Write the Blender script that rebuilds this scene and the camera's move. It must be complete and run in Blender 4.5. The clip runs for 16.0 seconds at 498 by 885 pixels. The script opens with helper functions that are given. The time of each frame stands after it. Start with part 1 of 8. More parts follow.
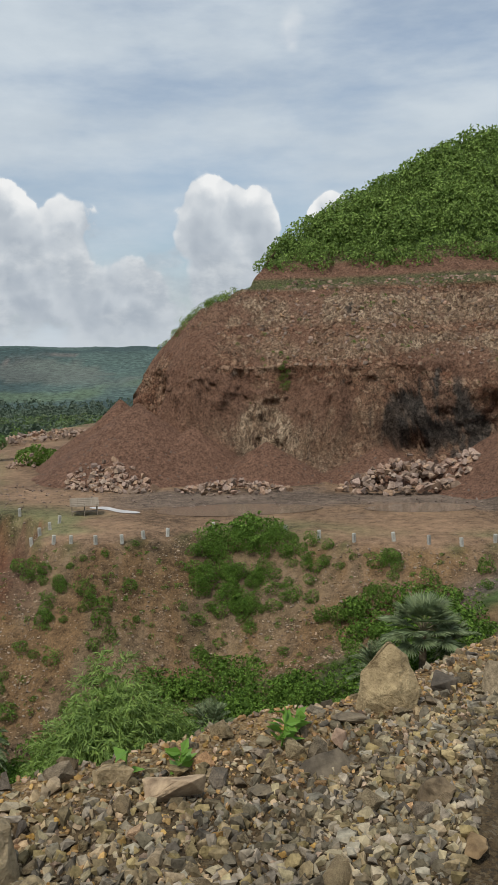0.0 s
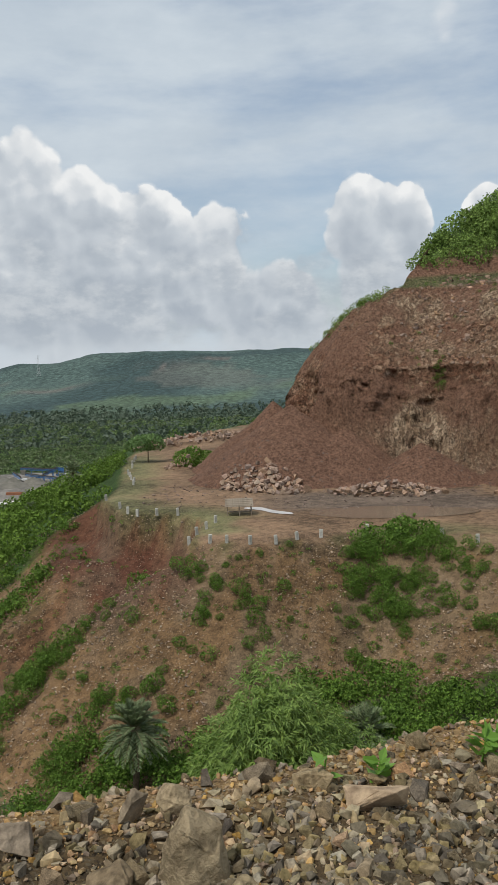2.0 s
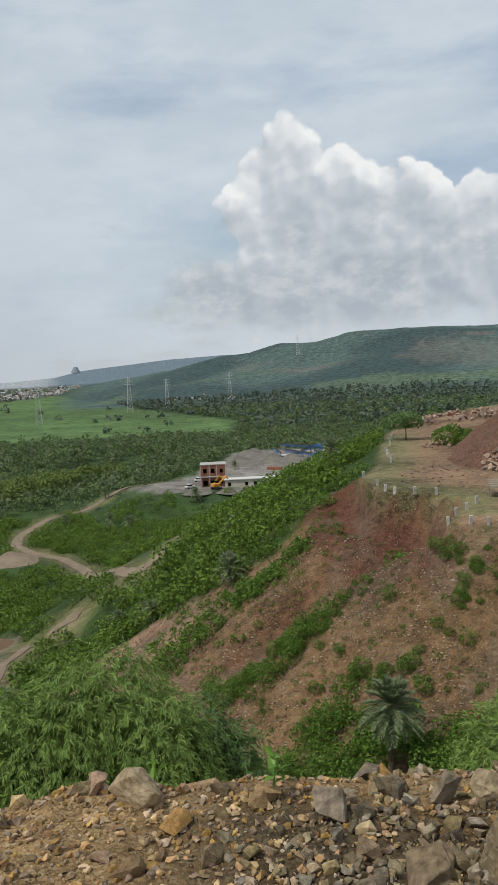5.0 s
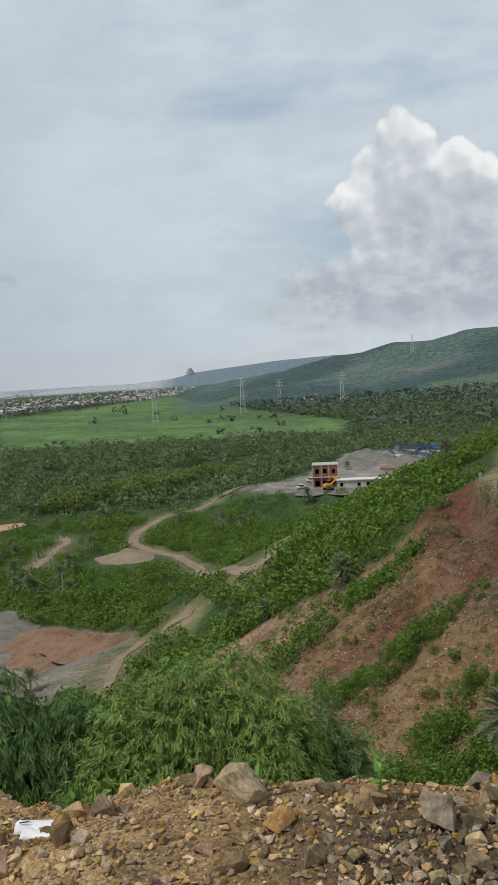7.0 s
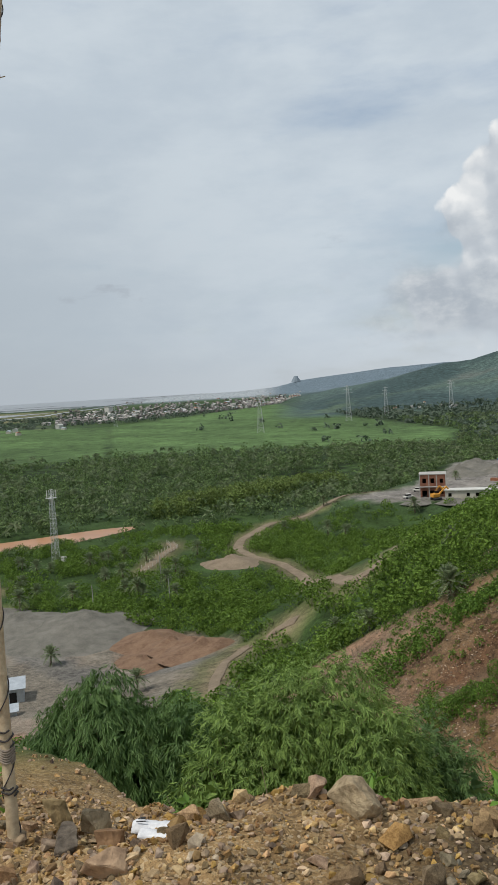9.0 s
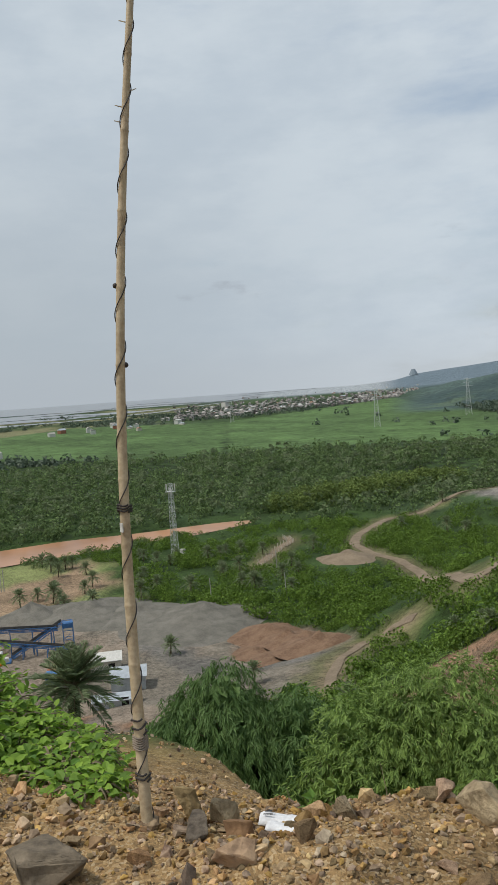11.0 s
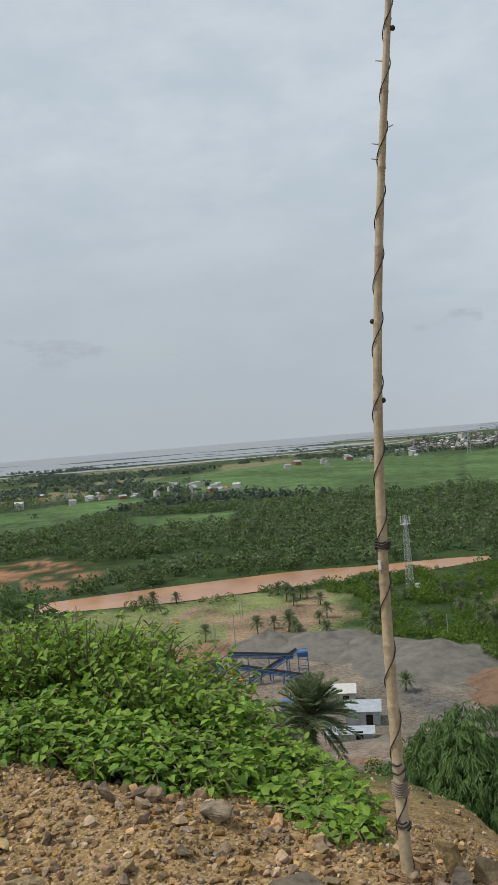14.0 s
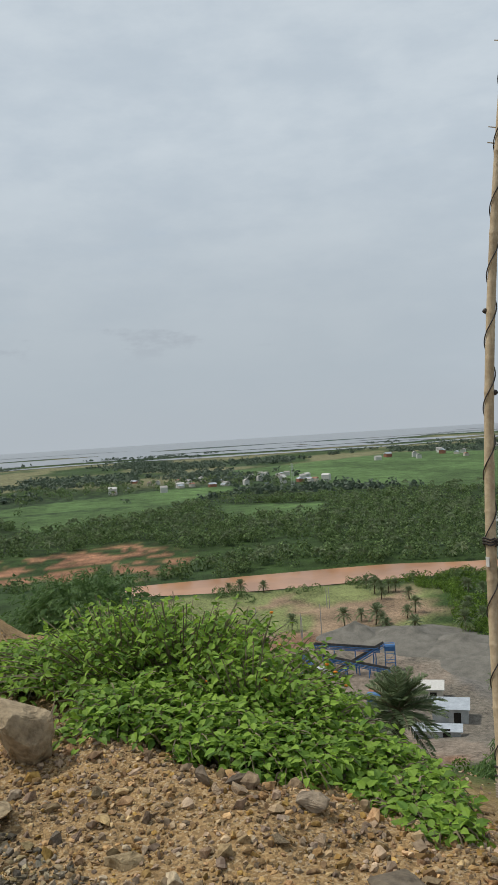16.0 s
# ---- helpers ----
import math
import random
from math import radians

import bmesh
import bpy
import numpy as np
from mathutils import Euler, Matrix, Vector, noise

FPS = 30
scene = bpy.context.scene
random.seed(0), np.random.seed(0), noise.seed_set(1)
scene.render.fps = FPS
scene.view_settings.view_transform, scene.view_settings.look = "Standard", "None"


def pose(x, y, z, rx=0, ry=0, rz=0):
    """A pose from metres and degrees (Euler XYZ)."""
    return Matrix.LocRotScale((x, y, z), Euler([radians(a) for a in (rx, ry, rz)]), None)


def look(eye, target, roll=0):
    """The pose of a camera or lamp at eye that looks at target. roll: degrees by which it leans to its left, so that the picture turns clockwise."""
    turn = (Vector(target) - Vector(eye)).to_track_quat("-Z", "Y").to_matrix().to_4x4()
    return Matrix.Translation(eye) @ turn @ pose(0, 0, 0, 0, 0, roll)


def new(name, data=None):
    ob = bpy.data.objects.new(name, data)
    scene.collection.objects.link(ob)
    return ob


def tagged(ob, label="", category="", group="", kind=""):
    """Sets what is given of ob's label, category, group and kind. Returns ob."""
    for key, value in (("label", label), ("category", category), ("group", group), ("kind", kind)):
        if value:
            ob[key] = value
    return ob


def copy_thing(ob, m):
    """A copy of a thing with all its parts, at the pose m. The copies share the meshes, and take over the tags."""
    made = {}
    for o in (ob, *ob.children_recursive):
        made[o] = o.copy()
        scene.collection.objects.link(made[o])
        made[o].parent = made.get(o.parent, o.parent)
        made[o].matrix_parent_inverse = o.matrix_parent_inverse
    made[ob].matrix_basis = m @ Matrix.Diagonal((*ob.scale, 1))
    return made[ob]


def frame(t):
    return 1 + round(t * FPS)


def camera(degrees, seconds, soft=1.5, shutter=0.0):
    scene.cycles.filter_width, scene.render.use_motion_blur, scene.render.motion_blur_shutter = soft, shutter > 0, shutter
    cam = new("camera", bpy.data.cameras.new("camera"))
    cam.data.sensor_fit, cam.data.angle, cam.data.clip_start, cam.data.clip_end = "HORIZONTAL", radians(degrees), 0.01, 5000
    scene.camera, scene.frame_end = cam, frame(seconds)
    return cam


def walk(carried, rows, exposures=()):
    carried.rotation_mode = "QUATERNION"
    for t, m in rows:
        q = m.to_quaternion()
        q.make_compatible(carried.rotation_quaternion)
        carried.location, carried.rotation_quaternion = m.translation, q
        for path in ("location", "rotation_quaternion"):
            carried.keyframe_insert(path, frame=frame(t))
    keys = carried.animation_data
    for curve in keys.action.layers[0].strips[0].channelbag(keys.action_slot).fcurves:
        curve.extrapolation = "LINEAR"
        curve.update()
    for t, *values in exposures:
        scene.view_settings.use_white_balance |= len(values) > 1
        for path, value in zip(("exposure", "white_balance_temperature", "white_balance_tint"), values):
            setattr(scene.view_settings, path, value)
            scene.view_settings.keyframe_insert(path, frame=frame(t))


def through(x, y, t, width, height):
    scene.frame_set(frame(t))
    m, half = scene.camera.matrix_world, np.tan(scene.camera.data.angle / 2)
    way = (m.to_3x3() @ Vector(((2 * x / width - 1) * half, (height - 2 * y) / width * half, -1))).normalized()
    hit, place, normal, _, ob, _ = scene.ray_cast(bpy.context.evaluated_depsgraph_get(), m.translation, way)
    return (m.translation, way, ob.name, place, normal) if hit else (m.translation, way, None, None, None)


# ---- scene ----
cam = camera(34.00, 16.0, soft=1.5)

# seconds, eye x y z in metres, yaw to the left, pitch up, roll in degrees
PATH = [
    (0, 0.450, 0.120, 1.597, -0.59, -4.82, -0.85),
    (0.5, 0.414, 0.137, 1.587, 1.80, -4.97, -0.88),
    (1, 0.378, 0.140, 1.589, 4.41, -5.31, -1.10),
    (1.5, 0.326, 0.134, 1.597, 7.11, -5.03, -1.64),
    (2, 0.271, 0.133, 1.610, 10.04, -4.49, -1.89),
    (2.5, 0.218, 0.119, 1.624, 12.66, -4.07, -1.96),
    (3, 0.178, 0.117, 1.626, 15.81, -3.99, -2.33),
    (3.5, 0.084, 0.119, 1.626, 20.37, -4.39, -2.66),
    (4, 0.038, 0.118, 1.615, 23.46, -4.72, -2.62),
    (6.5, 0.060, 0.175, 1.564, 34.04, -5.31, -3.35),
    (7, 0.053, 0.172, 1.565, 35.93, -4.90, -3.37),
    (7.5, 0.045, 0.165, 1.568, 37.42, -4.70, -3.42),
    (8, 0.038, 0.156, 1.574, 39.36, -4.34, -3.33),
    (8.5, 0.030, 0.149, 1.575, 41.23, -4.02, -3.21),
    (9, 0.020, 0.145, 1.573, 43.29, -3.93, -3.40),
    (11.5, 0.007, 0.094, 1.601, 53.73, -3.33, -4.34),
    (12, -0.008, 0.087, 1.604, 56.20, -2.62, -4.59),
    (12.5, -0.019, 0.079, 1.607, 58.99, -1.90, -4.44),
    (13, -0.035, 0.067, 1.617, 62.85, -0.90, -4.34),
    (13.5, -0.048, 0.051, 1.619, 65.56, -0.23, -4.64),
    (14, -0.057, 0.040, 1.618, 67.55, -0.33, -4.71),
    (14.5, -0.075, 0.025, 1.617, 69.20, -0.62, -4.16),
    (15, -0.076, 0.010, 1.624, 70.17, -0.73, -3.88),
    (15.5, -0.084, -0.001, 1.626, 72.01, -0.61, -3.66),
    (16, -0.091, -0.008, 1.622, 73.90, -0.57, -3.65),
]


def held(x, y, z, yaw, pitch, roll):
    a, p = radians(yaw), radians(pitch)
    ahead = Vector((-math.sin(a) * math.cos(p), math.cos(a) * math.cos(p), math.sin(p)))
    return look((x, y, z), Vector((x, y, z)) + ahead, roll)


walk(cam, [(t, held(*row)) for t, *row in PATH])

# ---- sky and sun ----
SUN_ELEVATION, SUN_BEARING = 58, 150  # degrees; the bearing to the left of +y from which the light comes


def node_set(tree):
    """Shorthand that adds nodes: N(type, inputs, **settings)."""
    def add(kind, ins=(), **settings):
        n = tree.nodes.new(kind)
        for k, v in settings.items():
            setattr(n, k, v)
        for k, v in dict(ins).items():
            if isinstance(v, bpy.types.NodeSocket):
                tree.links.new(v, n.inputs[k])
            else:
                n.inputs[k].default_value = v
        return n
    return add


def build_sky():
    world = bpy.data.worlds.new("sky")
    scene.world = world
    world.use_nodes = True
    tree = world.node_tree
    tree.nodes.clear()
    N = node_set(tree)

    def m(op, a, b=0.0, c=0.0):
        return N("ShaderNodeMath", {0: a, 1: b, 2: c}, operation=op).outputs[0]

    def step(v, lo, hi, a=0.0, b=1.0):
        return N("ShaderNodeMapRange", {0: v, 1: lo, 2: hi, 3: a, 4: b}, interpolation_type="SMOOTHSTEP").outputs[0]

    sky = N("ShaderNodeTexSky", sky_type="NISHITA", sun_disc=False, sun_elevation=radians(SUN_ELEVATION),
            sun_rotation=radians(-SUN_BEARING), air_density=1.2, dust_density=2.0, ozone_density=1.5)
    way = N("ShaderNodeTexCoord").outputs["Generated"]
    xyz = N("ShaderNodeSeparateXYZ", {0: way})
    x, y, z = xyz.outputs
    az = m("MULTIPLY", m("ARCTAN2", m("MULTIPLY", x, -1.0), y), 180 / math.pi)
    el = m("MULTIPLY", m("ARCSINE", z), 180 / math.pi)
    flat = N("ShaderNodeCombineXYZ", {0: az, 1: el, 2: 0.0}).outputs[0]

    def cloud_noise(size, detail, rough, stretch=1.0, seed=0.0, shift=(0, 0)):
        p = N("ShaderNodeVectorMath", {0: flat, 1: (1 / size + 0.0, stretch / size, 0)}, operation="MULTIPLY").outputs[0]
        p = N("ShaderNodeVectorMath", {0: p, 1: (seed + shift[0], seed * 0.7 + shift[1], seed)}, operation="ADD").outputs[0]
        return N("ShaderNodeTexNoise", {"Vector": p, "Scale": 1.0, "Detail": detail, "Roughness": rough}).outputs["Fac"]

    def over(fac, below, above):
        return N("ShaderNodeMix", {"Factor": fac, "A": below, "B": above}, data_type="RGBA").outputs["Result"]

    # thin high veil in long streaks; it closes towards the west and the horizon
    streak = m("ADD", m("MULTIPLY", cloud_noise(30, 5, 0.5, 4.2, 3.1), 0.7), m("MULTIPLY", cloud_noise(9, 6, 0.58, 3.4, 7.7), 0.3))
    veil = step(m("ADD", streak, m("ADD", step(az, 2, 45, 0.0, 0.22), step(az, 6, -14, 0.0, 0.13))), 0.40, 0.66, 0.22, 1.0)
    veil = m("MAXIMUM", veil, step(el, 0, 9, 0.92, 0.0))
    mottle = step(m("ADD", m("MULTIPLY", cloud_noise(17, 6, 0.55, 2.6, 21.0), 0.7), m("MULTIPLY", cloud_noise(5, 6, 0.6, 2.2, 31.0), 0.3)), 0.36, 0.64)
    veil_colour = over(mottle, (0.50, 0.575, 0.65, 1), (0.60, 0.67, 0.73, 1))
    veil_colour = over(m("MULTIPLY", step(az, 30, 70), step(el, 2, 22, 0.85, 0.12)), veil_colour, (0.41, 0.465, 0.51, 1))
    wisp = m("MULTIPLY", step(m("SUBTRACT", cloud_noise(7, 6, 0.6, 2.6, 47.0), step(az, 66, 80, 0.05, -0.03)), 0.60, 0.70), m("MULTIPLY", step(el, 5, 7), step(el, 11, 8)))
    veil_colour = over(m("MULTIPLY", wisp, 0.5), veil_colour, (0.36, 0.40, 0.45, 1))

    def mass(rows):
        out = None
        for a, e, wa, we in rows:
            u, v = m("DIVIDE", m("SUBTRACT", az, a), wa), m("DIVIDE", m("SUBTRACT", el, e), we)
            d = m("SUBTRACT", 1.0, m("SQRT", m("ADD", m("MULTIPLY", u, u), m("MULTIPLY", v, v))))
            out = d if out is None else m("MAXIMUM", out, d)
        return out

    # sunlit cumulus towers, built of billows of three sizes
    towers = mass(((24.8, 8.2, 4.2, 7.4), (20.8, 7.8, 3.6, 6.4), (17, 7.5, 3.2, 5.6), (11.6, 7.5, 2.6, 5.4), (14.4, 7, 3, 4.6), (1.6, 7.6, 3.2, 5.8), (-1.2, 7, 2.0, 5.2), (-6.6, 10.8, 1.6, 1.7), (29.5, 5.4, 3.8, 2.4), (8, 5, 6, 3.8), (22, 5, 11, 4.4)))

    def billow(shift=(0.0, 0.0)):
        bend = N("ShaderNodeTexNoise", {"Vector": flat, "Scale": 0.5, "Detail": 4.0, "Roughness": 0.6}).outputs["Color"]
        bend = N("ShaderNodeVectorMath", {0: bend, 1: (1.5, 1.5, 0)}, operation="MULTIPLY").outputs[0]
        at = N("ShaderNodeVectorMath", {0: N("ShaderNodeVectorMath", {0: flat, 1: bend}, operation="ADD").outputs[0], 1: (*shift, 0)}, operation="ADD").outputs[0]
        out = 0.0
        for size, weight in ((5.2, 0.6), (2.3, 0.28), (1.0, 0.12)):
            d = N("ShaderNodeTexVoronoi", {"Vector": at, "Scale": 1 / size, "Smoothness": 0.35}, feature="SMOOTH_F1", voronoi_dimensions="2D").outputs["Distance"]
            out = m("ADD", m("MULTIPLY", m("SUBTRACT", 0.47, d), weight * 1.5), out)
        return out

    puff, lit = billow(), billow((-0.45, 0.75))
    body = m("ADD", towers, m("MULTIPLY", puff, 0.7))
    sharp = step(el, 6, 10, 0.42, 0.11)
    mask = m("MULTIPLY", N("ShaderNodeMapRange", {0: body, 1: 0.02, 2: m("ADD", sharp, 0.02)}, interpolation_type="SMOOTHSTEP").outputs[0], step(towers, -0.5, -0.1))
    tone = m("ADD", m("ADD", m("MULTIPLY", m("SUBTRACT", puff, lit), 1.0), step(el, 3, 13, 0.0, 0.24)), step(body, 0.1, 0.9, 0.42, 0.16))
    heap = N("ShaderNodeValToRGB", {0: tone})
    ramp = heap.color_ramp
    ramp.elements[0].position, ramp.elements[0].color = 0.08, (0.40, 0.45, 0.51, 1)
    ramp.elements[1].position, ramp.elements[1].color = 0.88, (0.86, 0.87, 0.87, 1)
    mid = ramp.elements.new(0.5)
    mid.color = (0.56, 0.605, 0.65, 1)
    # grey shaded clouds in front of them
    front = m("ADD", mass(((22, 6.4, 12, 5.6), (4, 5.6, 11, 4.6), (31, 5.4, 8, 3.4))), m("MULTIPLY", m("SUBTRACT", cloud_noise(4.6, 7, 0.56, 1.7, 71.0), 0.5), 3.4))
    front_mask = m("MULTIPLY", step(front, 0.1, 0.9), 0.7)
    front_colour = over(step(cloud_noise(2.4, 6, 0.6, 1.6, 77.0), 0.38, 0.66), (0.40, 0.45, 0.505, 1), (0.60, 0.635, 0.665, 1))
    haze = m("MULTIPLY", step(el, 4.5, 0.0), 0.75)

    back = N("ShaderNodeBackground", {"Color": sky.outputs[0], "Strength": 0.12})
    cloud = over(mask, veil_colour, heap.outputs[0])
    cloud = over(front_mask, cloud, front_colour)
    cloud = over(haze, cloud, over(step(az, 25, 60), (0.60, 0.65, 0.69, 1), (0.43, 0.475, 0.52, 1)))
    tuft = m("MULTIPLY", step(m("ADD", mass(((-3.9, 21.2, 1.9, 2.6),)), m("MULTIPLY", puff, 2.0)), 0.1, 1.1), 0.62)
    cloud = over(tuft, cloud, (0.80, 0.82, 0.83, 1))
    cover = m("MAXIMUM", m("MAXIMUM", m("MAXIMUM", veil, mask), front_mask), tuft)
    cloud_bg = N("ShaderNodeBackground", {"Color": cloud, "Strength": 1.0})
    two = N("ShaderNodeMixShader", {0: cover, 1: back.outputs[0], 2: cloud_bg.outputs[0]})
    out = N("ShaderNodeOutputWorld", {0: two.outputs[0]})


build_sky()
sun = new("sun", bpy.data.lights.new("sun", "SUN"))
sun.data.energy, sun.data.angle, sun.data.color = 2.7, radians(4), (1.0, 0.95, 0.87)
_b, _e = radians(SUN_BEARING), radians(SUN_ELEVATION)
sun.matrix_world = look((-math.sin(_b) * math.cos(_e) * 50, math.cos(_b) * math.cos(_e) * 50, math.sin(_e) * 50), (0, 0, 0))
scene.view_settings.exposure = 0.0

# ---- land form ----
def vnoise(x, y, size, seed=0):
    """Smooth value noise in -1..1 with features of the given size."""
    x, y = np.asarray(x, float) / size + seed * 17.31, np.asarray(y, float) / size - seed * 9.77
    i, j = np.floor(x), np.floor(y)
    u, v = x - i, y - j
    u, v = u * u * (3 - 2 * u), v * v * (3 - 2 * v)

    def h(a, b):
        s = np.sin(a * 127.1 + b * 311.7 + seed * 74.7) * 43758.5453
        return (s - np.floor(s)) * 2 - 1

    return (h(i, j) * (1 - u) + h(i + 1, j) * u) * (1 - v) + (h(i, j + 1) * (1 - u) + h(i + 1, j + 1) * u) * v


def fbm(x, y, size, octaves=4, seed=0, gain=0.5):
    out, amp = 0, 1.0
    for k in range(octaves):
        out = out + amp * vnoise(x, y, size / 2**k, seed + k)
        amp *= gain
    return out


def smooth(a, b, v):
    t = np.clip((np.asarray(v, float) - a) / (b - a), 0, 1)
    return t * t * (3 - 2 * t)


def outside(x, y, poly):
    """Distance to a polygon in the plan, negative inside it."""
    x, y = np.asarray(x, float), np.asarray(y, float)
    best, inside = np.full(x.shape, 1e18), np.zeros(x.shape, bool)
    for (ax, ay), (bx, by) in zip(poly, poly[1:] + poly[:1]):
        ex, ey = bx - ax, by - ay
        t = np.clip(((x - ax) * ex + (y - ay) * ey) / (ex * ex + ey * ey), 0, 1)
        best = np.minimum(best, (x - ax - t * ex) ** 2 + (y - ay - t * ey) ** 2)
        cross = ((ay > y) != (by > y)) & (x < (bx - ax) * (y - ay) / (by - ay + 1e-12) + ax)
        inside ^= cross
    d = np.sqrt(best)
    return np.where(inside, -d, d)


def off_line(x, y, line):
    best = np.full(np.shape(x), 1e9)
    for (ax, ay), (bx, by) in zip(line, line[1:]):
        ex, ey = bx - ax, by - ay
        t = np.clip(((x - ax) * ex + (y - ay) * ey) / (ex * ex + ey * ey), 0, 1)
        best = np.minimum(best, np.hypot(x - ax - t * ex, y - ay - t * ey))
    return best


VERGE = [(30, 14), (6, 7.2), (2.4, 5.2), (0.9, 3.9), (-0.1, 3.3), (-1.0, 3.0), (-1.94, 2.34), (-2.01, 1.95), (-2.07, 1.74), (-2.28, 1.54), (-2.72, 1.42), (-3.3, 1.1), (-3.8, 0.75),
         (-4.7, 0.1), (-7, -0.5), (-9.6, -0.7), (-30, -7), (-30, -40), (30, -40)]
BENCH = [(60, 62), (21.4, 65.5), (15, 64.5), (9.7, 66), (4.3, 71), (-2, 73), (-6.2, 71), (-12, 68.3), (-17.6, 69.8), (-18.2, 74),
         (-18.6, 79.5), (-22.4, 82.4), (-29, 84.5), (-35, 94.6), (-37, 107), (-42, 122), (-50, 150), (-58, 190), (-40, 270), (80, 270)]
YARD = [(-176, 250), (-160, 256), (-148, 262), (-136, 285), (-130, 330), (-148, 402), (-165, 398), (-192, 402), (-212, 384), (-192, 335), (-188, 300), (-184, 285), (-192, 262)]
PIT = [(-206, 55), (-190, 72), (-187, 88), (-169, 105), (-152, 107), (-143, 109), (-124, 112), (-104, 104), (-95, 98), (-80, 77), (-86, 66), (-95, 50), (-120, 45), (-170, 42)]

RIVER_SHAPE = [(-292, 30), (-290, 57), (-287, 80), (-282, 116), (-278, 136), (-268, 152), (-261, 176), (-255, 192), (-246, 200), (-243, 184), (-243, 162), (-248, 150), (-247, 138),
               (-252, 116), (-254, 97), (-257, 75), (-262, 62), (-268, 44), (-276, 30)]


SLIP = [(-19, 80), (-26, 75), (-31, 69), (-34, 65)]
SCARP = [(-17.9, 74), (-18.6, 79.5), (-22.4, 82.4), (-29, 84.5), (-33, 91)]


def plain_z(r):
    return -50 + 25.0 * smooth(1300, 4900, r)


# skyline of the wooded ridges: bearing to the left in degrees, height over the eye in degrees
RIDGE = [(-60, 2.2), (0, 2.0), (5.8, 1.98), (12.3, 1.98), (17.7, 2.09), (19, 2.08), (20.9, 1.95), (22.9, 1.38), (24.5, 1.4), (25.5, 1.5), (27.7, 0.85),
         (29.7, 0.75), (33.3, 0.0), (37.9, -0.65), (41, -1.2), (46, -3), (120, -3)]
FAR_RIDGE = [(-60, 0.5), (24, 0.85), (30, 0.85), (33.3, 0.73), (35, 0.6), (37.2, 0.42), (39.6, 0.2), (41.2, -0.18), (44, -0.35), (48, -0.42), (51, -0.5), (56, -2), (120, -2.5)]


def ground_z(x, y, fine=True):
    x, y = np.asarray(x, float), np.asarray(y, float)
    r, az = np.hypot(x, y), np.degrees(np.arctan2(-x, y))
    z = np.where(x < 0, -20.5 + 0.24 * x, np.minimum(-20.5 + 0.3 * x, -12.0))
    z = z + 0.8 * fbm(x, y, 60, 3, 3) * smooth(60, 130, r)
    p = plain_z(r)
    z = np.maximum(z, p) + np.where(z < p + 6, 1, 0) * 0.3 * fbm(x, y, 30, 3, 4)
    d = outside(x, y, RIVER_SHAPE)
    z = np.where(d < 30, -50 + (z + 50) * smooth(2, 28, d) - 0.7 * (1 - smooth(-3, 1.5, d)), z)
    # wooded ridges on the skyline
    e = np.interp(az, *zip(*RIDGE)) + 0.05 * vnoise(az, 0 * az, 1.3, 5) + 0.02 * vnoise(az, 0 * az, 0.35, 6)
    crest = 2300 * np.tan(np.radians(e)) + 1.6
    z = np.where(crest > p, np.maximum(z, p + (crest - p) * smooth(1150, 2300, r) * (1 - 0.6 * smooth(2300, 3200, r))
                 + 16 * fbm(x, y, 380, 4, 8) * smooth(1250, 1600, r) * (1 - smooth(1900, 2250, r))), z)
    e = np.interp(az, *zip(*FAR_RIDGE)) + 0.03 * vnoise(az, 0 * az, 0.9, 7)
    crest = 4500 * np.tan(np.radians(e)) + 1.6
    z = np.where(crest > p, np.maximum(z, p + (crest - p) * smooth(3700, 4500, r)), z)
    # plant yard
    d = outside(x, y, YARD)
    z = np.where(d < 25, z + (np.maximum(z, -44) - z) * (1 - smooth(0, 25, d)), z)
    # quarry bench and its tipped slope
    d = outside(x, y, BENCH)
    wob = d + 0.5 * fbm(x, y, 5, 3, 11) * smooth(1, 4, d)
    slope = 0.66 - 0.19 * smooth(86, 112, y)
    zb = -12.5 - slope * np.maximum(wob, 0) - 0.25 * smooth(-2, 0, d) + 0.12 * fbm(x, y, 6, 3, 12) * (1 - 0.8 * smooth(-2, -6, d) * smooth(76, 80, y) * (1 - smooth(94, 99, y))) - 0.35 * np.abs(fbm(x * 1.0, y * 0.25, 5, 3, 15)) * smooth(0.5, 4, d)
    zb = zb - 1.1 * smooth(5, 1.5, off_line(x, y, SLIP)) * smooth(0.5, 3, d)
    zb = zb - 2.8 * smooth(7, 2, off_line(x, y, SCARP)) * smooth(0.1, 1.2, d) * smooth(9, 4, d)
    z = np.maximum(z, zb)
    # the bank on which the viewer stands
    d = outside(x, y, VERGE)
    apron = np.interp(az, (39, 42, 46, 50, 55, 60, 66, 78, 90), (0.0, 0.12, 0.35, 0.95, 2.0, 2.7, 3.4, 3.4, 0.0))
    dd = np.maximum(d, 0)
    zn = 0.02 - 0.36 * np.minimum(dd, apron) - 0.78 * np.maximum(dd - apron, 0)
    if fine:
        zn = zn + (0.05 * fbm(x, y, 0.9, 4, 13) + 0.022 * fbm(x, y, 0.2, 2, 16)) * smooth(-6, -0.5, d) + 0.25 * fbm(x, y, 5, 3, 14) * smooth(3, 12, dd)
    return np.maximum(z, zn)


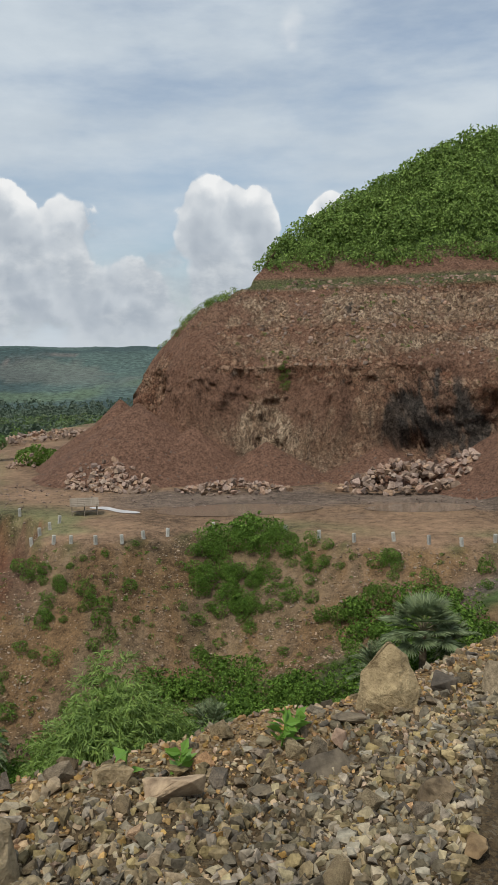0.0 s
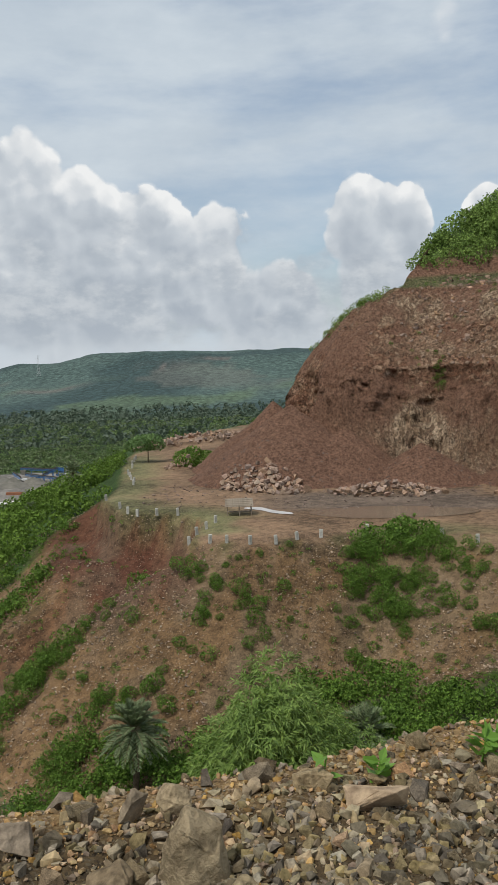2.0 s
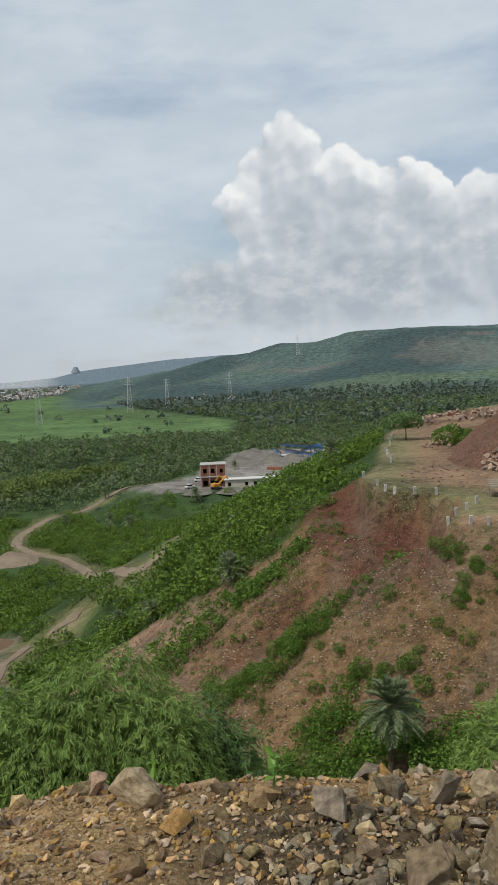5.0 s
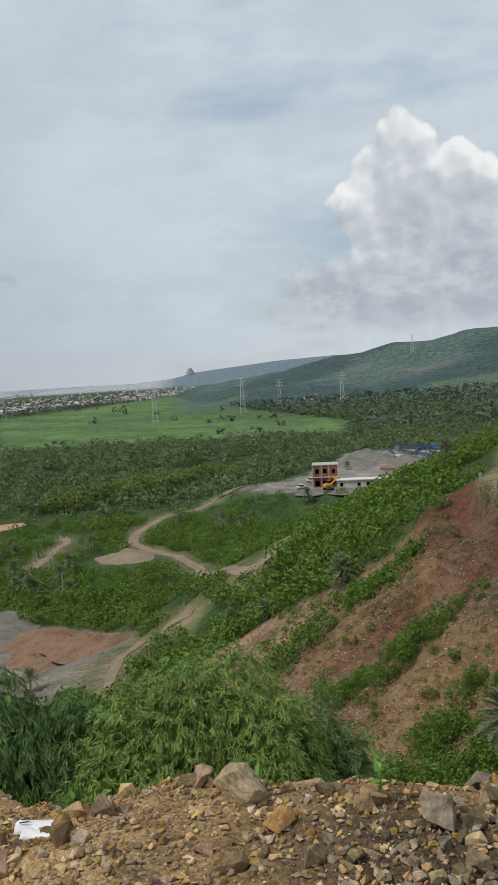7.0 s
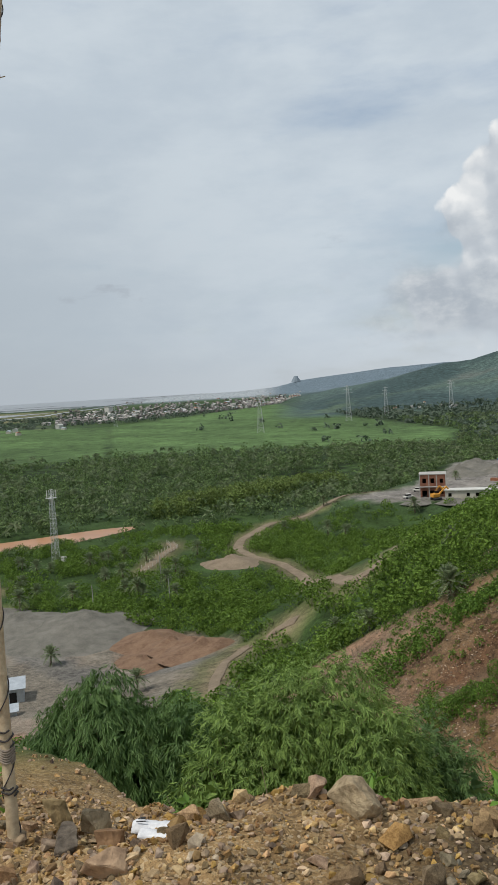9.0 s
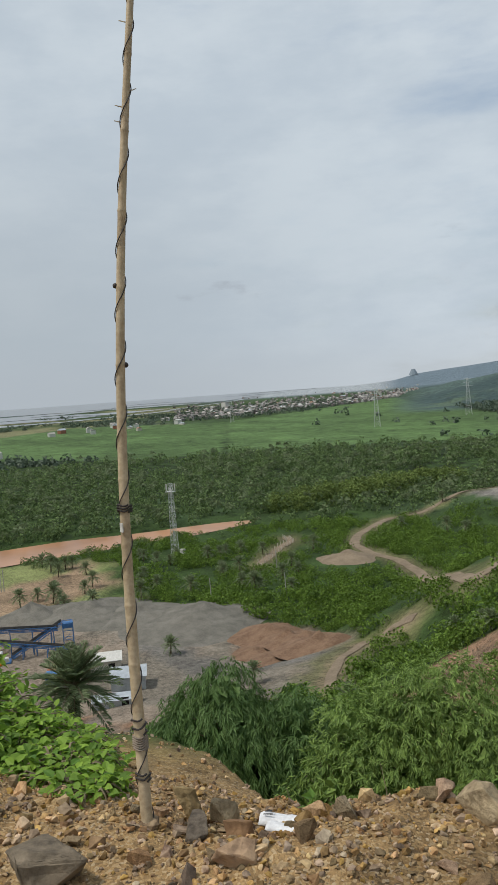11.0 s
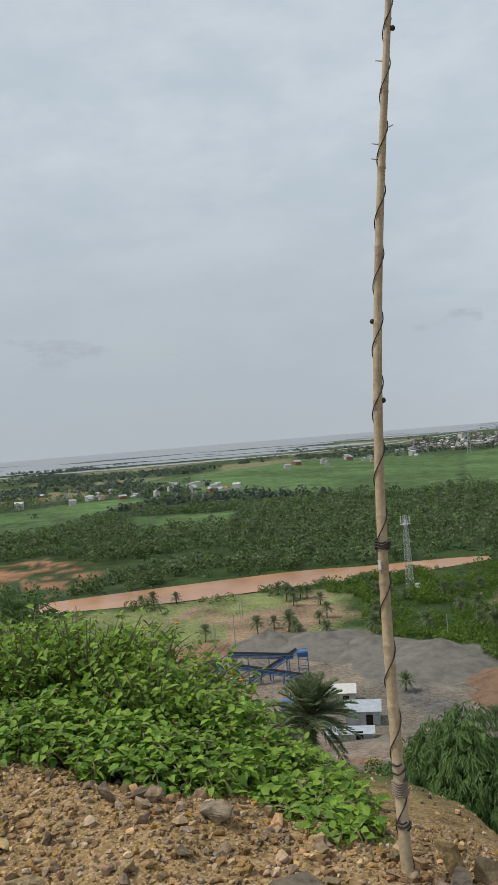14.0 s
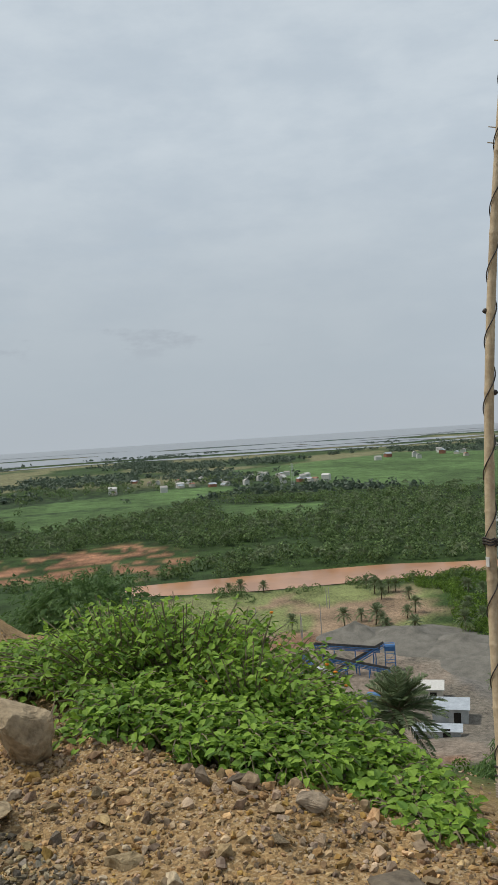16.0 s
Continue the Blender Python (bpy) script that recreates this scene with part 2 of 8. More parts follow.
# ---- materials ----
def material(name, rough=0.9, spec=0.25, metal=0.0):
    mat = bpy.data.materials.new(name)
    mat.use_nodes = True
    tree = mat.node_tree
    bsdf = tree.nodes["Principled BSDF"]
    bsdf.inputs["Roughness"].default_value = rough
    bsdf.inputs["Specular IOR Level"].default_value = spec
    bsdf.inputs["Metallic"].default_value = metal
    return mat, tree, bsdf, node_set(tree)


def ramp_of(N, fac, *stops):
    n = N("ShaderNodeValToRGB", {0: fac})
    e = n.color_ramp.elements
    while len(e) < len(stops):
        e.new(0.5)
    for k, (p, c) in zip(e, stops):
        k.position, k.color = p, (*c, 1)
    return n.outputs[0]


def mixed(N, fac, a, b, how="MIX"):
    a = (*a, 1) if isinstance(a, tuple) else a
    b = (*b, 1) if isinstance(b, tuple) else b
    return N("ShaderNodeMix", {"Factor": fac, "A": a, "B": b}, data_type="RGBA", blend_type=how).outputs["Result"]


def tex(N, scale, detail=5, rough=0.6, stretch=None, out="Fac"):
    co = N("ShaderNodeTexCoord").outputs["Object"]
    if stretch:
        co = N("ShaderNodeVectorMath", {0: co, 1: stretch}, operation="MULTIPLY").outputs[0]
    return N("ShaderNodeTexNoise", {"Vector": co, "Scale": scale, "Detail": detail, "Roughness": rough}).outputs[out]


def bump(N, bsdf, height, strength=0.5, distance=0.05):
    n = N("ShaderNodeBump", {"Height": height, "Strength": strength, "Distance": distance})
    n.id_data.links.new(n.outputs[0], bsdf.inputs["Normal"])


def grainy(name, dark, light, coarse=1.0, fine=14.0, rough=0.9, spec=0.2, relief=0.4, depth=0.03, vary=0.0, metal=0.0, island=0.0):
    """A rough natural or worn surface: two sizes of mottling and relief; vary: piece to piece by Object Info, island: by mesh island."""
    mat, tree, bsdf, N = material(name, rough, spec, metal)
    a, b = tex(N, coarse), tex(N, fine, 6, 0.65)
    f = N("ShaderNodeMath", {0: a, 1: b}, operation="ADD").outputs[0]
    f2 = N("ShaderNodeMath", {0: f, 1: 0.5}, operation="MULTIPLY").outputs[0]
    colour = ramp_of(N, f2, (0.36, dark), (0.64, light))
    for amount, kind, sock in ((vary, "ShaderNodeObjectInfo", "Random"), (island, "ShaderNodeNewGeometry", "Random Per Island")):
        if amount:
            rnd = N(kind).outputs[sock]
            v = N("ShaderNodeMapRange", {0: rnd, 3: 1 - amount, 4: 1 + amount}).outputs[0]
            hue = N("ShaderNodeHueSaturation", {"Value": v, "Color": colour,
                    "Hue": N("ShaderNodeMapRange", {0: N("ShaderNodeMath", {0: N("ShaderNodeMath", {0: rnd, 1: 7.31}, operation="MULTIPLY").outputs[0]}, operation="FRACT").outputs[0],
                                                    3: 0.5 - amount * 0.022, 4: 0.5 + amount * 0.022}).outputs[0],
                    "Saturation": N("ShaderNodeMapRange", {0: N("ShaderNodeMath", {0: N("ShaderNodeMath", {0: rnd, 1: 3.77}, operation="MULTIPLY").outputs[0]}, operation="FRACT").outputs[0],
                                                           3: 1 - amount * 0.7, 4: 1 + amount * 0.4}).outputs[0]})
            colour = hue.outputs[0]
    tree.links.new(colour, bsdf.inputs["Base Color"])
    if relief:
        bump(N, bsdf, b, relief, depth)
    return mat


def leafy(name, dark, light, single=False, rough=0.55, through=0.25, patch=0.35, leaf=0.6, fine=0.0):
    """Foliage: colour differs from leaf to leaf, some light passes through."""
    mat, tree, bsdf, N = material(name, rough, 0.3)
    rnd = N("ShaderNodeObjectInfo").outputs["Random"] if single else N("ShaderNodeNewGeometry").outputs["Random Per Island"]
    big = tex(N, patch, 3)
    f = N("ShaderNodeMath", {0: N("ShaderNodeMath", {0: rnd, 1: leaf}, operation="MULTIPLY").outputs[0], 1: N("ShaderNodeMath", {0: big, 1: 1.1 - leaf}, operation="MULTIPLY").outputs[0]}, operation="ADD").outputs[0]
    colour = ramp_of(N, f, (0.15, dark), (0.85, light))
    if fine:  # each blade stands for a spray of small leaves: mottled and uneven
        bsdf.inputs["Specular IOR Level"].default_value = 0.12
        spray = tex(N, fine, 4, 0.7)
        v = N("ShaderNodeMapRange", {0: spray, 1: 0.36, 2: 0.64, 3: 0.3, 4: 1.6}).outputs[0]
        colour = mixed(N, 1.0, colour, N("ShaderNodeCombineColor", {0: v, 1: v, 2: v}).outputs[0], "MULTIPLY")
        bump(N, bsdf, spray, 1.0, 1.2 / fine)
    tree.links.new(colour, bsdf.inputs["Base Color"])
    tr = N("ShaderNodeBsdfTranslucent", {"Color": colour})
    out = tree.nodes["Material Output"]
    mix = N("ShaderNodeMixShader", {0: through, 1: bsdf.outputs[0], 2: tr.outputs[0]})
    tree.links.new(mix.outputs[0], out.inputs[0])
    return mat


def land_material():
    """The ground: soil, gravel, grass and fields by land cover, with stones and mottling at two sizes."""
    mat, tree, bsdf, N = material("land", 0.95, 0.15)
    cover = N("ShaderNodeAttribute", attribute_name="cover").outputs["Color"]
    kind = N("ShaderNodeSeparateColor", {0: N("ShaderNodeAttribute", attribute_name="grain").outputs["Color"]})
    near, soil, wood = kind.outputs
    big, mid, fine = tex(N, 0.09, 6, 0.62), tex(N, 1.1, 6, 0.65), tex(N, 11, 5, 0.7)
    pebble = tex(N, 4.5, 5, 0.75)
    f = N("ShaderNodeMath", {0: N("ShaderNodeMath", {0: big, 1: mid}, operation="ADD").outputs[0], 1: N("ShaderNodeMath", {0: pebble, 1: fine}, operation="ADD").outputs[0]}, operation="ADD").outputs[0]
    f = N("ShaderNodeMath", {0: f, 1: 0.25}, operation="MULTIPLY").outputs[0]
    shade = N("ShaderNodeMapRange", {0: f, 1: 0.425, 2: 0.575, 3: 0.3, 4: 1.65}).outputs[0]
    colour = mixed(N, 1.0, cover, N("ShaderNodeCombineColor", {0: shade, 1: shade, 2: shade}).outputs[0], "MULTIPLY")
    co = N("ShaderNodeTexCoord").outputs["Object"]
    # loose stones on the soil
    vor = N("ShaderNodeTexVoronoi", {"Vector": co, "Scale": 3.6, "Randomness": 1.0})
    stone = N("ShaderNodeMapRange", {0: vor.outputs["Distance"], 1: 0.16, 2: 0.24, 3: 1.0, 4: 0.0}).outputs[0]
    pick = N("ShaderNodeMapRange", {0: N("ShaderNodeSeparateColor", {0: vor.outputs["Color"]}).outputs[0], 1: 0.5, 2: 0.54}).outputs[0]
    stone = N("ShaderNodeMath", {0: N("ShaderNodeMath", {0: stone, 1: pick}, operation="MULTIPLY").outputs[0], 1: soil}, operation="MULTIPLY").outputs[0]
    colour = mixed(N, stone, colour, ramp_of(N, fine, (0.3, (0.17, 0.125, 0.092)), (0.7, (0.34, 0.25, 0.185))))
    # fine grit close by
    grit = N("ShaderNodeTexVoronoi", {"Vector": co, "Scale": 85.0})
    g = N("ShaderNodeSeparateColor", {0: grit.outputs["Color"]}).outputs[1]
    grit_colour = ramp_of(N, g, (0.0, (0.08, 0.055, 0.035)), (0.4, (0.25, 0.155, 0.072)), (0.75, (0.37, 0.25, 0.12)), (1.0, (0.46, 0.37, 0.25)))
    colour = mixed(N, N("ShaderNodeMath", {0: near, 1: 0.6}, operation="MULTIPLY").outputs[0], colour, grit_colour)
    # tree crowns of the far woods, lit middles and shaded gaps as colour
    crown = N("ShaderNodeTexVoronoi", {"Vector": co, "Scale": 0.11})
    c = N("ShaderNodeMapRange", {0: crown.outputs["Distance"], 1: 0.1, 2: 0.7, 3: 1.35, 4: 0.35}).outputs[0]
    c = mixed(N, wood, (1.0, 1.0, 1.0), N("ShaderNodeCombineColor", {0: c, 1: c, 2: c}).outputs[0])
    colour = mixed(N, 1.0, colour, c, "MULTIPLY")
    tree.links.new(colour, bsdf.inputs["Base Color"])
    h = N("ShaderNodeMath", {0: N("ShaderNodeMath", {0: mid, 1: fine}, operation="ADD").outputs[0], 1: N("ShaderNodeMath", {0: stone, 1: 0.6}, operation="MULTIPLY").outputs[0]}, operation="ADD").outputs[0]
    bump(N, bsdf, h, 0.6, 0.12)
    return mat


LAND = land_material()


def water(name, colour, rough):
    mat, tree, bsdf, N = material(name, rough, 0.5)
    tone = tex(N, 0.05, 4, 0.6, (1, 1, 1))
    tree.links.new(ramp_of(N, tone, (0.35, tuple(0.8 * c for c in colour)), (0.65, tuple(1.15 * c for c in colour))), bsdf.inputs["Base Color"])
    bump(N, bsdf, tex(N, 0.8, 4, 0.5), 0.06, 0.05)
    return mat


RIVER_WATER = water("muddy_water", (0.40, 0.2, 0.1), 0.3)
SEA_WATER = water("estuary_water", (0.22, 0.235, 0.25), 0.35)
PUDDLE = water("puddle_water", (0.2, 0.15, 0.11), 0.12)


def cliff_material():
    mat, tree, bsdf, N = material("quarried_rock", 0.92, 0.2)
    kind = N("ShaderNodeSeparateColor", {0: N("ShaderNodeAttribute", attribute_name="strata").outputs["Color"]})
    talus, dark, top = kind.outputs
    big, mid, fine = tex(N, 0.14, 6, 0.62), tex(N, 1.0, 8, 0.72), tex(N, 5, 6, 0.72)
    cols = tex(N, 1.0, 7, 0.7, (1.9, 1.9, 0.75))
    f = N("ShaderNodeMath", {0: N("ShaderNodeMath", {0: big, 1: 0.6}, operation="MULTIPLY").outputs[0], 1: N("ShaderNodeMath", {0: mid, 1: 0.4}, operation="MULTIPLY").outputs[0]}, operation="ADD").outputs[0]
    rock = ramp_of(N, f, (0.38, (0.08, 0.04, 0.025)), (0.46, (0.2, 0.092, 0.054)), (0.53, (0.27, 0.14, 0.084)), (0.62, (0.40, 0.27, 0.175)))
    column = ramp_of(N, cols, (0.36, (0.07, 0.048, 0.035)), (0.48, (0.25, 0.165, 0.11)), (0.62, (0.45, 0.335, 0.225)))
    colour = mixed(N, N("ShaderNodeMapRange", {0: big, 1: 0.42, 2: 0.58, 3: 0.1, 4: 0.55}).outputs[0], rock, column)
    # jointed blocks over the face, tall columns in the beds
    co = N("ShaderNodeTexCoord").outputs["Object"]
    warp = N("ShaderNodeVectorMath", {0: N("ShaderNodeVectorMath", {0: tex(N, 0.9, 3, 0.6, None, "Color"), 1: (1.6, 1.6, 1.6)}, operation="MULTIPLY").outputs[0], 1: co}, operation="ADD").outputs[0]

    def joints(size):
        p = N("ShaderNodeVectorMath", {0: warp, 1: size}, operation="MULTIPLY").outputs[0]
        edge = N("ShaderNodeTexVoronoi", {"Vector": p, "Scale": 1.0}, feature="DISTANCE_TO_EDGE").outputs["Distance"]
        tone = N("ShaderNodeSeparateColor", {0: N("ShaderNodeTexVoronoi", {"Vector": p, "Scale": 1.0}).outputs["Color"]}).outputs[0]
        return N("ShaderNodeMapRange", {0: edge, 1: 0.0, 2: 0.07}).outputs[0], tone

    bed = N("ShaderNodeSeparateColor", {0: N("ShaderNodeAttribute", attribute_name="bedding").outputs["Color"]}).outputs[0]
    e1, t1 = joints((1.3, 1.3, 1.7))
    e2, t2 = joints((2.0, 2.0, 0.42))
    block = ramp_of(N, t1, (0.0, (0.10, 0.058, 0.04)), (0.45, (0.23, 0.115, 0.07)), (0.75, (0.32, 0.185, 0.115)), (1.0, (0.46, 0.33, 0.225)))
    colour = mixed(N, 0.45, colour, block)
    pillar = ramp_of(N, t2, (0.0, (0.12, 0.075, 0.05)), (0.4, (0.32, 0.215, 0.135)), (1.0, (0.6, 0.47, 0.325)))
    pillar = mixed(N, 0.45, pillar, column)
    colour = mixed(N, bed, colour, pillar)
    crack = N("ShaderNodeMix", {"Factor": bed, "A": e1, "B": e2}).outputs["Result"]
    # dark basalt, with the black shade of the hollow in the same colour
    basalt_and_hollow = mixed(N, 0.5, ramp_of(N, t1, (0.0, (0.022, 0.02, 0.019)), (1.0, (0.16, 0.13, 0.105))), ramp_of(N, fine, (0.35, (0.03, 0.027, 0.025)), (0.65, (0.13, 0.105, 0.085))))
    colour = mixed(N, dark, colour, basalt_and_hollow)
    gap = N("ShaderNodeMapRange", {0: crack, 3: 0.34, 4: 1.1}).outputs[0]
    colour = mixed(N, 1.0, colour, N("ShaderNodeCombineColor", {0: gap, 1: gap, 2: gap}).outputs[0], "MULTIPLY")
    grain = N("ShaderNodeMath", {0: N("ShaderNodeMath", {0: mid, 1: fine}, operation="ADD").outputs[0], 1: 0.5}, operation="MULTIPLY").outputs[0]
    soil = ramp_of(N, grain, (0.34, (0.125, 0.065, 0.042)), (0.66, (0.28, 0.158, 0.105)))
    colour = mixed(N, talus, colour, soil)
    turf = ramp_of(N, fine, (0.35, (0.06, 0.09, 0.03)), (0.65, (0.2, 0.165, 0.09)))
    colour = mixed(N, top, colour, turf)
    speck = N("ShaderNodeMapRange", {0: tex(N, 2.6, 9, 0.85), 1: 0.4, 2: 0.6, 3: 0.45, 4: 1.75}).outputs[0]
    colour = mixed(N, 1.0, colour, N("ShaderNodeCombineColor", {0: speck, 1: speck, 2: speck}).outputs[0], "MULTIPLY")
    tree.links.new(colour, bsdf.inputs["Base Color"])
    open_face = N("ShaderNodeMath", {0: N("ShaderNodeMath", {0: 0.45, 1: N("ShaderNodeMath", {0: talus, 1: 0.45}, operation="MULTIPLY").outputs[0]}, operation="SUBTRACT").outputs[0], 1: crack}, operation="MULTIPLY").outputs[0]
    h = N("ShaderNodeMath", {0: open_face, 1: N("ShaderNodeMath", {0: mid, 1: fine}, operation="ADD").outputs[0]}, operation="ADD").outputs[0]
    bump(N, bsdf, h, 1.0, 0.6)
    return mat


CLIFF = cliff_material()


# ---- building helpers ----
def mesh_of(name, verts, faces, mat=None, smooth_faces=False):
    """A mesh from arrays: verts (n, 3), faces (m, 3) or (m, 4)."""
    verts, faces = np.asarray(verts, np.float32), np.asarray(faces, np.int32)
    me = bpy.data.meshes.new(name)
    k = faces.shape[1]
    me.vertices.add(len(verts))
    me.vertices.foreach_set("co", verts.ravel())
    me.loops.add(faces.size)
    me.loops.foreach_set("vertex_index", faces.ravel())
    me.polygons.add(len(faces))
    me.polygons.foreach_set("loop_start", np.arange(0, faces.size, k, dtype=np.int32))
    me.update(calc_edges=True)
    me.validate()
    me.polygons.foreach_set("use_smooth", np.full(len(me.polygons), smooth_faces))
    if mat:
        me.materials.append(mat)
    return me


def part(name, bm, mat, parent=None, label="", flat=True):
    """Links a bmesh (or a mesh) as one mesh object under a thing or a part."""
    if isinstance(bm, bmesh.types.BMesh):
        me = bpy.data.meshes.new(name)
        bm.to_mesh(me)
        bm.free()
    else:
        me = bm
    if mat and not me.materials:
        me.materials.append(mat)
    if not flat:
        me.polygons.foreach_set("use_smooth", np.ones(len(me.polygons), bool))
    ob = new(name, me)
    ob.parent = parent
    if label:
        ob["label"] = label
    return ob


def thing(name, label, category, m=None, group="", kind=""):
    ob = tagged(new(name), label, category, group, kind)
    if m is not None:
        ob.matrix_basis = m
    return ob


def colours(me, name, values):
    a = me.attributes.new(name, "FLOAT_COLOR", "POINT")
    v = np.ones((len(values), 4), np.float32)
    v[:, :3] = values
    a.data.foreach_set("color", v.ravel())


def zat(x, y):
    return float(ground_z(np.array([x]), np.array([y]))[0])


# ---- the ground, one sheet to the horizon ----
FIELDS = [
    [(-1058, 803), (-547, 412), (-445, 503), (-311, 547), (-379, 691), (-640, 900), (-1359, 1547)],
    [(-547, 405), (-556, 350), (-700, 300), (-860, 270), (-1150, 300), (-1400, 700), (-1040, 790)],
    [(-483, 129), (-473, 177), (-540, 205), (-600, 140)],
    [(-512, 10), (-638, -23), (-640, 110), (-575, 105)],
    [(-800, 230), (-640, 120), (-660, -40), (-720, -40), (-830, 150)],
]
MEADOW = [(-255, 20), (-258, 72), (-252, 108), (-222, 120), (-180, 100), (-172, 60), (-190, 10)]
DIRT = [(-330, -40), (-390, -20), (-420, 60), (-330, 80), (-300, 40)]


ROADS = [
    ([(-191, 282), (-197, 256), (-202, 224), (-190, 195), (-180, 183), (-167, 176.5), (-154, 174), (-138, 165), (-115, 143), (-96, 125), (-85, 113.5), (-80, 109)], 2.9),
    ([(-84, 113), (-80, 111), (-80.5, 115), (-86, 125), (-95, 144), (-106, 175)], 1.9),
    ([(-89, 104), (-95, 103.5), (-97.5, 100), (-94, 91), (-86, 81), (-78, 73)], 1.6),
    ([(-183, 146), (-191, 158), (-198, 168), (-202, 176), (-209, 180)], 2.6),
]


def blend(a, b, w):
    return a + (np.asarray(b) - a) * np.clip(w, 0, 1)[:, None]


def land_cover(x, y, z):
    r, az = np.hypot(x, y), np.degrees(np.arctan2(-x, y))
    n1, n2, n3 = fbm(x, y, 120, 4, 31), fbm(x, y, 9, 4, 32), fbm(x, y, 2.5, 3, 33)
    # base green kept dark to stand for shade between the bushes
    c = np.tile(np.array([0.036, 0.064, 0.017]), (len(x), 1))
    grain = np.zeros((len(x), 3))
    c = blend(c, (0.045, 0.075, 0.03), smooth(-0.1, 0.4, n1) * smooth(150, 400, r))
    # coast: dry fields, hedges and flooded land
    stripes = fbm(r * 0.25, az * 14, 60, 4, 35)
    c = blend(c, (0.17, 0.165, 0.085), smooth(-0.2, 0.3, stripes) * smooth(850, 1000, r) * smooth(50, 60, az))
    c = blend(c, (0.05, 0.075, 0.04), smooth(0.25, 0.45, fbm(x, y, 160, 4, 36)) * smooth(750, 900, r))
    for k, f in enumerate(FIELDS):
        w = 1 - smooth(-4, 6, outside(x, y, f) + 5 * n2)
        tone = 0.78 + 0.3 * smooth(-0.3, 0.3, fbm(x * 0.3, y, 45, 3, 40 + k)) + 0.2 * smooth(0.0, 0.3, fbm(x * 0.6 + y * 0.2, y * 0.9 - x * 0.5, 26, 3, 50 + k))
        c = c + (np.array([0.076, 0.128, 0.043]) * tone[:, None] - c) * w[:, None]
    # haze put into the cover colour: ridges turn blue-grey with distance
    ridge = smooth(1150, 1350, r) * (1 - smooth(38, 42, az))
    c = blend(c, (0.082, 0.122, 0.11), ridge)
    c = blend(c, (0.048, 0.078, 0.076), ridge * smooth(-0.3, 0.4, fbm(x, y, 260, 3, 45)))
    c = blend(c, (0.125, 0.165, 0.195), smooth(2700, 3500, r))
    # paler haze tint over the far coast
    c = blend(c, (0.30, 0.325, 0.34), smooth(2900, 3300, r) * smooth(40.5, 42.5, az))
    scar = smooth(0.25, 0.4, fbm(x, y, 240, 4, 44)) * ridge * smooth(1400, 1600, r) * (1 - smooth(1900, 2100, r))
    c = blend(c, (0.14, 0.12, 0.10), scar * 0.35)
    # old quarry terraces and clearings on the ridge
    line = r - 1850 + 60 * vnoise(az, 0 * az, 2.2, 37)
    terrace = np.exp(-(line / 26) ** 2) * smooth(10.5, 12, az) * smooth(18.5, 16.5, az) + 0.8 * np.exp(-((line - 95) / 18) ** 2) * smooth(9, 10, az) * smooth(15, 13, az) + 0.7 * np.exp(-((line + 190) / 25) ** 2) * smooth(19, 21, az) * smooth(27, 25, az)
    c = blend(c, (0.2, 0.155, 0.14), terrace * smooth(-0.3, 0.3, fbm(x, y, 70, 3, 38)) * 0.8)
    c = blend(c, (0.11, 0.155, 0.09), ridge * smooth(0.1, 0.5, fbm(x, y, 150, 4, 39)) * smooth(1800, 1500, r) * 0.7)
    # where the crown pattern with its painted shade shows
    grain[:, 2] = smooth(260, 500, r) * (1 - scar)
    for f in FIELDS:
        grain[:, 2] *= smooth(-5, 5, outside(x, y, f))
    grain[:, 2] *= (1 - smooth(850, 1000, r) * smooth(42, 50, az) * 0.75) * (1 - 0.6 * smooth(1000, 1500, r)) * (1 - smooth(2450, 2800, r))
    w = 1 - smooth(-6, 6, outside(x, y, MEADOW) + 6 * n2)
    c = blend(c, (0.17, 0.19, 0.075), w)
    c = blend(c, (0.24, 0.17, 0.11), w * smooth(0.1, 0.4, fbm(x, y, 25, 3, 46)))
    c = blend(c, (0.27, 0.14, 0.08), (1 - smooth(-8, 8, outside(x, y, DIRT) + 10 * n2)) * smooth(-0.1, 0.2, n2))
    w = 1 - smooth(-3, 3, outside(x, y, YARD) + 4 * n2)
    c = blend(c, (0.2, 0.183, 0.163), w)
    grain[:, 2] *= 1 - w
    w = 1 - smooth(-2, 2, outside(x, y, PIT) + 3 * n2)
    c = blend(c, (0.2, 0.162, 0.125), w)
    c = blend(c, (0.22, 0.13, 0.08), w * smooth(0.0, 0.25, fbm(x, y, 22, 3, 47)))
    c = blend(c, (0.15, 0.136, 0.11), w * 0.75 * smooth(0.1, 0.35, fbm(x, y, 18, 4, 48)))
    rut = off_line(x, y, [(-158, 92), (-140, 86), (-118, 84), (-106, 91), (-97, 100)]) + 2.5 * n2
    c = blend(c, (0.13, 0.121, 0.107), w * smooth(4.5, 1.5, np.abs(rut)))
    # trodden grass and bare earth beside the tracks
    for line, w in ROADS:
        by = off_line(x, y, line) + 1.5 * n3
        c = blend(c, (0.125, 0.125, 0.055), 0.8 * smooth(7.5, 3.0, by))
        c = blend(c, (0.19, 0.145, 0.095), 0.7 * smooth(2.4, 0.8, by))
    # tipped red slope below the bench, bench top
    d = outside(x, y, BENCH)
    zb = -12.5 - (0.66 - 0.19 * smooth(86, 112, y)) * np.maximum(d, 0)
    edge = np.interp(x, (-95, -76, -63, -46, -35, -20), (68, 73, 83.5, 82, 95, 112))
    tip = smooth(-2.2, -0.8, zb - z) * (1 - smooth(-1.5, 1.5, y - edge + 2.0 * n2))
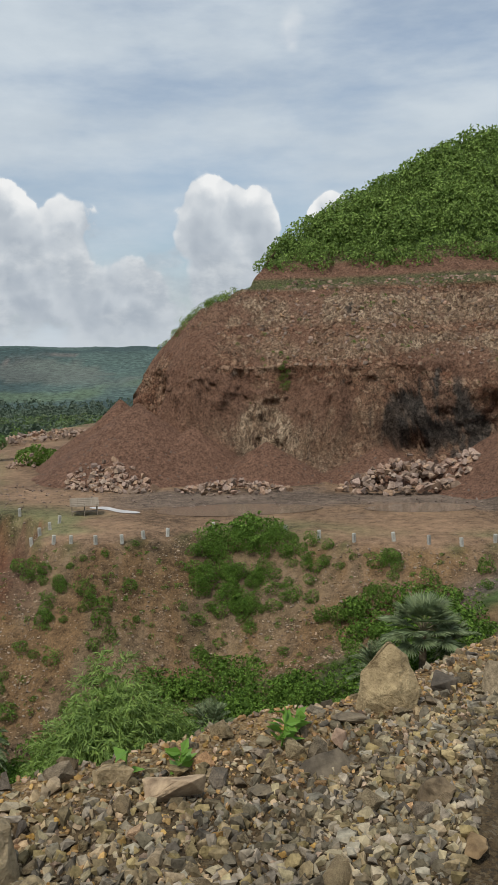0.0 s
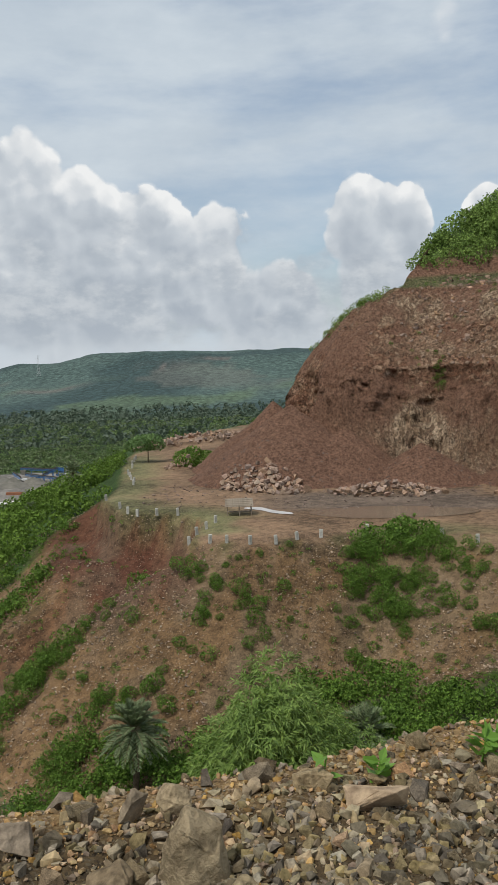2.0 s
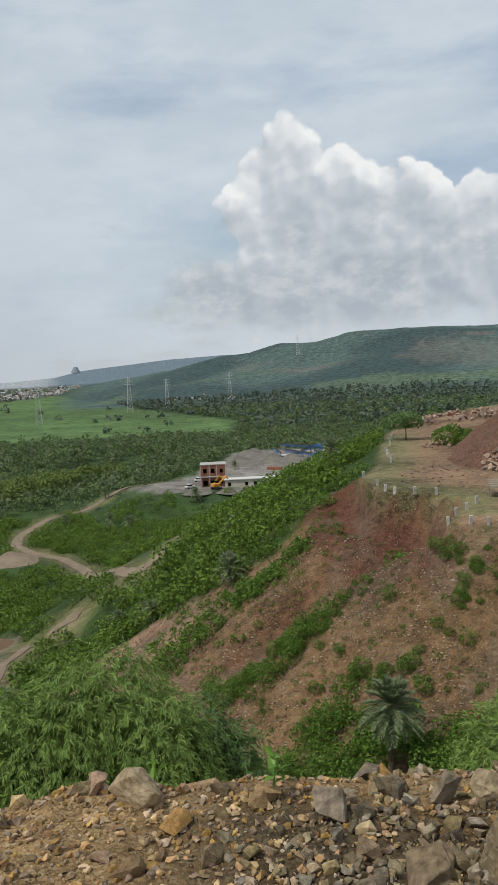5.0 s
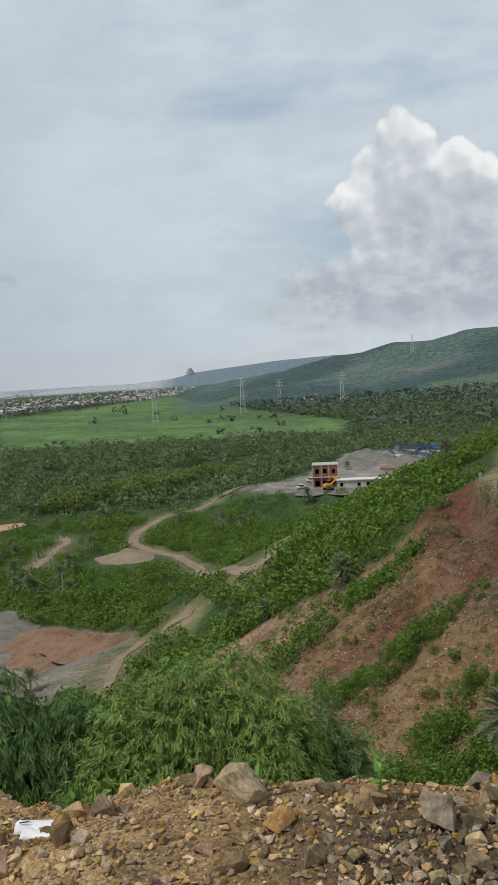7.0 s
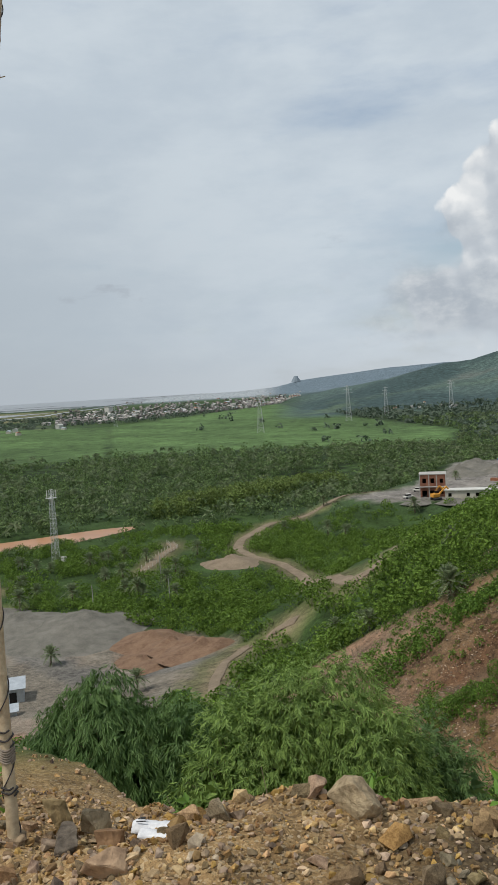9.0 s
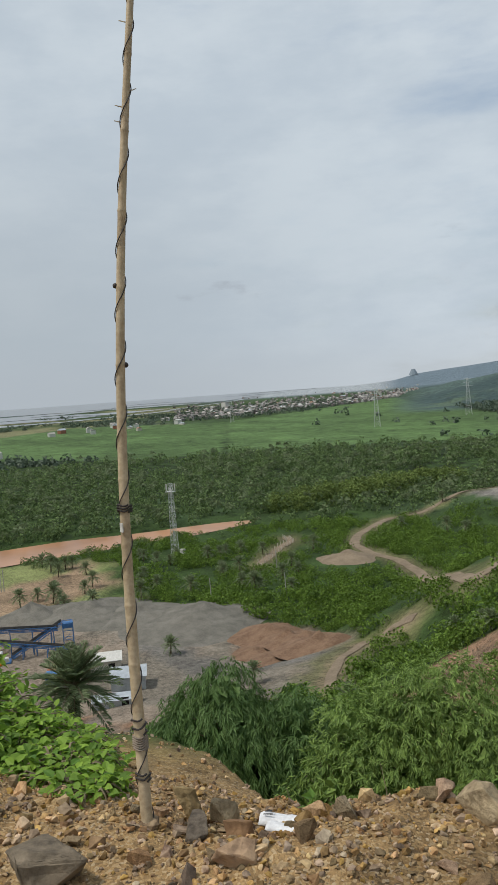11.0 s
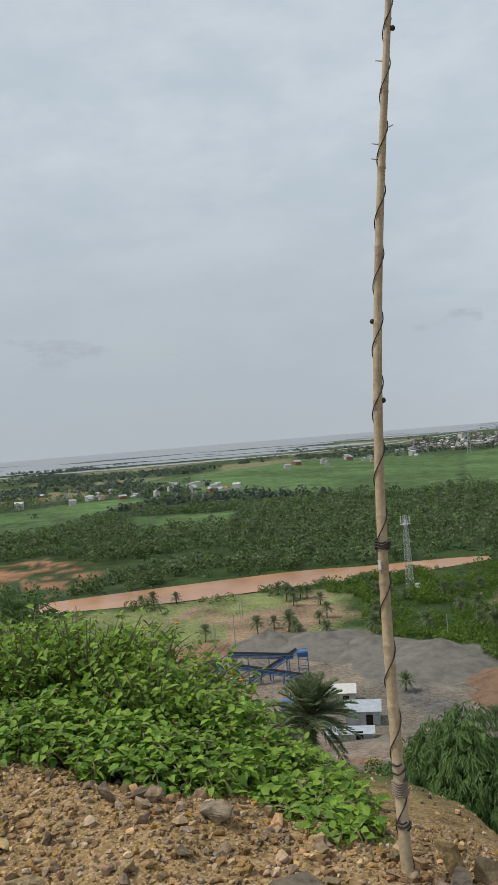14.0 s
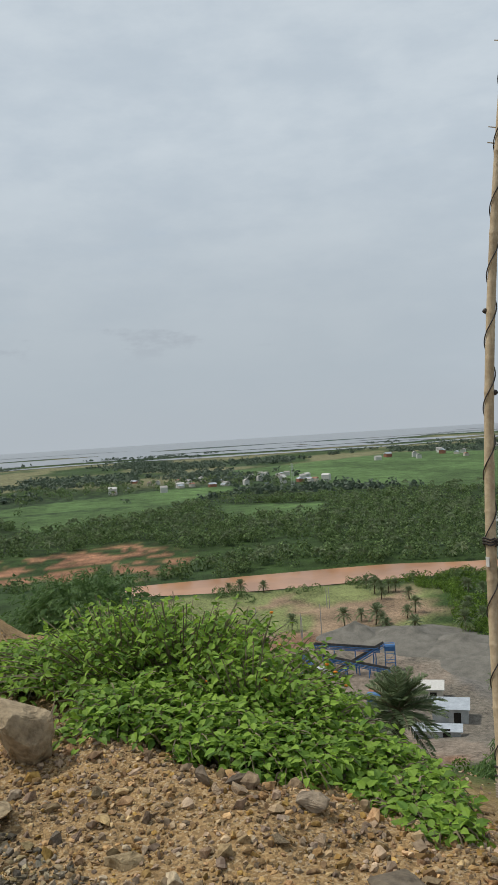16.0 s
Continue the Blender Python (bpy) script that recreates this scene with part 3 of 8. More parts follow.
    c = blend(c, (0.155, 0.096, 0.049), tip * smooth(-0.3, 0.3, d))
    c = blend(c, (0.25, 0.155, 0.10), tip * smooth(12, 26, d + 3 * n2) * smooth(-34, -52, x))
    c = blend(c, (0.16, 0.15, 0.07), tip * smooth(0.25, 0.6, n2 + 0.4 * n3) * 0.2 * smooth(-0.3, 0.3, d))
    c = blend(c, (0.19, 0.135, 0.09), tip * smooth(0.1, 0.55, fbm(x, y * 0.6, 1.4, 3, 49)) * 0.35 * smooth(-0.3, 0.3, d))
    c = blend(c, (0.11, 0.09, 0.078), tip * smooth(1.5, 4, d) * smooth(14, 19, x - 0.25 * (y - 60)))
    c = blend(c, (0.135, 0.07, 0.037), 0.85 * tip * smooth(7, 4, off_line(x, y, SLIP) + 1.5 * n2) * smooth(-0.3, 0.3, d))
    c = blend(c, (0.095, 0.04, 0.025), smooth(11, 7, off_line(x, y, SCARP) + 2 * n2) * smooth(0.1, 1.0, d) * smooth(-15, -17, x) * 0.92)
    c = blend(c, (0.12, 0.098, 0.066), tip * smooth(0.0, 0.5, fbm(x, y, 5, 4, 42, 0.7)) * 0.4 * smooth(-0.3, 0.3, d))
    top = 1 - smooth(-0.8, 0.2, d)
    c = blend(c, (0.195, 0.126, 0.078), top)
    c = blend(c, (0.135, 0.128, 0.062), top * smooth(-9, -2, d) * smooth(-0.35, 0.25, n2))
    c = blend(c, (0.14, 0.105, 0.08), top * (1 - smooth(4, 9, np.abs(y - 92 + 0.05 * x + 5 * n2))) * smooth(-20, -8, x))
    grain[:, 1] = np.maximum(tip, top * 0.35)
    # the verge: gravel, ochre grit
    d = outside(x, y, VERGE)
    zn = 0.02 - 0.78 * np.maximum(d, 0)
    nearby = smooth(-1.2, -0.3, zn - z) * (1 - smooth(9, 26, r))
    c = blend(c, (0.32, 0.21, 0.096), nearby)
    # soil under the grey stones near-black, standing for shade in their gaps
    c = blend(c, (0.042, 0.033, 0.021), nearby * smooth(-3.0, -2.0, d) * (1 - smooth(-0.6, 0.2, d + 0.35 * n3)) * (1 - smooth(25, 45, az)))
    c = blend(c, (0.19, 0.17, 0.145), nearby * smooth(-4.0, -2.8, d) * (1 - smooth(-1.3, -0.8, d + 0.3 * n3)) * smooth(64, 74, az))
    grain[:, 0] = nearby * (1 - 0.7 * (1 - smooth(-0.6, 0.2, d + 0.35 * n3)) * (1 - smooth(25, 45, az)))
    grain[:, 1] *= 1 - nearby
    gully = smooth(0.5, 2.0, z - zb) * (1 - nearby) * smooth(16, 24, r) * (1 - smooth(58, 70, r)) * (1 - smooth(45, 55, az))
    c = blend(c, (0.13, 0.085, 0.045), gully * smooth(-0.5, 0.2, n2))
    c = blend(c, (0.06, 0.085, 0.03), gully * smooth(0.0, 0.5, n3))
    return np.clip(c, 0.01, 0.9), np.clip(grain, 0, 1)


def build_ground():
    fine = np.radians(np.arange(-30, 105.01, 0.35))
    rest = np.radians(np.arange(108, 328, 4.0))
    bearing = np.concatenate([fine, rest])
    ring = np.concatenate([[0.01, 0.3, 0.55], 0.8 * 1.0222 ** np.arange(400)])
    ring = ring[ring < 4950]
    a, q = np.meshgrid(bearing, ring)
    x, y = (-np.sin(a) * q).ravel(), (np.cos(a) * q).ravel()
    z = ground_z(x, y)
    n, m = len(bearing), len(ring)
    i, j = np.meshgrid(np.arange(n), np.arange(m - 1))
    k = (i + 1) % n
    faces = np.stack([j * n + i, (j + 1) * n + i, (j + 1) * n + k, j * n + k], -1).reshape(-1, 4)[:, ::-1]
    verts = np.stack([x, y, z], 1)
    me = mesh_of("ground", verts, faces, LAND, True)
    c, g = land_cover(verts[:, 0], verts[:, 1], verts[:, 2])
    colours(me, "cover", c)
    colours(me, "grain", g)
    ob = tagged(new("ground", me), "stony red and green hillside falling to a wooded plain", "ground", kind="structure")
    return ob


ground = build_ground()

# ---- the quarried hill ----
FOOT = [(75, 88), (45, 97), (27, 101), (14, 106), (2, 108), (-8, 110), (-17, 116), (-24, 128), (-30, 150), (-34, 190)]
CREST = [(-60, -13), (-34, -12), (-22, -6), (-16, 0.3), (-12, 5.5), (-7.8, 9.6), (-1.5, 13.2), (2, 15.8), (6, 22.3), (10.7, 26), (20, 33), (27.5, 37), (38, 43), (49, 46), (80, 48)]
CUT = [(-20, -15), (2, -14.0), (5.5, -9.5), (6.5, -5), (7.6, -1.0), (9, 2.2), (11, 4.8), (13.5, 7.6), (16, 10.2), (18.5, 12.8), (20, 14.4), (25, 15.6), (28, 18.2), (31, 20.5), (90, 66)]


def steps(u, v, wide, tall, seed):
    """Blocks of even depth, 0 to 1, in broken columns."""
    i = np.floor(u / wide)
    h = lambda a, b: np.abs(np.sin(a * 127.1 + b * 311.7 + seed * 74.7) * 43758.5453) % 1
    return h(i, np.floor(v / tall + 5 * h(i, 3.0)))


def build_hill():
    foot = [Vector(p) for p in FOOT]
    # even steps along the rounded foot line
    fine = []
    for k in range(len(foot) - 1):
        p0, p1, p2, p3 = foot[max(k - 1, 0)], foot[k], foot[k + 1], foot[min(k + 2, len(foot) - 1)]
        for t in np.linspace(0, 1, 60, endpoint=False):
            fine.append(0.5 * ((2 * p1) + (p2 - p0) * t + (2 * p0 - 5 * p1 + 4 * p2 - p3) * t * t + (3 * p1 - p0 - 3 * p2 + p3) * t**3))
    fine = np.array(fine)
    run = np.concatenate([[0], np.cumsum(np.hypot(*np.diff(fine, axis=0).T))])
    s = np.arange(0, run[-1], 0.32)
    px, py = np.interp(s, run, fine[:, 0]), np.interp(s, run, fine[:, 1])
    tx, ty = np.gradient(px), np.gradient(py)
    for v in (tx, ty):
        v[:] = np.convolve(np.pad(v, 35, mode="edge"), np.ones(71) / 71, "valid")
    ln = np.hypot(tx, ty)
    inx, iny = ty / ln, -tx / ln
    inset = np.concatenate([np.arange(-16, 5.5, 0.35), np.arange(5.5, 10, 0.055), np.arange(10, 33, 0.22)])
    S, D = np.meshgrid(s, inset)
    X, Y = px + inx * D, py + iny * D
    # the face bulges and recedes along its length
    shift = 1.6 * fbm(S, 0 * S, 14, 3, 51) + 2.2 * np.exp(-((S - 62) / 9.0) ** 2) * -1 + 3.0 * np.exp(-((S - 48) / 7) ** 2)
    Dq = D - np.clip(shift, -3.5, 3.5) * smooth(2, 6, D) * (1 - smooth(16, 24, D))
    Z = np.interp(Dq, *zip(*CUT))
    # cones of fallen soil against the foot
    tal = np.full(X.shape, -20.0)
    for ax, ay, az, fall in ((-14, 115, -2.2, 0.7), (-18, 126, -2.0, 0.8), (-6, 112, -5.5, 0.74), (4, 109, -7.5, 0.62), (19, 108, -8.5, 0.5), (38, 99, -2.5, 0.62), (55, 95, 0.0, 0.62)):
        tal = np.maximum(tal, az - fall * np.hypot(X - ax, Y - ay))
    tal = tal + 0.18 * fbm(X, Y, 2.2, 3, 53)
    talus = smooth(-0.5, 0.6, tal - Z)
    Z = np.maximum(Z, tal)
    crest = np.interp(X + 0.9 * fbm(X, Y, 7, 3, 54), *zip(*CREST)) - 0.35 * np.maximum(Y - 132 - 0.7 * np.maximum(X, 0), 0)
    nat = smooth(-0.3, 0.5, Z - crest)
    Z = np.minimum(Z, crest)
    # broken rock: columns, ledges and blocks
    steep = np.clip(np.gradient(Z, axis=0) / np.maximum(np.gradient(D, axis=0), 1e-3) / 2.5, 0, 1) * (1 - talus)
    for _ in range(4):
        steep[1:-1] = (steep[:-2] + 2 * steep[1:-1] + steep[2:]) / 4
    col = 0.5 * np.abs(fbm(S, Z * 0.3, 1.9, 3, 55)) + 1.1 * fbm(S, Z * 0.6, 6.0, 3, 56) + 0.4 * np.abs(fbm(S * 0.35, Z, 2.0, 3, 57)) + 0.22 * fbm(S, Z, 0.9, 2, 63)
    col = col + 0.75 * steps(S + 0.5 * fbm(S, Z, 3, 2, 66), Z, 0.85, 3.2, 65) * (1 - smooth(0, 3, Z)) + 0.4 * steps(S, Z + 0.6 * fbm(S, Z, 4, 2, 68), 1.3, 1.5, 67) * smooth(-1, 3, Z)
    rough = 0.55 * fbm(X, Y, 4, 4, 58) + 0.22 * fbm(X, Y, 0.9, 2, 60)
    cave = 3.2 * np.exp(-((S - 56) / 7.0) ** 2 - ((Z + 9.5) / 3.5) ** 2) + 1.6 * np.exp(-((S - 44) / 9) ** 2 - ((Z + 6) / 5) ** 2) + 2.0 * np.exp(-((S - 97) / 3) ** 2 - ((Z + 1) / 2) ** 2)
    push = col * steep + cave * smooth(0.05, 0.4, steep)
    X, Y = X + inx * push, Y + iny * push
    Z = Z + rough * (1 - steep) * (1 - talus) * smooth(3, 7, D)
    n, m = len(s), len(inset)
    i, j = np.meshgrid(np.arange(n - 1), np.arange(m - 1))
    faces = np.stack([j * n + i, j * n + i + 1, (j + 1) * n + i + 1, (j + 1) * n + i], -1).reshape(-1, 4)[:, ::-1]
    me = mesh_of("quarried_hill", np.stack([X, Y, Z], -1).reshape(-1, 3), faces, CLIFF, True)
    # dark rock round the hollow; the hollow's shade is painted in with it
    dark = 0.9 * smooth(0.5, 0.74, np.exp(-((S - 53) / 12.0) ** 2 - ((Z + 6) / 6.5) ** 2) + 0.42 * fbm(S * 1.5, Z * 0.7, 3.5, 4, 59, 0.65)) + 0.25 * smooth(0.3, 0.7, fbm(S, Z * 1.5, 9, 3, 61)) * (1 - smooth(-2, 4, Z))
    soil = np.maximum(talus, smooth(0.25, 0.6, fbm(S, Z * 1.4, 6, 4, 62) + 1.0 * np.exp(-((S - 90) / 18) ** 2)) * smooth(-9, -4, Z + fbm(S, Z, 5, 2, 72)) * 0.85)
    top = smooth(14.0, 15.0, Z) * (1 - smooth(17.5, 18.5, Z)) + smooth(19.5, 20.5, Z)
    top = np.maximum(top, nat * 0.5)
    top = np.where(Z > 19.5, 0.6, top)
    red = smooth(16.4, 17.2, Z) * (1 - smooth(19, 20, Z))
    soil = np.maximum(soil, red)
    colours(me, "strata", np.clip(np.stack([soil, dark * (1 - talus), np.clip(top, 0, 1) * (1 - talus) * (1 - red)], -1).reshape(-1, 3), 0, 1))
    cols = np.exp(-((S - 75) / 11) ** 2) * (1 - smooth(-4, 0, Z)) + smooth(3.2, 4.2, Z + 0.6 * fbm(S, Z, 5, 2, 70)) * (1 - smooth(6, 8, Z)) * np.exp(-((S - 50) / 20) ** 2) + smooth(8, 9.5, Z) * (1 - smooth(12.5, 14, Z)) * 0.8
    colours(me, "bedding", np.clip(np.stack([cols, 0 * S, 0 * S], -1).reshape(-1, 3), 0, 1))
    return tagged(new("quarried_hill", me), "quarried hill with broken red-brown rock face and scree", "hill", kind="structure")


hill = build_hill()


def build_hilltop():
    """The natural slope above the cut, rising to the summit."""
    xs, ys = np.arange(-14, 84, 0.9), np.arange(122, 205, 0.9)
    X, Y = np.meshgrid(xs, ys)
    inside = -outside(X, Y, FOOT + [(-34, 260), (120, 260), (120, 80)])
    rise = np.interp(inside, *zip(*CUT))
    crest = np.interp(X + 0.9 * fbm(X, Y, 7, 3, 54), *zip(*CREST)) - 0.35 * np.maximum(Y - 132 - 0.7 * np.maximum(X, 0), 0)
    Z = np.minimum(rise, crest) + 0.3 * fbm(X, Y, 5, 3, 64) - 0.15
    n, m = len(xs), len(ys)
    i, j = np.meshgrid(np.arange(n - 1), np.arange(m - 1))
    keep = (inside[:-1, :-1] > 30.5)
    f = np.stack([j * n + i, j * n + i + 1, (j + 1) * n + i + 1, (j + 1) * n + i], -1)[keep]
    me = mesh_of("hilltop", np.stack([X, Y, Z], -1).reshape(-1, 3), f, grainy("hill_undergrowth", (0.035, 0.06, 0.018), (0.10, 0.15, 0.04), 0.4, 3.0), True)
    return tagged(new("hilltop", me), "grassy natural slope of the hill above the quarry", "hill", kind="structure")


hilltop = build_hilltop()

# ---- foliage ----
RNG = np.random.default_rng(7)


def unit(v):
    return v / np.maximum(np.linalg.norm(v, axis=-1, keepdims=True), 1e-9)


def leaf_quads(base, way, length, width, droop=0.0, rng=RNG, fold=0.12, face=None):
    """Diamond leaves, two triangles each: base points, directions, lengths and widths; face: which way the blades look."""
    n = len(base)
    length, width = np.broadcast_to(length, n)[:, None], np.broadcast_to(width, n)[:, None]
    side = unit(np.cross(way, unit(rng.normal(size=(n, 3)) + [0, 0, 1.2]) if face is None else face))
    up = unit(np.cross(side, way))
    tip = base + way * length - np.array([0, 0, 1.0]) * droop * length
    mid = base + way * length * 0.45 - np.array([0, 0, 1.0]) * droop * length * 0.2
    v = np.stack([base, mid + side * width / 2 + up * width * fold, tip, mid - side * width / 2 + up * width * fold], 1)
    return v.reshape(-1, 3), np.arange(4 * n).reshape(n, 4)


def joined(*sets):
    vs, fs, k = [], [], 0
    for v, f in sets:
        vs.append(v)
        fs.append(f + k)
        k += len(v)
    return np.vstack(vs), np.vstack(fs)


def tube(points, radii, sides=7):
    """A tapering tube of quads through points."""
    p = np.asarray(points, float)
    d = unit(np.gradient(p, axis=0))
    a = unit(np.cross(d, np.tile([0.31, 0.95, 0.05], (len(p), 1))))
    b = np.cross(d, a)
    t = np.linspace(0, 2 * np.pi, sides, endpoint=False)
    r = np.broadcast_to(radii, len(p))[:, None, None]
    v = p[:, None] + r * (np.cos(t)[None, :, None] * a[:, None] + np.sin(t)[None, :, None] * b[:, None])
    i, j = np.meshgrid(np.arange(sides), np.arange(len(p) - 1))
    k = (i + 1) % sides
    f = np.stack([j * sides + i, j * sides + k, (j + 1) * sides + k, (j + 1) * sides + i], -1).reshape(-1, 4)
    return v.reshape(-1, 3), f


def clump(rng, size, leaves, leaf, flat=0.8, lobes=7, spread=0.6, wide=0.5):
    """Leaves on the outer sides of several lobes that make up an uneven crown standing on z = 0."""
    c = unit(rng.normal(size=(lobes, 3))) * rng.uniform(0.25, 1, (lobes, 1)) * spread * size
    c[:, 2] = np.abs(c[:, 2]) * flat + 0.35 * size * flat
    rad = rng.uniform(0.35, 0.6, lobes) * size
    m = leaves * 2
    which = rng.integers(0, lobes, m)
    d = unit(rng.normal(size=(m, 3)) + [0, 0, 0.3])
    p = c[which] + d * rad[which, None] * rng.uniform(0.82, 1.06, (m, 1)) * [1, 1, flat]
    # leaves grow on the outside only, lying over the lobe like shingles
    buried = np.zeros(m, bool)
    for k in range(lobes):
        buried |= np.linalg.norm((p - c[k]) / [1, 1, flat], axis=1) < rad[k] * 0.78
    free = np.nonzero(~buried & (p[:, 2] > 0))[0][:leaves]
    d, p = d[free], p[free]
    n = len(p)
    look_out = unit(d + 0.42 * rng.normal(size=(n, 3)))
    way = unit(unit(np.cross(look_out, rng.normal(size=(n, 3)))) + 0.25 * d - [0, 0, 0.2])
    return leaf_quads(p, way, rng.uniform(0.7, 1.3, n) * leaf, rng.uniform(0.8, 1.25, n) * leaf * wide, 0.1, rng, 0.12, look_out)


def scattered(protos, xyz, scale, rng):
    """One mesh's arrays out of many turned and sized copies of a few prototypes."""
    vs, fs, k = [], [], 0
    pick = rng.integers(0, len(protos), len(xyz))
    turn = rng.uniform(0, 2 * np.pi, len(xyz))
    for n, (v, f) in enumerate(protos):
        m = np.nonzero(pick == n)[0]
        if not len(m):
            continue
        c, s = np.cos(turn[m])[:, None], np.sin(turn[m])[:, None]
        x = v[None, :, 0] * c - v[None, :, 1] * s
        y = v[None, :, 0] * s + v[None, :, 1] * c
        z = np.broadcast_to(v[None, :, 2], x.shape)
        sc = scale[m][:, None, None] if scale.ndim == 1 else scale[m][:, None, :]
        w = np.stack([x, y, z], -1) * sc + xyz[m][:, None]
        fs.append((f[None] + (np.arange(len(m)) * len(v))[:, None, None]).reshape(-1, f.shape[1]) + k)
        vs.append(w.reshape(-1, 3))
        k += w.shape[0] * w.shape[1]
    return np.vstack(vs), np.vstack(fs)


SHRUB_LEAF = leafy("shrub_leaves", (0.045, 0.10, 0.016), (0.18, 0.30, 0.05), patch=0.6, leaf=0.5, fine=9.0)
CARPET_LEAF = leafy("scrub_leaves", (0.04, 0.08, 0.013), (0.21, 0.33, 0.055), patch=0.35, leaf=0.35, fine=4.5)
WOOD_LEAF = leafy("woodland_leaves", (0.06, 0.105, 0.04), (0.22, 0.305, 0.115), patch=0.13, leaf=0.3, fine=1.3)
# distant groves: the greying of haze is put into the leaf colour
HAZED_LEAF = leafy("hazed_woodland_leaves", (0.055, 0.085, 0.058), (0.115, 0.15, 0.1), patch=0.1, leaf=0.25)
HILL_LEAF = leafy("hill_wood_leaves", (0.075, 0.135, 0.03), (0.31, 0.44, 0.11), patch=0.3, leaf=0.4, fine=3.5)
BAMBOO_LEAF = leafy("bamboo_leaves", (0.055, 0.11, 0.022), (0.27, 0.39, 0.095), patch=1.2, leaf=0.5)
WILLOWY_LEAF = leafy("fine_bamboo_leaves", (0.05, 0.105, 0.03), (0.155, 0.25, 0.075), patch=1.2, leaf=0.5)
LANTANA_LEAF = leafy("lantana_leaves", (0.045, 0.115, 0.013), (0.28, 0.43, 0.055), rough=0.6, through=0.35)
PALM_LEAF = leafy("palm_leaflets", (0.09, 0.125, 0.06), (0.25, 0.31, 0.155), rough=0.5)
DRY_LEAF = leafy("yellowed_leaves", (0.09, 0.11, 0.03), (0.22, 0.22, 0.07))
BARK = grainy("bark", (0.06, 0.045, 0.03), (0.2, 0.15, 0.1), 2, 25)
PALM_BARK = grainy("palm_bark", (0.04, 0.03, 0.022), (0.16, 0.12, 0.08), 5, 30)
TWIG = grainy("dry_twigs", (0.12, 0.1, 0.06), (0.3, 0.25, 0.16), 3, 20)


# ---- far woods, hedges and scrub (uncounted) ----
def far_woods():
    rng = np.random.default_rng(11)
    protos = [clump(rng, 1.0, 38, 0.34, 1.15, 5, 0.5, 0.85) for _ in range(6)]
    palmy = []
    for _ in range(3):
        n = 26
        a, e = rng.uniform(0, 2 * np.pi, n), rng.uniform(-0.5, 1.1, n)
        way = np.stack([np.cos(a) * np.cos(e), np.sin(a) * np.cos(e), np.sin(e)], 1)
        palmy.append(leaf_quads(np.tile([0, 0, 1.35], (n, 1)), way, 0.8, 0.2, 0.35, rng))
    az = np.radians(rng.uniform(4, 96, 13000))
    r = np.sqrt(rng.uniform(255**2, 1000**2, 13000))
    r = np.where(rng.random(13000) < 0.45, rng.uniform(250, 620, 13000), r)
    x, y = -np.sin(az) * r, np.cos(az) * r
    keep = np.ones(len(x), bool)
    for f in FIELDS:
        keep &= outside(x, y, f) > 4
    for f, gap in ((YARD, 8), (PIT, 6), (MEADOW, 0), (DIRT, 2), (BENCH, 90)):
        keep &= outside(x, y, f) > gap
    river = outside(x, y, RIVER_SHAPE)
    keep &= river > 3
    n = fbm(x, y, 70, 3, 71)
    deg = np.degrees(az)
    # the dense belt of palms and trees behind the river, with gaps of pasture
    belt = np.where(deg > 57, (r > 300) & (n > -0.55), (r > 300) & (n > -0.75))
    grass = (r < 330) & (deg > 30) & (deg < 57)
    keep &= belt & ~(grass & (n > -0.1) & (rng.random(len(x)) < 0.85))
    keep &= ~((r > 640) & (deg > 52) & (rng.random(len(x)) < 0.72))
    x, y, r = x[keep], y[keep], r[keep]
    z = ground_z(x, y) - 0.2
    sc = rng.uniform(2.2, 4.6, len(x)) * (1 + 0.25 * smooth(500, 900, r))
    palm = rng.random(len(x)) < 0.28
    a = scattered(protos, np.stack([x, y, z], 1)[~palm], sc[~palm], rng)
    b = scattered(palmy, np.stack([x, y, z], 1)[palm], sc[palm] * 0.95, rng)
    tagged(new("far_woods", mesh_of("far_woods", *a, WOOD_LEAF)), "belt of dark green trees on the plain", "trees", kind="stuff")
    tagged(new("palm_grove", mesh_of("palm_grove", *b, PALM_LEAF)), "grey-green palms among the trees on the plain", "palms", kind="stuff")
    # the line of taller yellow-green trees beside the track
    protos = [clump(rng, 1.0, 150, 0.2, 1.1, 8, 0.55, 0.7) for _ in range(4)]
    t = np.sort(rng.uniform(0, 5, 120))
    x = np.interp(t, np.arange(6), (-252, -253, -254, -253, -252, -246)) + rng.normal(0, 4, 120)
    y = np.interp(t, np.arange(6), (214, 236, 258, 280, 300, 322)) + rng.normal(0, 2, 120)
    me = mesh_of("tree_row", *scattered(protos, np.stack([x, y, ground_z(x, y) - 0.3], 1), rng.uniform(4.4, 6.8, 120), rng), leafy("yellow_green_leaves", (0.085, 0.13, 0.035), (0.25, 0.325, 0.09), patch=0.2, leaf=0.35, fine=1.3))
    tagged(new("tree_row", me), "row of yellow-green trees beside the winding track", "trees", kind="stuff")
    # hedges and groves toward the coast and the foot of the ridges
    protos = [clump(rng, 1.0, 16, 0.7, 1.0, 4, 0.5, 0.8) for _ in range(5)]
    az = np.radians(rng.uniform(-2, 96, 14000))
    r = rng.uniform(680, 2300, 14000)
    x, y = -np.sin(az) * r, np.cos(az) * r
    deg = np.degrees(az)
    keep = np.where(deg > 44, (fbm(x, y, 150, 4, 36) > 0.16) | ((deg < 56) & (r > 1450) & (rng.random(len(x)) < 0.6)), r < 1350)
    for f in FIELDS:
        keep &= (outside(x, y, f) > 5) | (rng.random(len(x)) < 0.025)
    x, y, r = x[keep], y[keep], r[keep]
    sc = rng.uniform(3.5, 6.5, len(x))
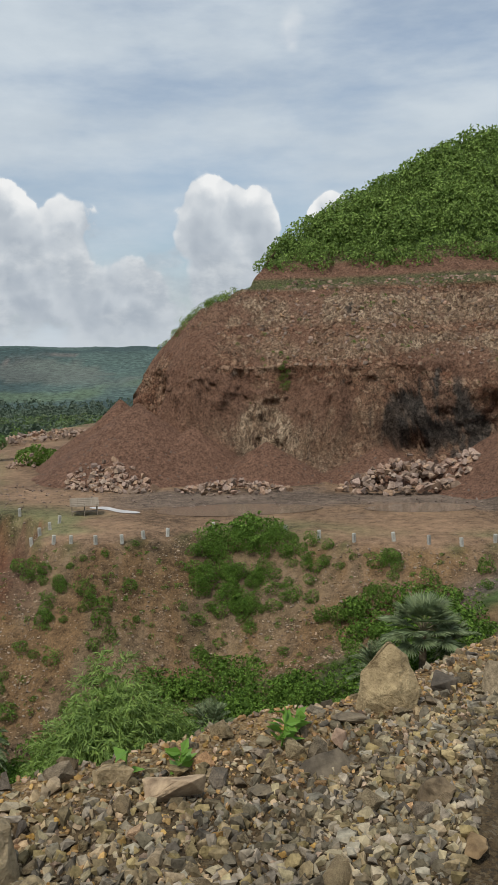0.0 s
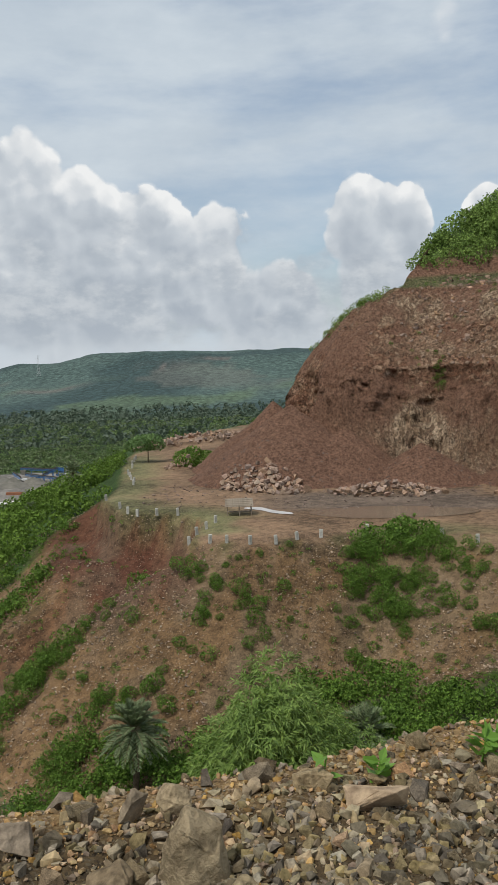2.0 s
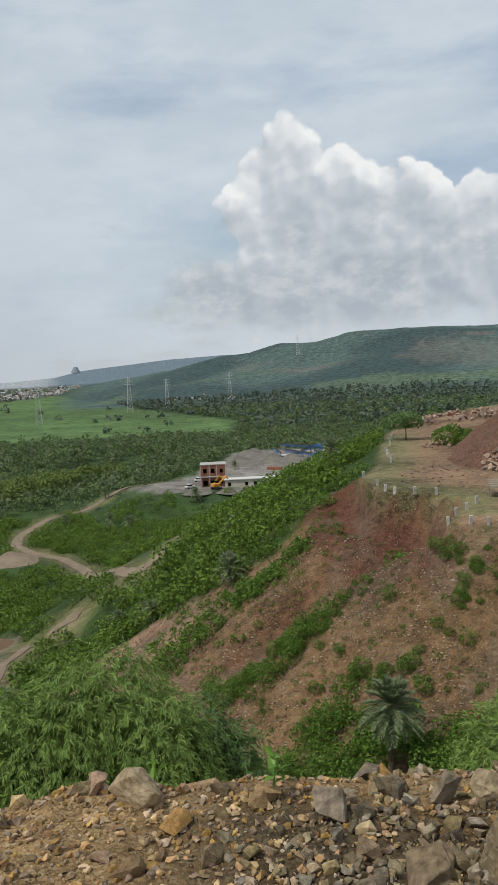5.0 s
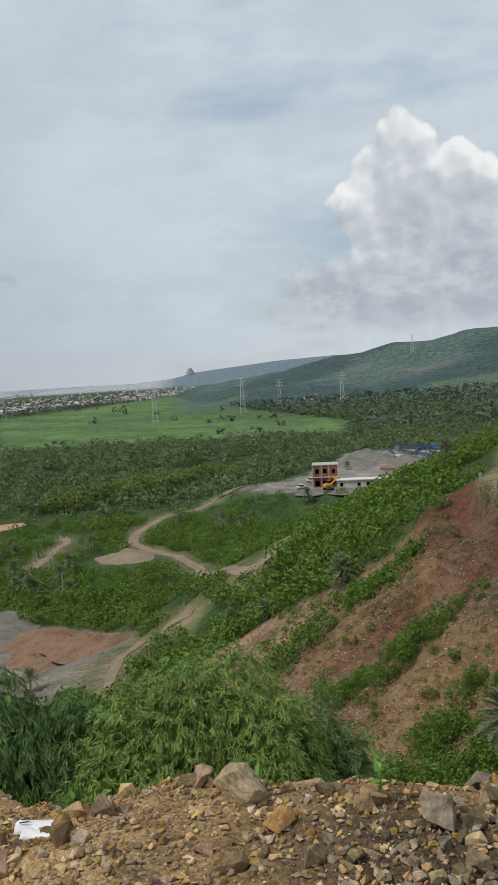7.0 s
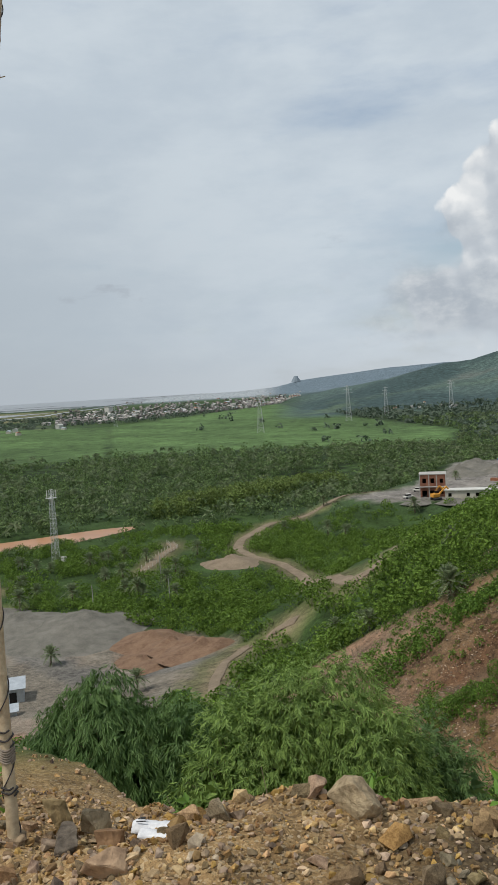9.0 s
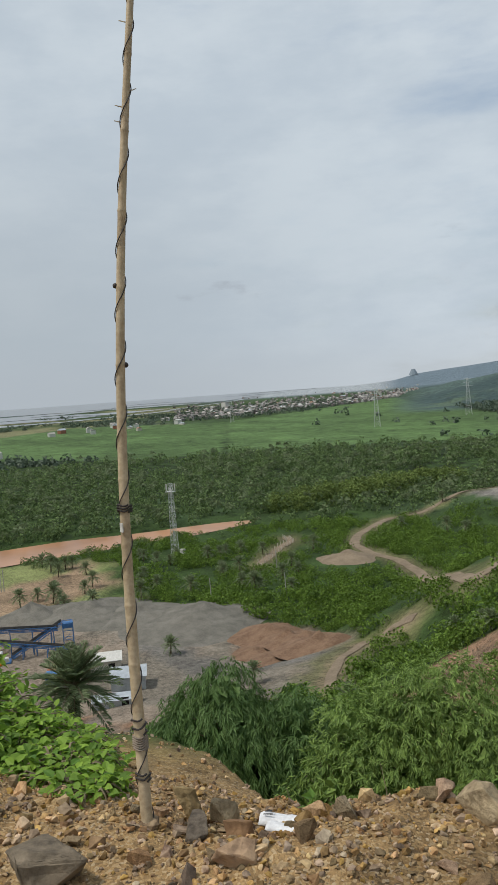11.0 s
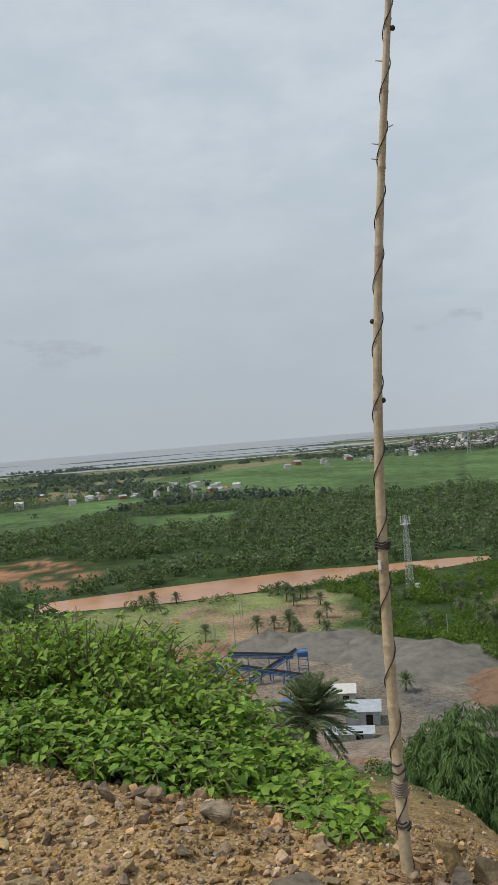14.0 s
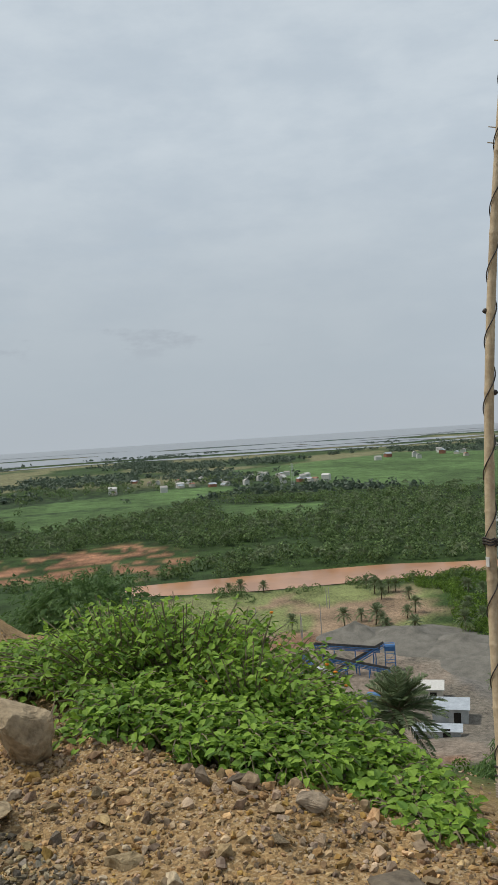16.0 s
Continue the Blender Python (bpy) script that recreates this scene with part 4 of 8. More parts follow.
    me = mesh_of("far_groves", *scattered(protos, np.stack([x, y, ground_z(x, y) - 0.3], 1), sc, rng), HAZED_LEAF)
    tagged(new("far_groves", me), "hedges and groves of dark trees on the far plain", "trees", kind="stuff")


def scrub():
    """Low green scrub that covers the flanks and the valley floor."""
    rng = np.random.default_rng(17)
    protos = [clump(rng, 1.0, 115, 0.21, 0.95, 8, 0.7, 0.85) for _ in range(8)]
    n = 9000
    az = np.radians(rng.uniform(15, 80, n))
    r = np.sqrt(rng.uniform(78**2, 300**2, n))
    x, y = -np.sin(az) * r, np.cos(az) * r
    z = ground_z(x, y)
    c, g = land_cover(x, y, z)
    green = c[:, 1] - c[:, 0]
    keep = (green > 0.009) & (outside(x, y, PIT) > 1.5) & (outside(x, y, YARD) > 2) & (outside(x, y, MEADOW) > 3) & (outside(x, y, RIVER_SHAPE) > 3)
    for road, w in ROADS:
        keep &= off_line(x, y, road) > w * 0.5 + 1.9
    keep &= fbm(x, y, 18, 3, 73) > -0.5
    keep &= np.hypot(x + 165, y - 164) > 12
    keep &= outside(x, y, BENCH) > 1.0
    x, y, z, r = x[keep], y[keep], z[keep], r[keep]
    sc = np.exp(rng.uniform(np.log(0.8), np.log(2.8), len(x))) * (1 + 0.25 * fbm(x, y, 30, 2, 74))
    me = mesh_of("scrub", *scattered(protos, np.stack([x, y, z - 0.1], 1), sc, rng), CARPET_LEAF)
    tagged(new("scrub", me), "dense low green scrub on the hillside", "scrub", kind="stuff")
    # creepers and grass on the gully floor and along the lower edge of the bench
    protos = [clump(rng, 1.0, 230, 0.15, 0.75, 8, 0.72, 0.8) for _ in range(6)]
    n = 2300
    x, y = rng.uniform(-46, 16, n), rng.uniform(16, 66, n)
    z = ground_z(x, y)
    db, dn = outside(x, y, BENCH), outside(x, y, VERGE)
    toe = z + 20.5 - np.where(x < 0, 0.24 * x, 0.3 * x)
    keep = (toe < 1.3) & (dn > 9) & (fbm(x, y, 7, 3, 75) > -0.45) & ((x > -24) | (y < 40))
    x, y, z = x[keep], y[keep], z[keep]
    me = mesh_of("gully_creepers", *scattered(protos, np.stack([x, y, z - 0.1], 1), rng.uniform(0.7, 1.9, len(x)), rng), SHRUB_LEAF)
    tagged(new("gully_creepers", me), "bright green creepers on the gully floor", "undergrowth", kind="stuff")


def river_bank():
    """Bushes and low trees that break the edge of the river."""
    rng = np.random.default_rng(18)
    protos = [clump(rng, 1.0, 130, 0.22, 1.0, 8, 0.65, 0.8) for _ in range(5)]
    bank = np.array([(-243, 184), (-243, 162), (-248, 150), (-247, 138), (-252, 116), (-254, 97), (-257, 75), (-262, 62)], float)
    t = rng.uniform(0, len(bank) - 1, 260)
    t = t[fbm(t * 10, 0 * t, 6, 2, 98) > -0.15]
    k = np.arange(len(bank))
    x = np.interp(t, k, bank[:, 0]) + np.abs(rng.normal(0, 7, len(t))) - 0.5
    y = np.interp(t, k, bank[:, 1]) + rng.normal(0, 2, len(t))
    me = mesh_of("bank_bushes", *scattered(protos, np.stack([x, y, ground_z(x, y) - 0.2], 1), np.exp(rng.uniform(np.log(0.8), np.log(2.6), len(x))), rng), WOOD_LEAF)
    tagged(new("bank_bushes", me), "green bushes along the bank of the river", "bushes", kind="stuff")


def hill_woods():
    """The wood on top of the quarried hill, and its fringe along the edge."""
    rng = np.random.default_rng(19)
    protos = [clump(rng, 1.0, 240, 0.18, 1.0, 11, 0.7, 0.85) for _ in range(9)]
    x, y = rng.uniform(-4, 66, 4200), rng.uniform(122, 186, 4200)
    ray = bpy.context.evaluated_depsgraph_get()
    put = []
    for a, b in zip(x, y):
        hit, p, _, _, ob, _ = scene.ray_cast(ray, Vector((a, b, 80)), Vector((0, 0, -1)))
        if hit and p.z > 18.6 and ob.name in ("quarried_hill", "hilltop"):
            put.append(p)
    put = np.array(put)[:1250]
    sc = rng.uniform(1.4, 3.3, len(put))
    sc = np.where(put[:, 2] < 22, sc * 0.75, sc)
    me = mesh_of("hill_wood", *scattered(protos, put - [0, 0, 1.0], sc, rng), HILL_LEAF)
    tagged(new("hill_wood", me), "thick green wood covering the hilltop", "trees", kind="stuff")
    put, x, y = [], rng.uniform(-26, 6, 900), rng.uniform(110, 150, 900)
    for a, b in zip(x, y):
        hit, p, nrm, _, ob, _ = scene.ray_cast(ray, Vector((a, b, 80)), Vector((0, 0, -1)))
        if hit and ob.name == "quarried_hill" and p.z > np.interp(p.x, *zip(*CREST)) - 0.5 and p.z > 5 and b > 122:
            put.append(p)
    put = np.array(put)[:60]
    me = mesh_of("edge_bushes", *scattered(protos[:4], put - [0, 0, 0.1], rng.uniform(0.4, 1.0, len(put)), rng), HILL_LEAF)
    tagged(new("edge_bushes", me), "green bushes along the edge of the quarry", "bushes", kind="stuff")
    put, x, y = [], rng.uniform(-22, 45, 2600), rng.uniform(104, 140, 2600)
    for a, b in zip(x, y):
        hit, p, nrm, _, ob, _ = scene.ray_cast(ray, Vector((a, b, 80)), Vector((0, 0, -1)))
        if hit and ob.name == "quarried_hill" and -6 < p.z < 17 and nrm.z > 0.55:
            put.append(p)
    put = np.array(put)
    put = put[fbm(put[:, 0], put[:, 1] + put[:, 2], 5, 3, 77) > 0.38][:120]
    me = mesh_of("face_weeds", *scattered(protos[:4], put - [0, 0, 0.05], rng.uniform(0.15, 0.42, len(put)), rng), SHRUB_LEAF)
    tagged(new("face_weeds", me), "small green weeds on the quarry ledges", "weeds", kind="stuff")


# ---- single plants ----
def palm(rng, trunk, reach, fronds, leaflets, label, skirt=0.3, thick=0.17, blade=1.0):
    """A wild date palm: tapered ringed trunk, arching fronds with leaflets."""
    ob = thing("date_palm", label, "palm tree", group="date palms on the slopes")
    k = np.linspace(0, 1, 9)
    pts = np.stack([0.06 * trunk * np.sin(k * 2), 0.04 * trunk * k * k, k * trunk - 0.3], 1)
    rad = thick * (1.25 - 0.35 * k) * (1 + 0.12 * (np.arange(9) % 2))
    part("trunk", mesh_of("trunk", *tube(pts, rad, 9), PALM_BARK, True), None, ob)
    top = pts[-1]
    base, way, ln = [], [], []
    ribs = []
    for n in range(fronds):
        a = n * 2.39996 + rng.uniform(-0.2, 0.2)
        rise = np.interp(n / fronds, (0, 0.5, 1 - skirt, 1), (1.35, 0.75, 0.1, -0.8)) + rng.uniform(-0.1, 0.1)
        size = reach * rng.uniform(0.85, 1.1)
        s = np.linspace(0.03, 1, 10 if leaflets > 20 else 5)
        out, up = np.cos(rise) * s * size, np.sin(rise) * s * size - 0.32 * size * s**2.2 * (0.5 + 0.5 * np.cos(rise))
        p = top + np.stack([np.cos(a) * out, np.sin(a) * out, up], 1)
        ribs.append(tube(p, np.linspace(0.028, 0.006, len(s)) * reach / 2, 3))
        q = np.linspace(0.16, 1.0, leaflets)
        pp = np.stack([np.interp(q, s, p[:, c]) for c in range(3)], 1)
        d = unit(np.stack([np.interp(q, s, np.gradient(p[:, c])) for c in range(3)], 1))
        side = unit(np.cross(d, [0, 0, 1.0]))
        up_ = np.cross(side, d)
        for sg in (-1, 1):
            base.append(pp)
            way.append(unit(0.75 * d + sg * side * 0.8 + up_ * 0.3 + 0.1 * rng.normal(size=pp.shape)))
            ln.append(size * 0.26 * np.sin(np.pi * np.clip(q * 0.85 + 0.12, 0, 1)) ** 0.7 * rng.uniform(0.85, 1.1, len(q)))
    v = leaf_quads(np.vstack(base), np.vstack(way), np.concatenate(ln), (0.028 * reach / 1.6 + 0.012) * blade, 0.12, rng)
    crown = part("crown", mesh_of("crown", *v, PALM_LEAF), None, ob, "grey-green feathery fronds")
    part("frond_ribs", mesh_of("frond_ribs", *joined(*ribs), TWIG), None, crown)
    return ob


def fan_palm(rng, trunk, stalk, blade, leaves, label):
    """A palmyra: stout trunk, stalks that each carry a round fan of stiff blades."""
    ob = thing("fan_palm", label, "palm tree")
    k = np.linspace(0, 1, 7)
    part("trunk", mesh_of("trunk", *tube(np.stack([0 * k, 0 * k, k * trunk - 0.3], 1), 0.26 - 0.05 * k, 9), PALM_BARK, True), None, ob)
    base, way, ln, face, ribs = [], [], [], [], []
    for n in range(leaves):
        a, rise = n * 2.39996, np.interp(n / leaves, (0, 0.4, 1), (1.3, 0.6, -0.45)) + rng.uniform(-0.12, 0.12)
        out = np.array([np.cos(a) * np.cos(rise), np.sin(a) * np.cos(rise), np.sin(rise)])
        top = np.array([0, 0, trunk - 0.2])
        end = top + out * stalk * rng.uniform(0.8, 1.15)
        ribs.append(tube([top, (top + end) / 2 + [0, 0, 0.05], end], (0.03, 0.022, 0.015), 4))
        side = unit(np.cross(out, [0.02, 0.01, 1.0]))
        up = np.cross(side, out)
        t = np.linspace(-1.9, 1.9, 24)[:, None]
        d = unit(out * np.cos(t) + side * np.sin(t) + up * (0.18 - 0.3 * np.cos(t)))
        base.append(np.tile(end, (24, 1)))
        way.append(d)
        face.append(np.tile(up, (24, 1)) + 0.25 * rng.normal(size=(24, 3)))
        ln.append(blade * (0.72 + 0.28 * np.cos(t[:, 0] * 0.6)) * rng.uniform(0.9, 1.08, 24))
    v = leaf_quads(np.vstack(base), np.vstack(way), np.concatenate(ln), blade * 0.13, 0.12, rng, 0.2, unit(np.vstack(face)))
    crown = part("crown", mesh_of("crown", *v, PALM_LEAF), None, ob, "stiff grey-green fan leaves")
    part("leaf_stalks", mesh_of("leaf_stalks", *joined(*ribs), TWIG), None, crown)
    return ob


def put_palms():
    rng = np.random.default_rng(23)
    near = palm(rng, 4.6, 2.2, 64, 44, "grey-green date palm with drooping fronds in the gully", 0.45, 0.17, 1.5)
    x, y = -16.1, 47.3
    near.matrix_basis = pose(x, y, zat(x, y), 0, 0, 40)
    wide = fan_palm(rng, 3.9, 1.5, 1.15, 36, "broad dark fan palm beside the tipped slope")
    x, y = 10.9, 46.4
    wide.matrix_basis = pose(x, y, zat(x, y), 0, 0, 10)
    low = palm(rng, 1.6, 2.1, 40, 32, "young date palm with stiff fronds", 0.3, 0.17, 1.5)
    low.matrix_basis = pose(8.6, 48.6, zat(8.6, 48.6), 0, 0, 80)
    copy_thing(low, pose(-1.6, 47.5, zat(-1.6, 47.5), 0, 0, 200))
    copy_thing(low, pose(12.8, 48.2, zat(12.8, 48.2) + 0.6, 0, 0, 300))
    tall = palm(rng, 11.5, 1.95, 54, 44, "dense date palm rising behind the bank", 0.25, 0.22, 1.0)
    b = radians(66.1)
    x, y = -math.sin(b) * 30, math.cos(b) * 30
    tall.matrix_basis = pose(x, y, -6.9 - 11.5 - 1.45, 0, 0, 0)
    far = [palm(rng, 2.6, 2.5, 32, 14, "distant date palm on the green slope", 0.3, 0.15, 2.6), palm(rng, 3.6, 2.7, 34, 14, "distant date palm on the plain", 0.35, 0.15, 2.6)]
    spots = [(-46.5, 80.9, 1.0), (-52.9, 129, 1.1), (-56.4, 120.1, 0.7), (-154, 247, 1.1), (-60.5, 107, 0.75), (-160, 214, 0.9), (-61, 85.7, 0.7), (-64, 88, 0.6),
             (-136.8, 85.3, 0.95), (-97.8, 75.7, 0.7), (-67.6, 66.2, 0.75), (-72, 92.9, 0.6), (-184, 211, 1.1), (-167, 213.5, 1.1), (-162, 218, 0.95), (-185, 170, 1.0),
             (-176, 316, 1.0), (-200, 66, 0.9), (-263, 65.6, 0.85), (-254, 67.5, 1.0), (-254, 75.2, 0.95), (-198, 80, 1.0), (-201, 86, 0.9), (-203, 103, 0.9),
             (-198, 98, 0.9), (-230, 108, 0.85), (-242, 106, 1.0), (-197, 250, 0.9), (-80, 70, 0.5), (-150, 130, 0.9)]
    for k in range(34):  # the palm grove between the mast and the fenced track
        b, q = radians(rng.uniform(48, 66)), rng.uniform(205, 262)
        spots.append((-math.sin(b) * q, math.cos(b) * q, rng.uniform(0.8, 1.15)))
    for k, (x, y, s) in enumerate(spots):
        o = far[k % 2]
        m = pose(x, y, zat(x, y) - 0.1, 0, 0, k * 47) @ Matrix.Diagonal((s, s, s, 1))
        if k < 2:
            o.matrix_basis = m
        else:
            c = copy_thing(o, pose(x, y, zat(x, y) - 0.1, 0, 0, k * 47))
            c.scale = (s, s, s)


def put_shrubs():
    """Shrubs rooted on the tipped slope, each a thing of its own."""
    rng = np.random.default_rng(29)
    kinds = []
    for k in range(6):
        v = clump(rng, 1.0, 640, 0.13, 0.85 + 0.12 * (k % 3), 11, 0.75, 0.75)
        me = mesh_of("shrub", *v, SHRUB_LEAF)
        kinds.append(me)
    made, rest = 0, []
    x, y = rng.uniform(-58, 20, 5000), rng.uniform(44, 96, 5000)
    z = ground_z(x, y)
    d = outside(x, y, BENCH)
    zb = -12.5 - 0.66 * np.maximum(d, 0)
    ok = (np.abs(z - zb) < 2.2) & (d > -3.5 * np.exp(-((x - 0.5) / 4.5) ** 2) + 0.3) & (d < 26) & (outside(x, y, VERGE) > 30)
    drift = fbm(x, y, 11, 3, 81) + 0.35 * fbm(x, y * 0.3, 4, 2, 82)
    band = np.exp(-((x - 0.3 - 0.15 * (y - 70)) / 2.6) ** 2) * smooth(9.5, 3, d) * 3  # the overgrown chute
    strip = np.exp(-((off_line(x, y, [(-38, 79), (-44.5, 71.5), (-47.5, 69)]) / 2.3) ** 2)) + np.exp(-((off_line(x, y, [(-27.5, 62.2), (-34, 57.5)]) / 1.6) ** 2)) + np.exp(-((off_line(x, y, [(-21, 56), (-23, 53)]) / 1.3) ** 2))
    band = np.maximum(band, strip * 2)
    chance = 0.085 + 0.34 * smooth(0.15, 0.6, drift) + band
    ok &= (rng.random(5000) < chance) & (off_line(x, y, SLIP) > 4.5)
    order = np.nonzero(ok)[0][np.argsort(np.hypot(x[ok], y[ok]))]
    for a, b, c, w in zip(x[order], y[order], z[order], band[order]):
        s = rng.uniform(0.35, 1.0) * (1.3 if w > 0.4 else 1.0)
        if made >= 290:
            rest.append((a, b, c - 0.08, s))
            continue
        ob = new("shrub", kinds[made % 6])
        ob.matrix_basis = pose(a, b, c - 0.08, 0, 0, made * 71)
        ob.scale = (s, s, s)
        tagged(ob, "leafy green shrub in a thick strip of growth" if w > 0.4 else "small green shrub rooted on the red slope", "shrub", "shrubs on the tipped slope")
        made += 1
    # the smallest weeds between them
    few = np.nonzero((np.abs(z - zb) < 2.2) & (d > 0.4) & (d < 26) & (outside(x, y, VERGE) > 30) & (off_line(x, y, SLIP) > 3.5))[0][:1700]
    rest += [(x[k], y[k], z[k] - 0.03, rng.uniform(0.1, 0.34)) for k in few]
    rest = np.array(rest)
    me = mesh_of("slope_weeds", *scattered([clump(rng, 1.0, 66, 0.3, 0.9, 6, 0.7, 0.7) for _ in range(4)], rest[:, :3], rest[:, 3], rng), SHRUB_LEAF)
    tagged(new("slope_weeds", me), "small weeds scattered over the red slope", "weeds", kind="stuff")


def bamboo(name, label, x, y, zbase, height, spread, sprays, leaves, leaf, mat, rng, drape=0.5):
    """A bamboo clump: arching stems, and hanging fans of narrow leaves over an uneven dome."""
    ob = thing(name, label, "bush")
    lobes = 13
    la = rng.uniform(0, 2 * np.pi, lobes)
    lr = rng.uniform(0.25, 0.6, lobes) * spread
    lc = np.stack([np.cos(la) * lr, np.sin(la) * lr, height * rng.uniform(0.32, 0.66, lobes)], 1)
    lc[0] = (0, 0, height * 0.7)
    ls = np.stack([rng.uniform(0.44, 0.6, lobes) * spread] * 2 + [height * rng.uniform(0.3, 0.4, lobes)], 1)
    stems = []
    for k in range(46):
        a, out = k * 2.39996, spread * np.sqrt((k + 0.5) / 46) * 0.8
        s = np.linspace(0, 1, 7)
        top = height * (0.86 - 0.4 * (out / spread) ** 2)
        stems.append(tube(np.stack([np.cos(a) * out * s**1.4, np.sin(a) * out * s**1.4, top * (1 - (1 - s) ** 1.7)], 1), np.linspace(0.022, 0.006, 7), 3))
    w = rng.integers(0, lobes, sprays)
    d = unit(rng.normal(size=(sprays, 3)) + [0, 0, 0.25])
    c = lc[w] + d * ls[w] * rng.uniform(0.86, 1.06, (sprays, 1))
    c[:, 2] = np.where(c[:, 2] < 0.1, rng.uniform(0.1, 0.4 * height, sprays), c[:, 2])
    # twigs arch outward and hang; their leaves stand in two rows
    hang = unit(0.75 * d + 0.55 * unit(rng.normal(size=(sprays, 3))) + [0, 0, -drape])
    row = np.tile(np.arange(leaves), sprays)
    c, o, t = (np.repeat(q, leaves, 0) for q in (c, d, hang))
    across = unit(np.cross(t, o + 0.3 * rng.normal(size=o.shape)))
    c = c + t * ((row // 2) / leaves * 3.2 * leaf)[:, None] - [0, 0, 0.35] * (((row // 2) / leaves) ** 2 * 3.2 * leaf)[:, None]
    way = unit(t + across * np.where(row % 2, 0.75, -0.75)[:, None] + 0.22 * rng.normal(size=t.shape) + [0, 0, -0.25])
    v = leaf_quads(c, way, rng.uniform(0.65, 1.25, len(c)) * leaf, leaf * 0.2, 0.2, rng, 0.12, unit(o + 0.35 * rng.normal(size=o.shape)))
    # older leaves inside
    n = 2200
    k = rng.integers(0, lobes, n)
    q = lc[k] + unit(rng.normal(size=(n, 3))) * ls[k] * rng.uniform(0.3, 0.8, (n, 1))
    q[:, 2] = np.abs(q[:, 2])
    inner = leaf_quads(q, unit(rng.normal(size=(n, 3))), 0.3, 0.15, 0.2, rng)
    part("foliage", mesh_of("foliage", *joined(v, inner), mat), None, ob)
    part("stem_tangle", mesh_of("stem_tangle", *joined(*stems), TWIG), None, ob)
    ob.matrix_basis = pose(x, y, zbase)
    return ob


def at_bearing(b, r):
    return -math.sin(radians(b)) * r, math.cos(radians(b)) * r


def put_bamboo():
    rng = np.random.default_rng(31)
    for b, r, top, wide, n, m, leaf, mat, drape, name, label in (
            (38.2, 12.6, -18.7, 1.8, 8600, 8, 0.105, BAMBOO_LEAF, 0.75, "bamboo_clump", "large rounded bamboo clump with drooping green leaves"),
            (31.6, 13.2, -22.6, 1.25, 3600, 8, 0.105, WILLOWY_LEAF, 0.7, "bamboo_clump", "dark green bamboo clump beside the larger one"),
            (45.2, 12.4, -21.0, 1.15, 2600, 8, 0.12, BAMBOO_LEAF, 0.6, "bamboo_clump", "low tangled bamboo clump with dry twigs"),
            (54.0, 14.0, -18.9, 1.45, 6000, 9, 0.115, WILLOWY_LEAF, 1.3, "bamboo_clump", "weeping dark green bamboo clump below the bank"),
            (49.0, 13.6, -21.5, 1.2, 2600, 8, 0.125, WILLOWY_LEAF, 0.9, "bamboo_clump", "dark bamboo growth between two clumps"),
            (7.9, 15.5, -19.6, 1.65, 4600, 8, 0.15, BAMBOO_LEAF, 0.4, "bamboo_clump", "spreading bamboo clump with narrow bright leaves"),
            (3.6, 16.5, -23.6, 1.1, 1700, 8, 0.15, BAMBOO_LEAF, 0.3, "bamboo_clump", "low bamboo shoots beside the larger clump"),
            (86.0, 21.0, -8.6, 1.9, 2200, 8, 0.15, WILLOWY_LEAF, 0.4, "round_bush", "dark rounded bush behind the gravel bank")):
        x, y = at_bearing(b, r)
        z = zat(x, y) - 0.3
        bamboo(name, label, x, y, z, 1.6 + r * math.tan(radians(top)) - z, wide, n, m, leaf, mat, rng, drape)
    # dry twigs under the large clump
    tw = []
    x, y = at_bearing(43.2, 9.6)
    for k in range(40):
        p0 = np.array([x + rng.uniform(-0.7, 0.7), y + rng.uniform(-0.5, 0.5), zat(x, y) + rng.uniform(0, 0.6)])
        d = unit(np.array([rng.normal(), rng.normal() * 0.6, rng.uniform(0.2, 1.4)]))
        p = p0 + d * np.linspace(0, rng.uniform(0.6, 1.7), 4)[:, None] + 0.04 * rng.normal(size=(4, 3))
        tw.append(tube(p, np.linspace(0.014, 0.004, 4), 3))
    tagged(new("dry_twigs", mesh_of("dry_twigs", *joined(*tw), TWIG)), "tangle of bare dry twigs under the bamboo", "twigs", kind="stuff")


